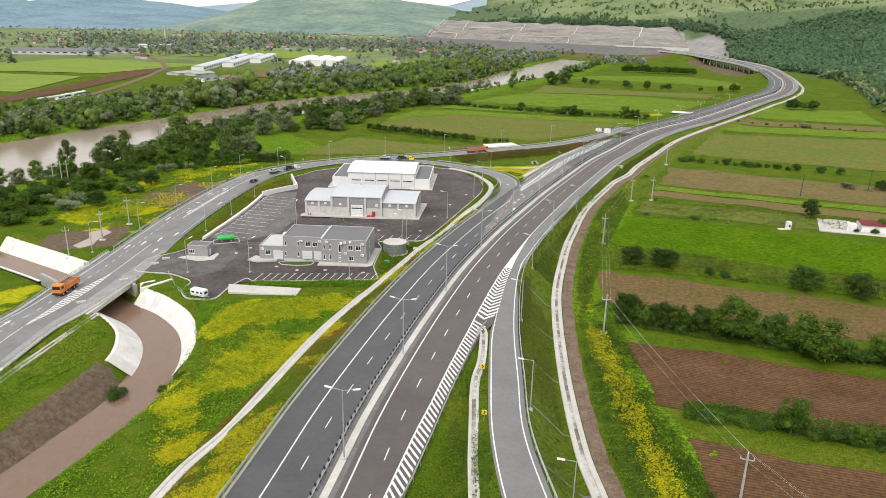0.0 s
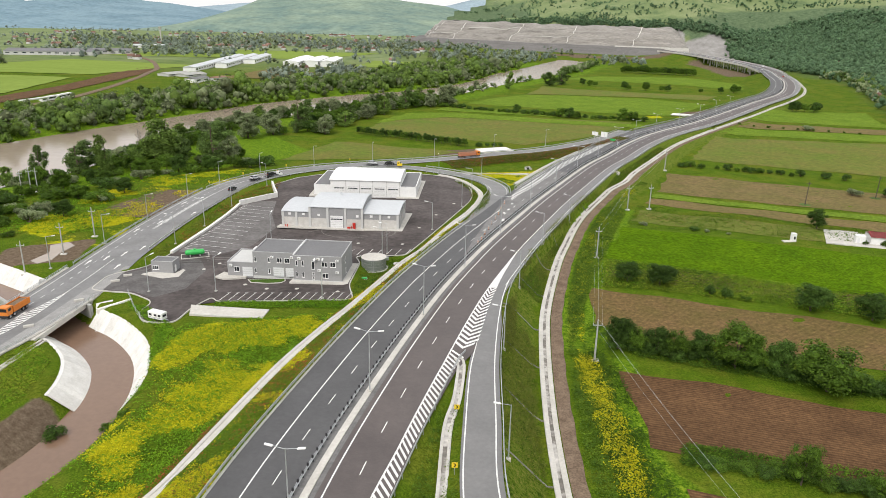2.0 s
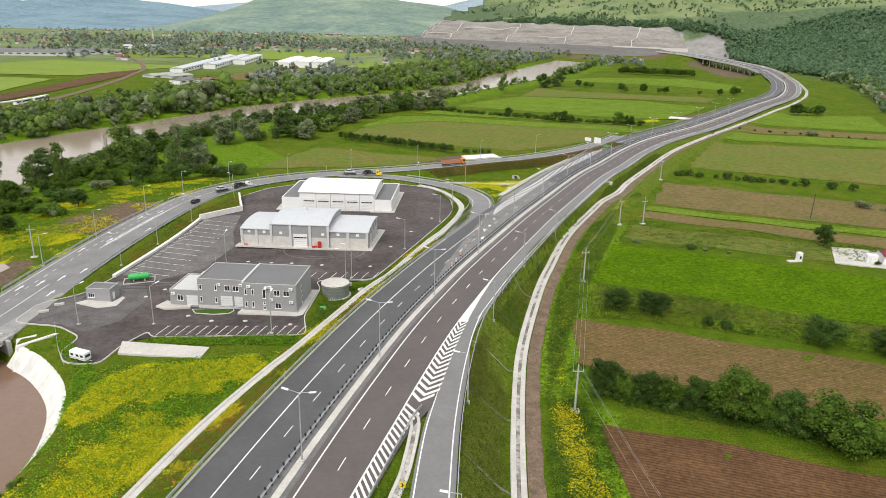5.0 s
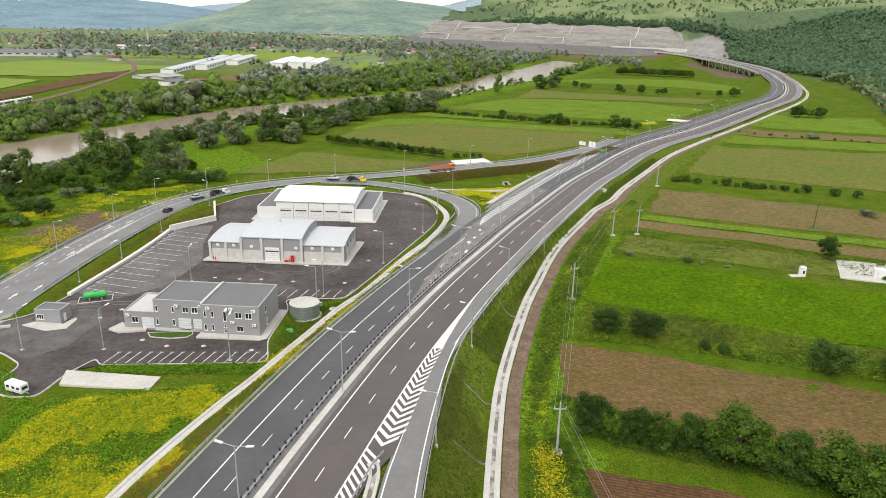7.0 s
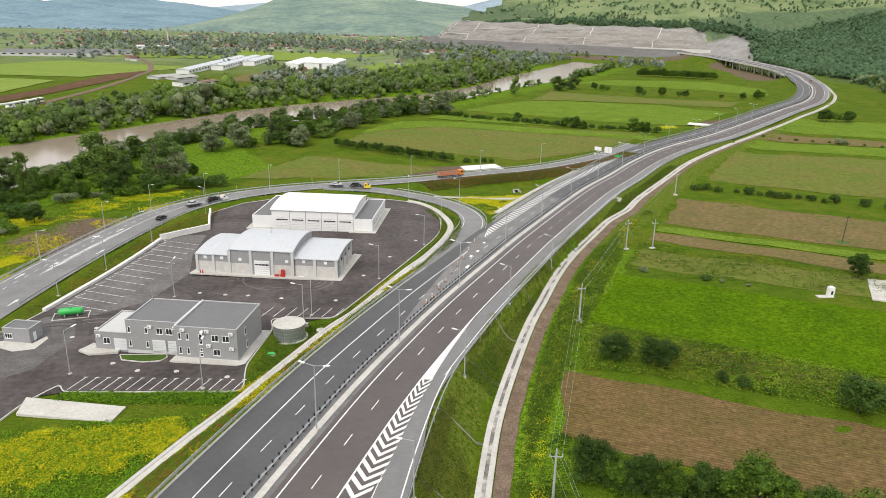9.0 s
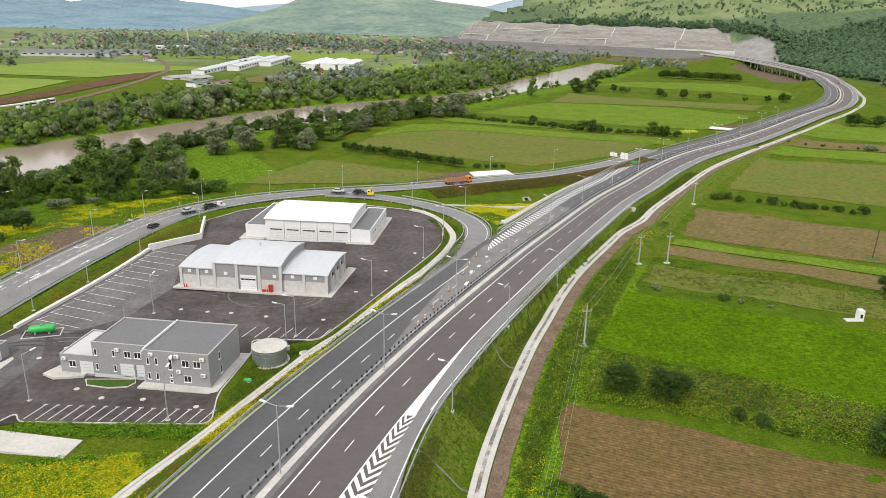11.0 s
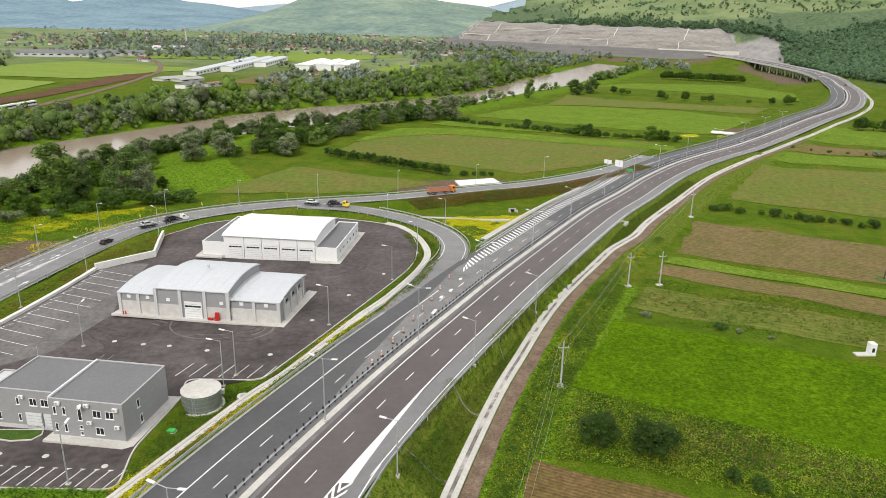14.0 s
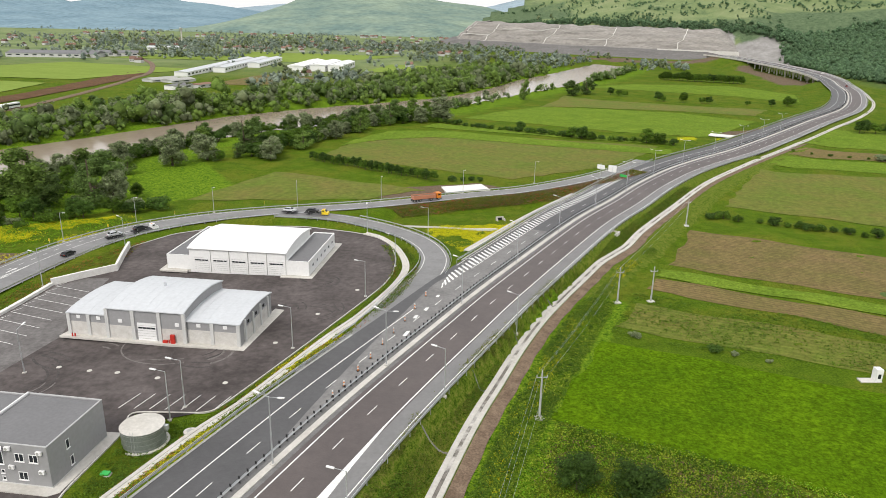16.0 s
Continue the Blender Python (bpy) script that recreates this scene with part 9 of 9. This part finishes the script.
pud = sheet("puddle", [(x, y, at_ground(x, y) + 0.08) for x, y in ((-116.5, 212), (-113, 209.5), (-110.6, 213), (-111.5, 219), (-110.8, 227), (-114.5, 230.5), (-118.3, 226.5), (-115, 220))], [(0, 1, 2, 3, 7), (7, 3, 4, 5, 6)], WATER_RIVER)
tagged(pud, "shallow puddle on bare ground", "puddle", kind="structure")


# ---- far buildings ----
# clay red, dulled in the base colour to stand for haze over the town
ROOF_TILE = material("clay_tiles", (0.22, 0.125, 0.095), 0.9, vary=0.15, scale=2, second=(0.16, 0.11, 0.09), per_object=0.35)


def shed(x, y, length, width, h, turn, wall, roof, label, z=None):
    s = thing("industrial_shed", pose(x, y, (at_ground(x, y) if z is None else z), 0, 0, turn), label, "shed", "sheds on the plain")
    h = h * 0.6
    part("wall", box(-length / 2, length / 2, -width / 2, width / 2, -0.5, h), wall, s)
    v = [(-length / 2 - 0.5, -width / 2 - 0.6, h), (length / 2 + 0.5, -width / 2 - 0.6, h), (length / 2 + 0.5, 0, h + width * 0.10), (-length / 2 - 0.5, 0, h + width * 0.10), (length / 2 + 0.5, width / 2 + 0.6, h), (-length / 2 - 0.5, width / 2 + 0.6, h)]
    sheet("roof", v, [(0, 1, 2, 3), (3, 2, 4, 5), (0, 3, 5), (1, 4, 2)], roof, s)
    for k in range(max(2, int(length / 12))):
        xx = -length / 2 + 6 + k * 12
        part("window", box(xx - 3, xx + 3, -width / 2 - 0.1, -width / 2, h * 0.45, h * 0.75), GLASS, s)


for a in ((-316, 1040, 270, 15, 10, 93, WALL_WHITE, ROOF_METAL), (-299, 1085, 210, 15, 10, 93, WALL_WHITE, ROOF_METAL), (-282, 1130, 130, 16, 10, 93, WALL_WHITE, ROOF_METAL), (-208, 1072, 120, 21, 13, 90, WALL_WHITE, ROOF_WHITE), (-184, 1080, 100, 20, 13, 90, WALL_WHITE, ROOF_WHITE), (-162, 1078, 90, 18, 13, 90, WALL_WHITE, ROOF_WHITE), (-308, 852, 32, 18, 4, 62, WALL_PALE, CONCRETE_GREY), (-288, 850, 30, 18, 4, 62, WALL_PALE, CONCRETE_GREY), (-258, 782, 24, 13, 7, 70, WALL_WHITE, ROOF_GREY), (-243, 800, 20, 11, 6, 70, WALL_PALE, ROOF_TILE), (-620, 1180, 130, 40, 9, 8, WALL_PALE, ROOF_GREY), (-560, 1230, 100, 30, 9, 8, WALL_PALE, ROOF_GREY), (-560, 1420, 60, 20, 8, 10, WALL_WHITE, ROOF_METAL), (-430, 1500, 60, 16, 7, 10, WALL_PALE, ROOF_TILE)):
    shed(*a, "pale industrial shed far on the plain")


def house(seed):
    r = random.Random(seed)
    h = thing("house", Matrix.Identity(4), "small pale house with a red-brown tiled roof", "house", "village houses")
    part("wall", box(-5, 5, -4, 4, -0.5, 4), WALL_PALE, h)
    v = [(-5.5, -4.6, 3.8), (5.5, -4.6, 3.8), (5.5, 0, 7.4), (-5.5, 0, 7.4), (5.5, 4.6, 3.8), (-5.5, 4.6, 3.8)]
    roof = sheet("roof", v, [(0, 1, 2, 3), (3, 2, 4, 5), (0, 3, 5), (1, 4, 2)], ROOF_TILE, h)
    part("chimney", box(1.5, 2.3, 0.6, 1.4, 6, 8.4), WALL_PALE, roof)
    for x in (-3, 0, 3):
        part("window", box(x - 0.6, x + 0.6, -4.08, -4.0, 1.2, 2.6), GLASS, h)
    return h


vil = house(1)
rv2 = random.Random(4)
spots = [(-470, 1120), (-455, 1105), (-80, 1150), (588, 1105), (640, 1120), (405, 690), (395, 660), (-180, 960), (-330, 2230), (-345, 2240), (-318, 2250)]
for _ in range(110):
    t = rv2.random()
    spots.append(((-1000 + 1000 * t) * 1.1 + rv2.uniform(-30, 30), 1430 + 900 * rv2.random() ** 1.5))
for k, (x, y) in enumerate(spots):
    m = pose(x, y, at_ground(x, y), 0, 0, rv2.uniform(0, 180))
    if k == 0:
        vil.matrix_world = m
    else:
        copy_thing(vil, m)
mast = thing("water_tower", pose(-640, 1680, at_ground(-640, 1680)), "pale slender tower in the far village", "tower")
part("shaft", tube((0, 0, 0), (0, 0, 26), 1.8, 1.4, 10), CONCRETE, mast)
part("head", tube((0, 0, 26), (0, 0, 32), 2.4, 4.0, 12), CONCRETE, mast)
# railway with a white train, pipe bridge
rl_line = spline([(-330, 400), (-318, 500), (-318, 560), (-312, 640), (-332, 800), (-348, 878), (-366, 950), (-434, 1096), (-519, 1216), (-616, 1326)], 6.0)
rl_line = on_ground(rl_line, 0.35)
rail_bed = swept("railway", rl_line, [(3.5, 0.0), (2.2, 0.5), (-2.2, 0.5), (-3.5, 0.0), (-3.5, -1), (3.5, -1)], DIRT)
tagged(rail_bed, "railway embankment across the plain", "railway", kind="structure")
train = thing("train", Matrix.Identity(4), "white two-car local train on the plain", "train")
for k, y in enumerate((592, 613)):
    p = [np.interp(y, rl_line[:, 1], rl_line[:, j]) for j in range(3)]
    mm = pose(p[0], p[1], p[2] + 0.6, 0, 0, 88)
    bm = box(-10, 10, -1.5, 1.5, 0.4, 3.9, 0.3)
    bmesh.ops.transform(bm, verts=bm.verts, matrix=mm)
    cr = part("car_body", bm, WALL_WHITE, train)
    bm = box(-9.5, 9.5, -1.55, 1.55, 1.9, 2.9, 0.02)
    bmesh.ops.transform(bm, verts=bm.verts, matrix=mm)
    part("window_band", bm, GLASS, cr)
pipe = thing("pipe_bridge", pose(-309, 560, at_ground(-309, 560), 0, 0, 75), "white overground pipe with a raised loop", "pipe")
for a, b in (((-12, 0, 0), (-12, 0, 6)), ((-12, 0, 6), (16, 0, 6)), ((16, 0, 6), (16, 0, 0))):
    part("pipe", tube(a, b, 0.8, n=10), PIPE, pipe)
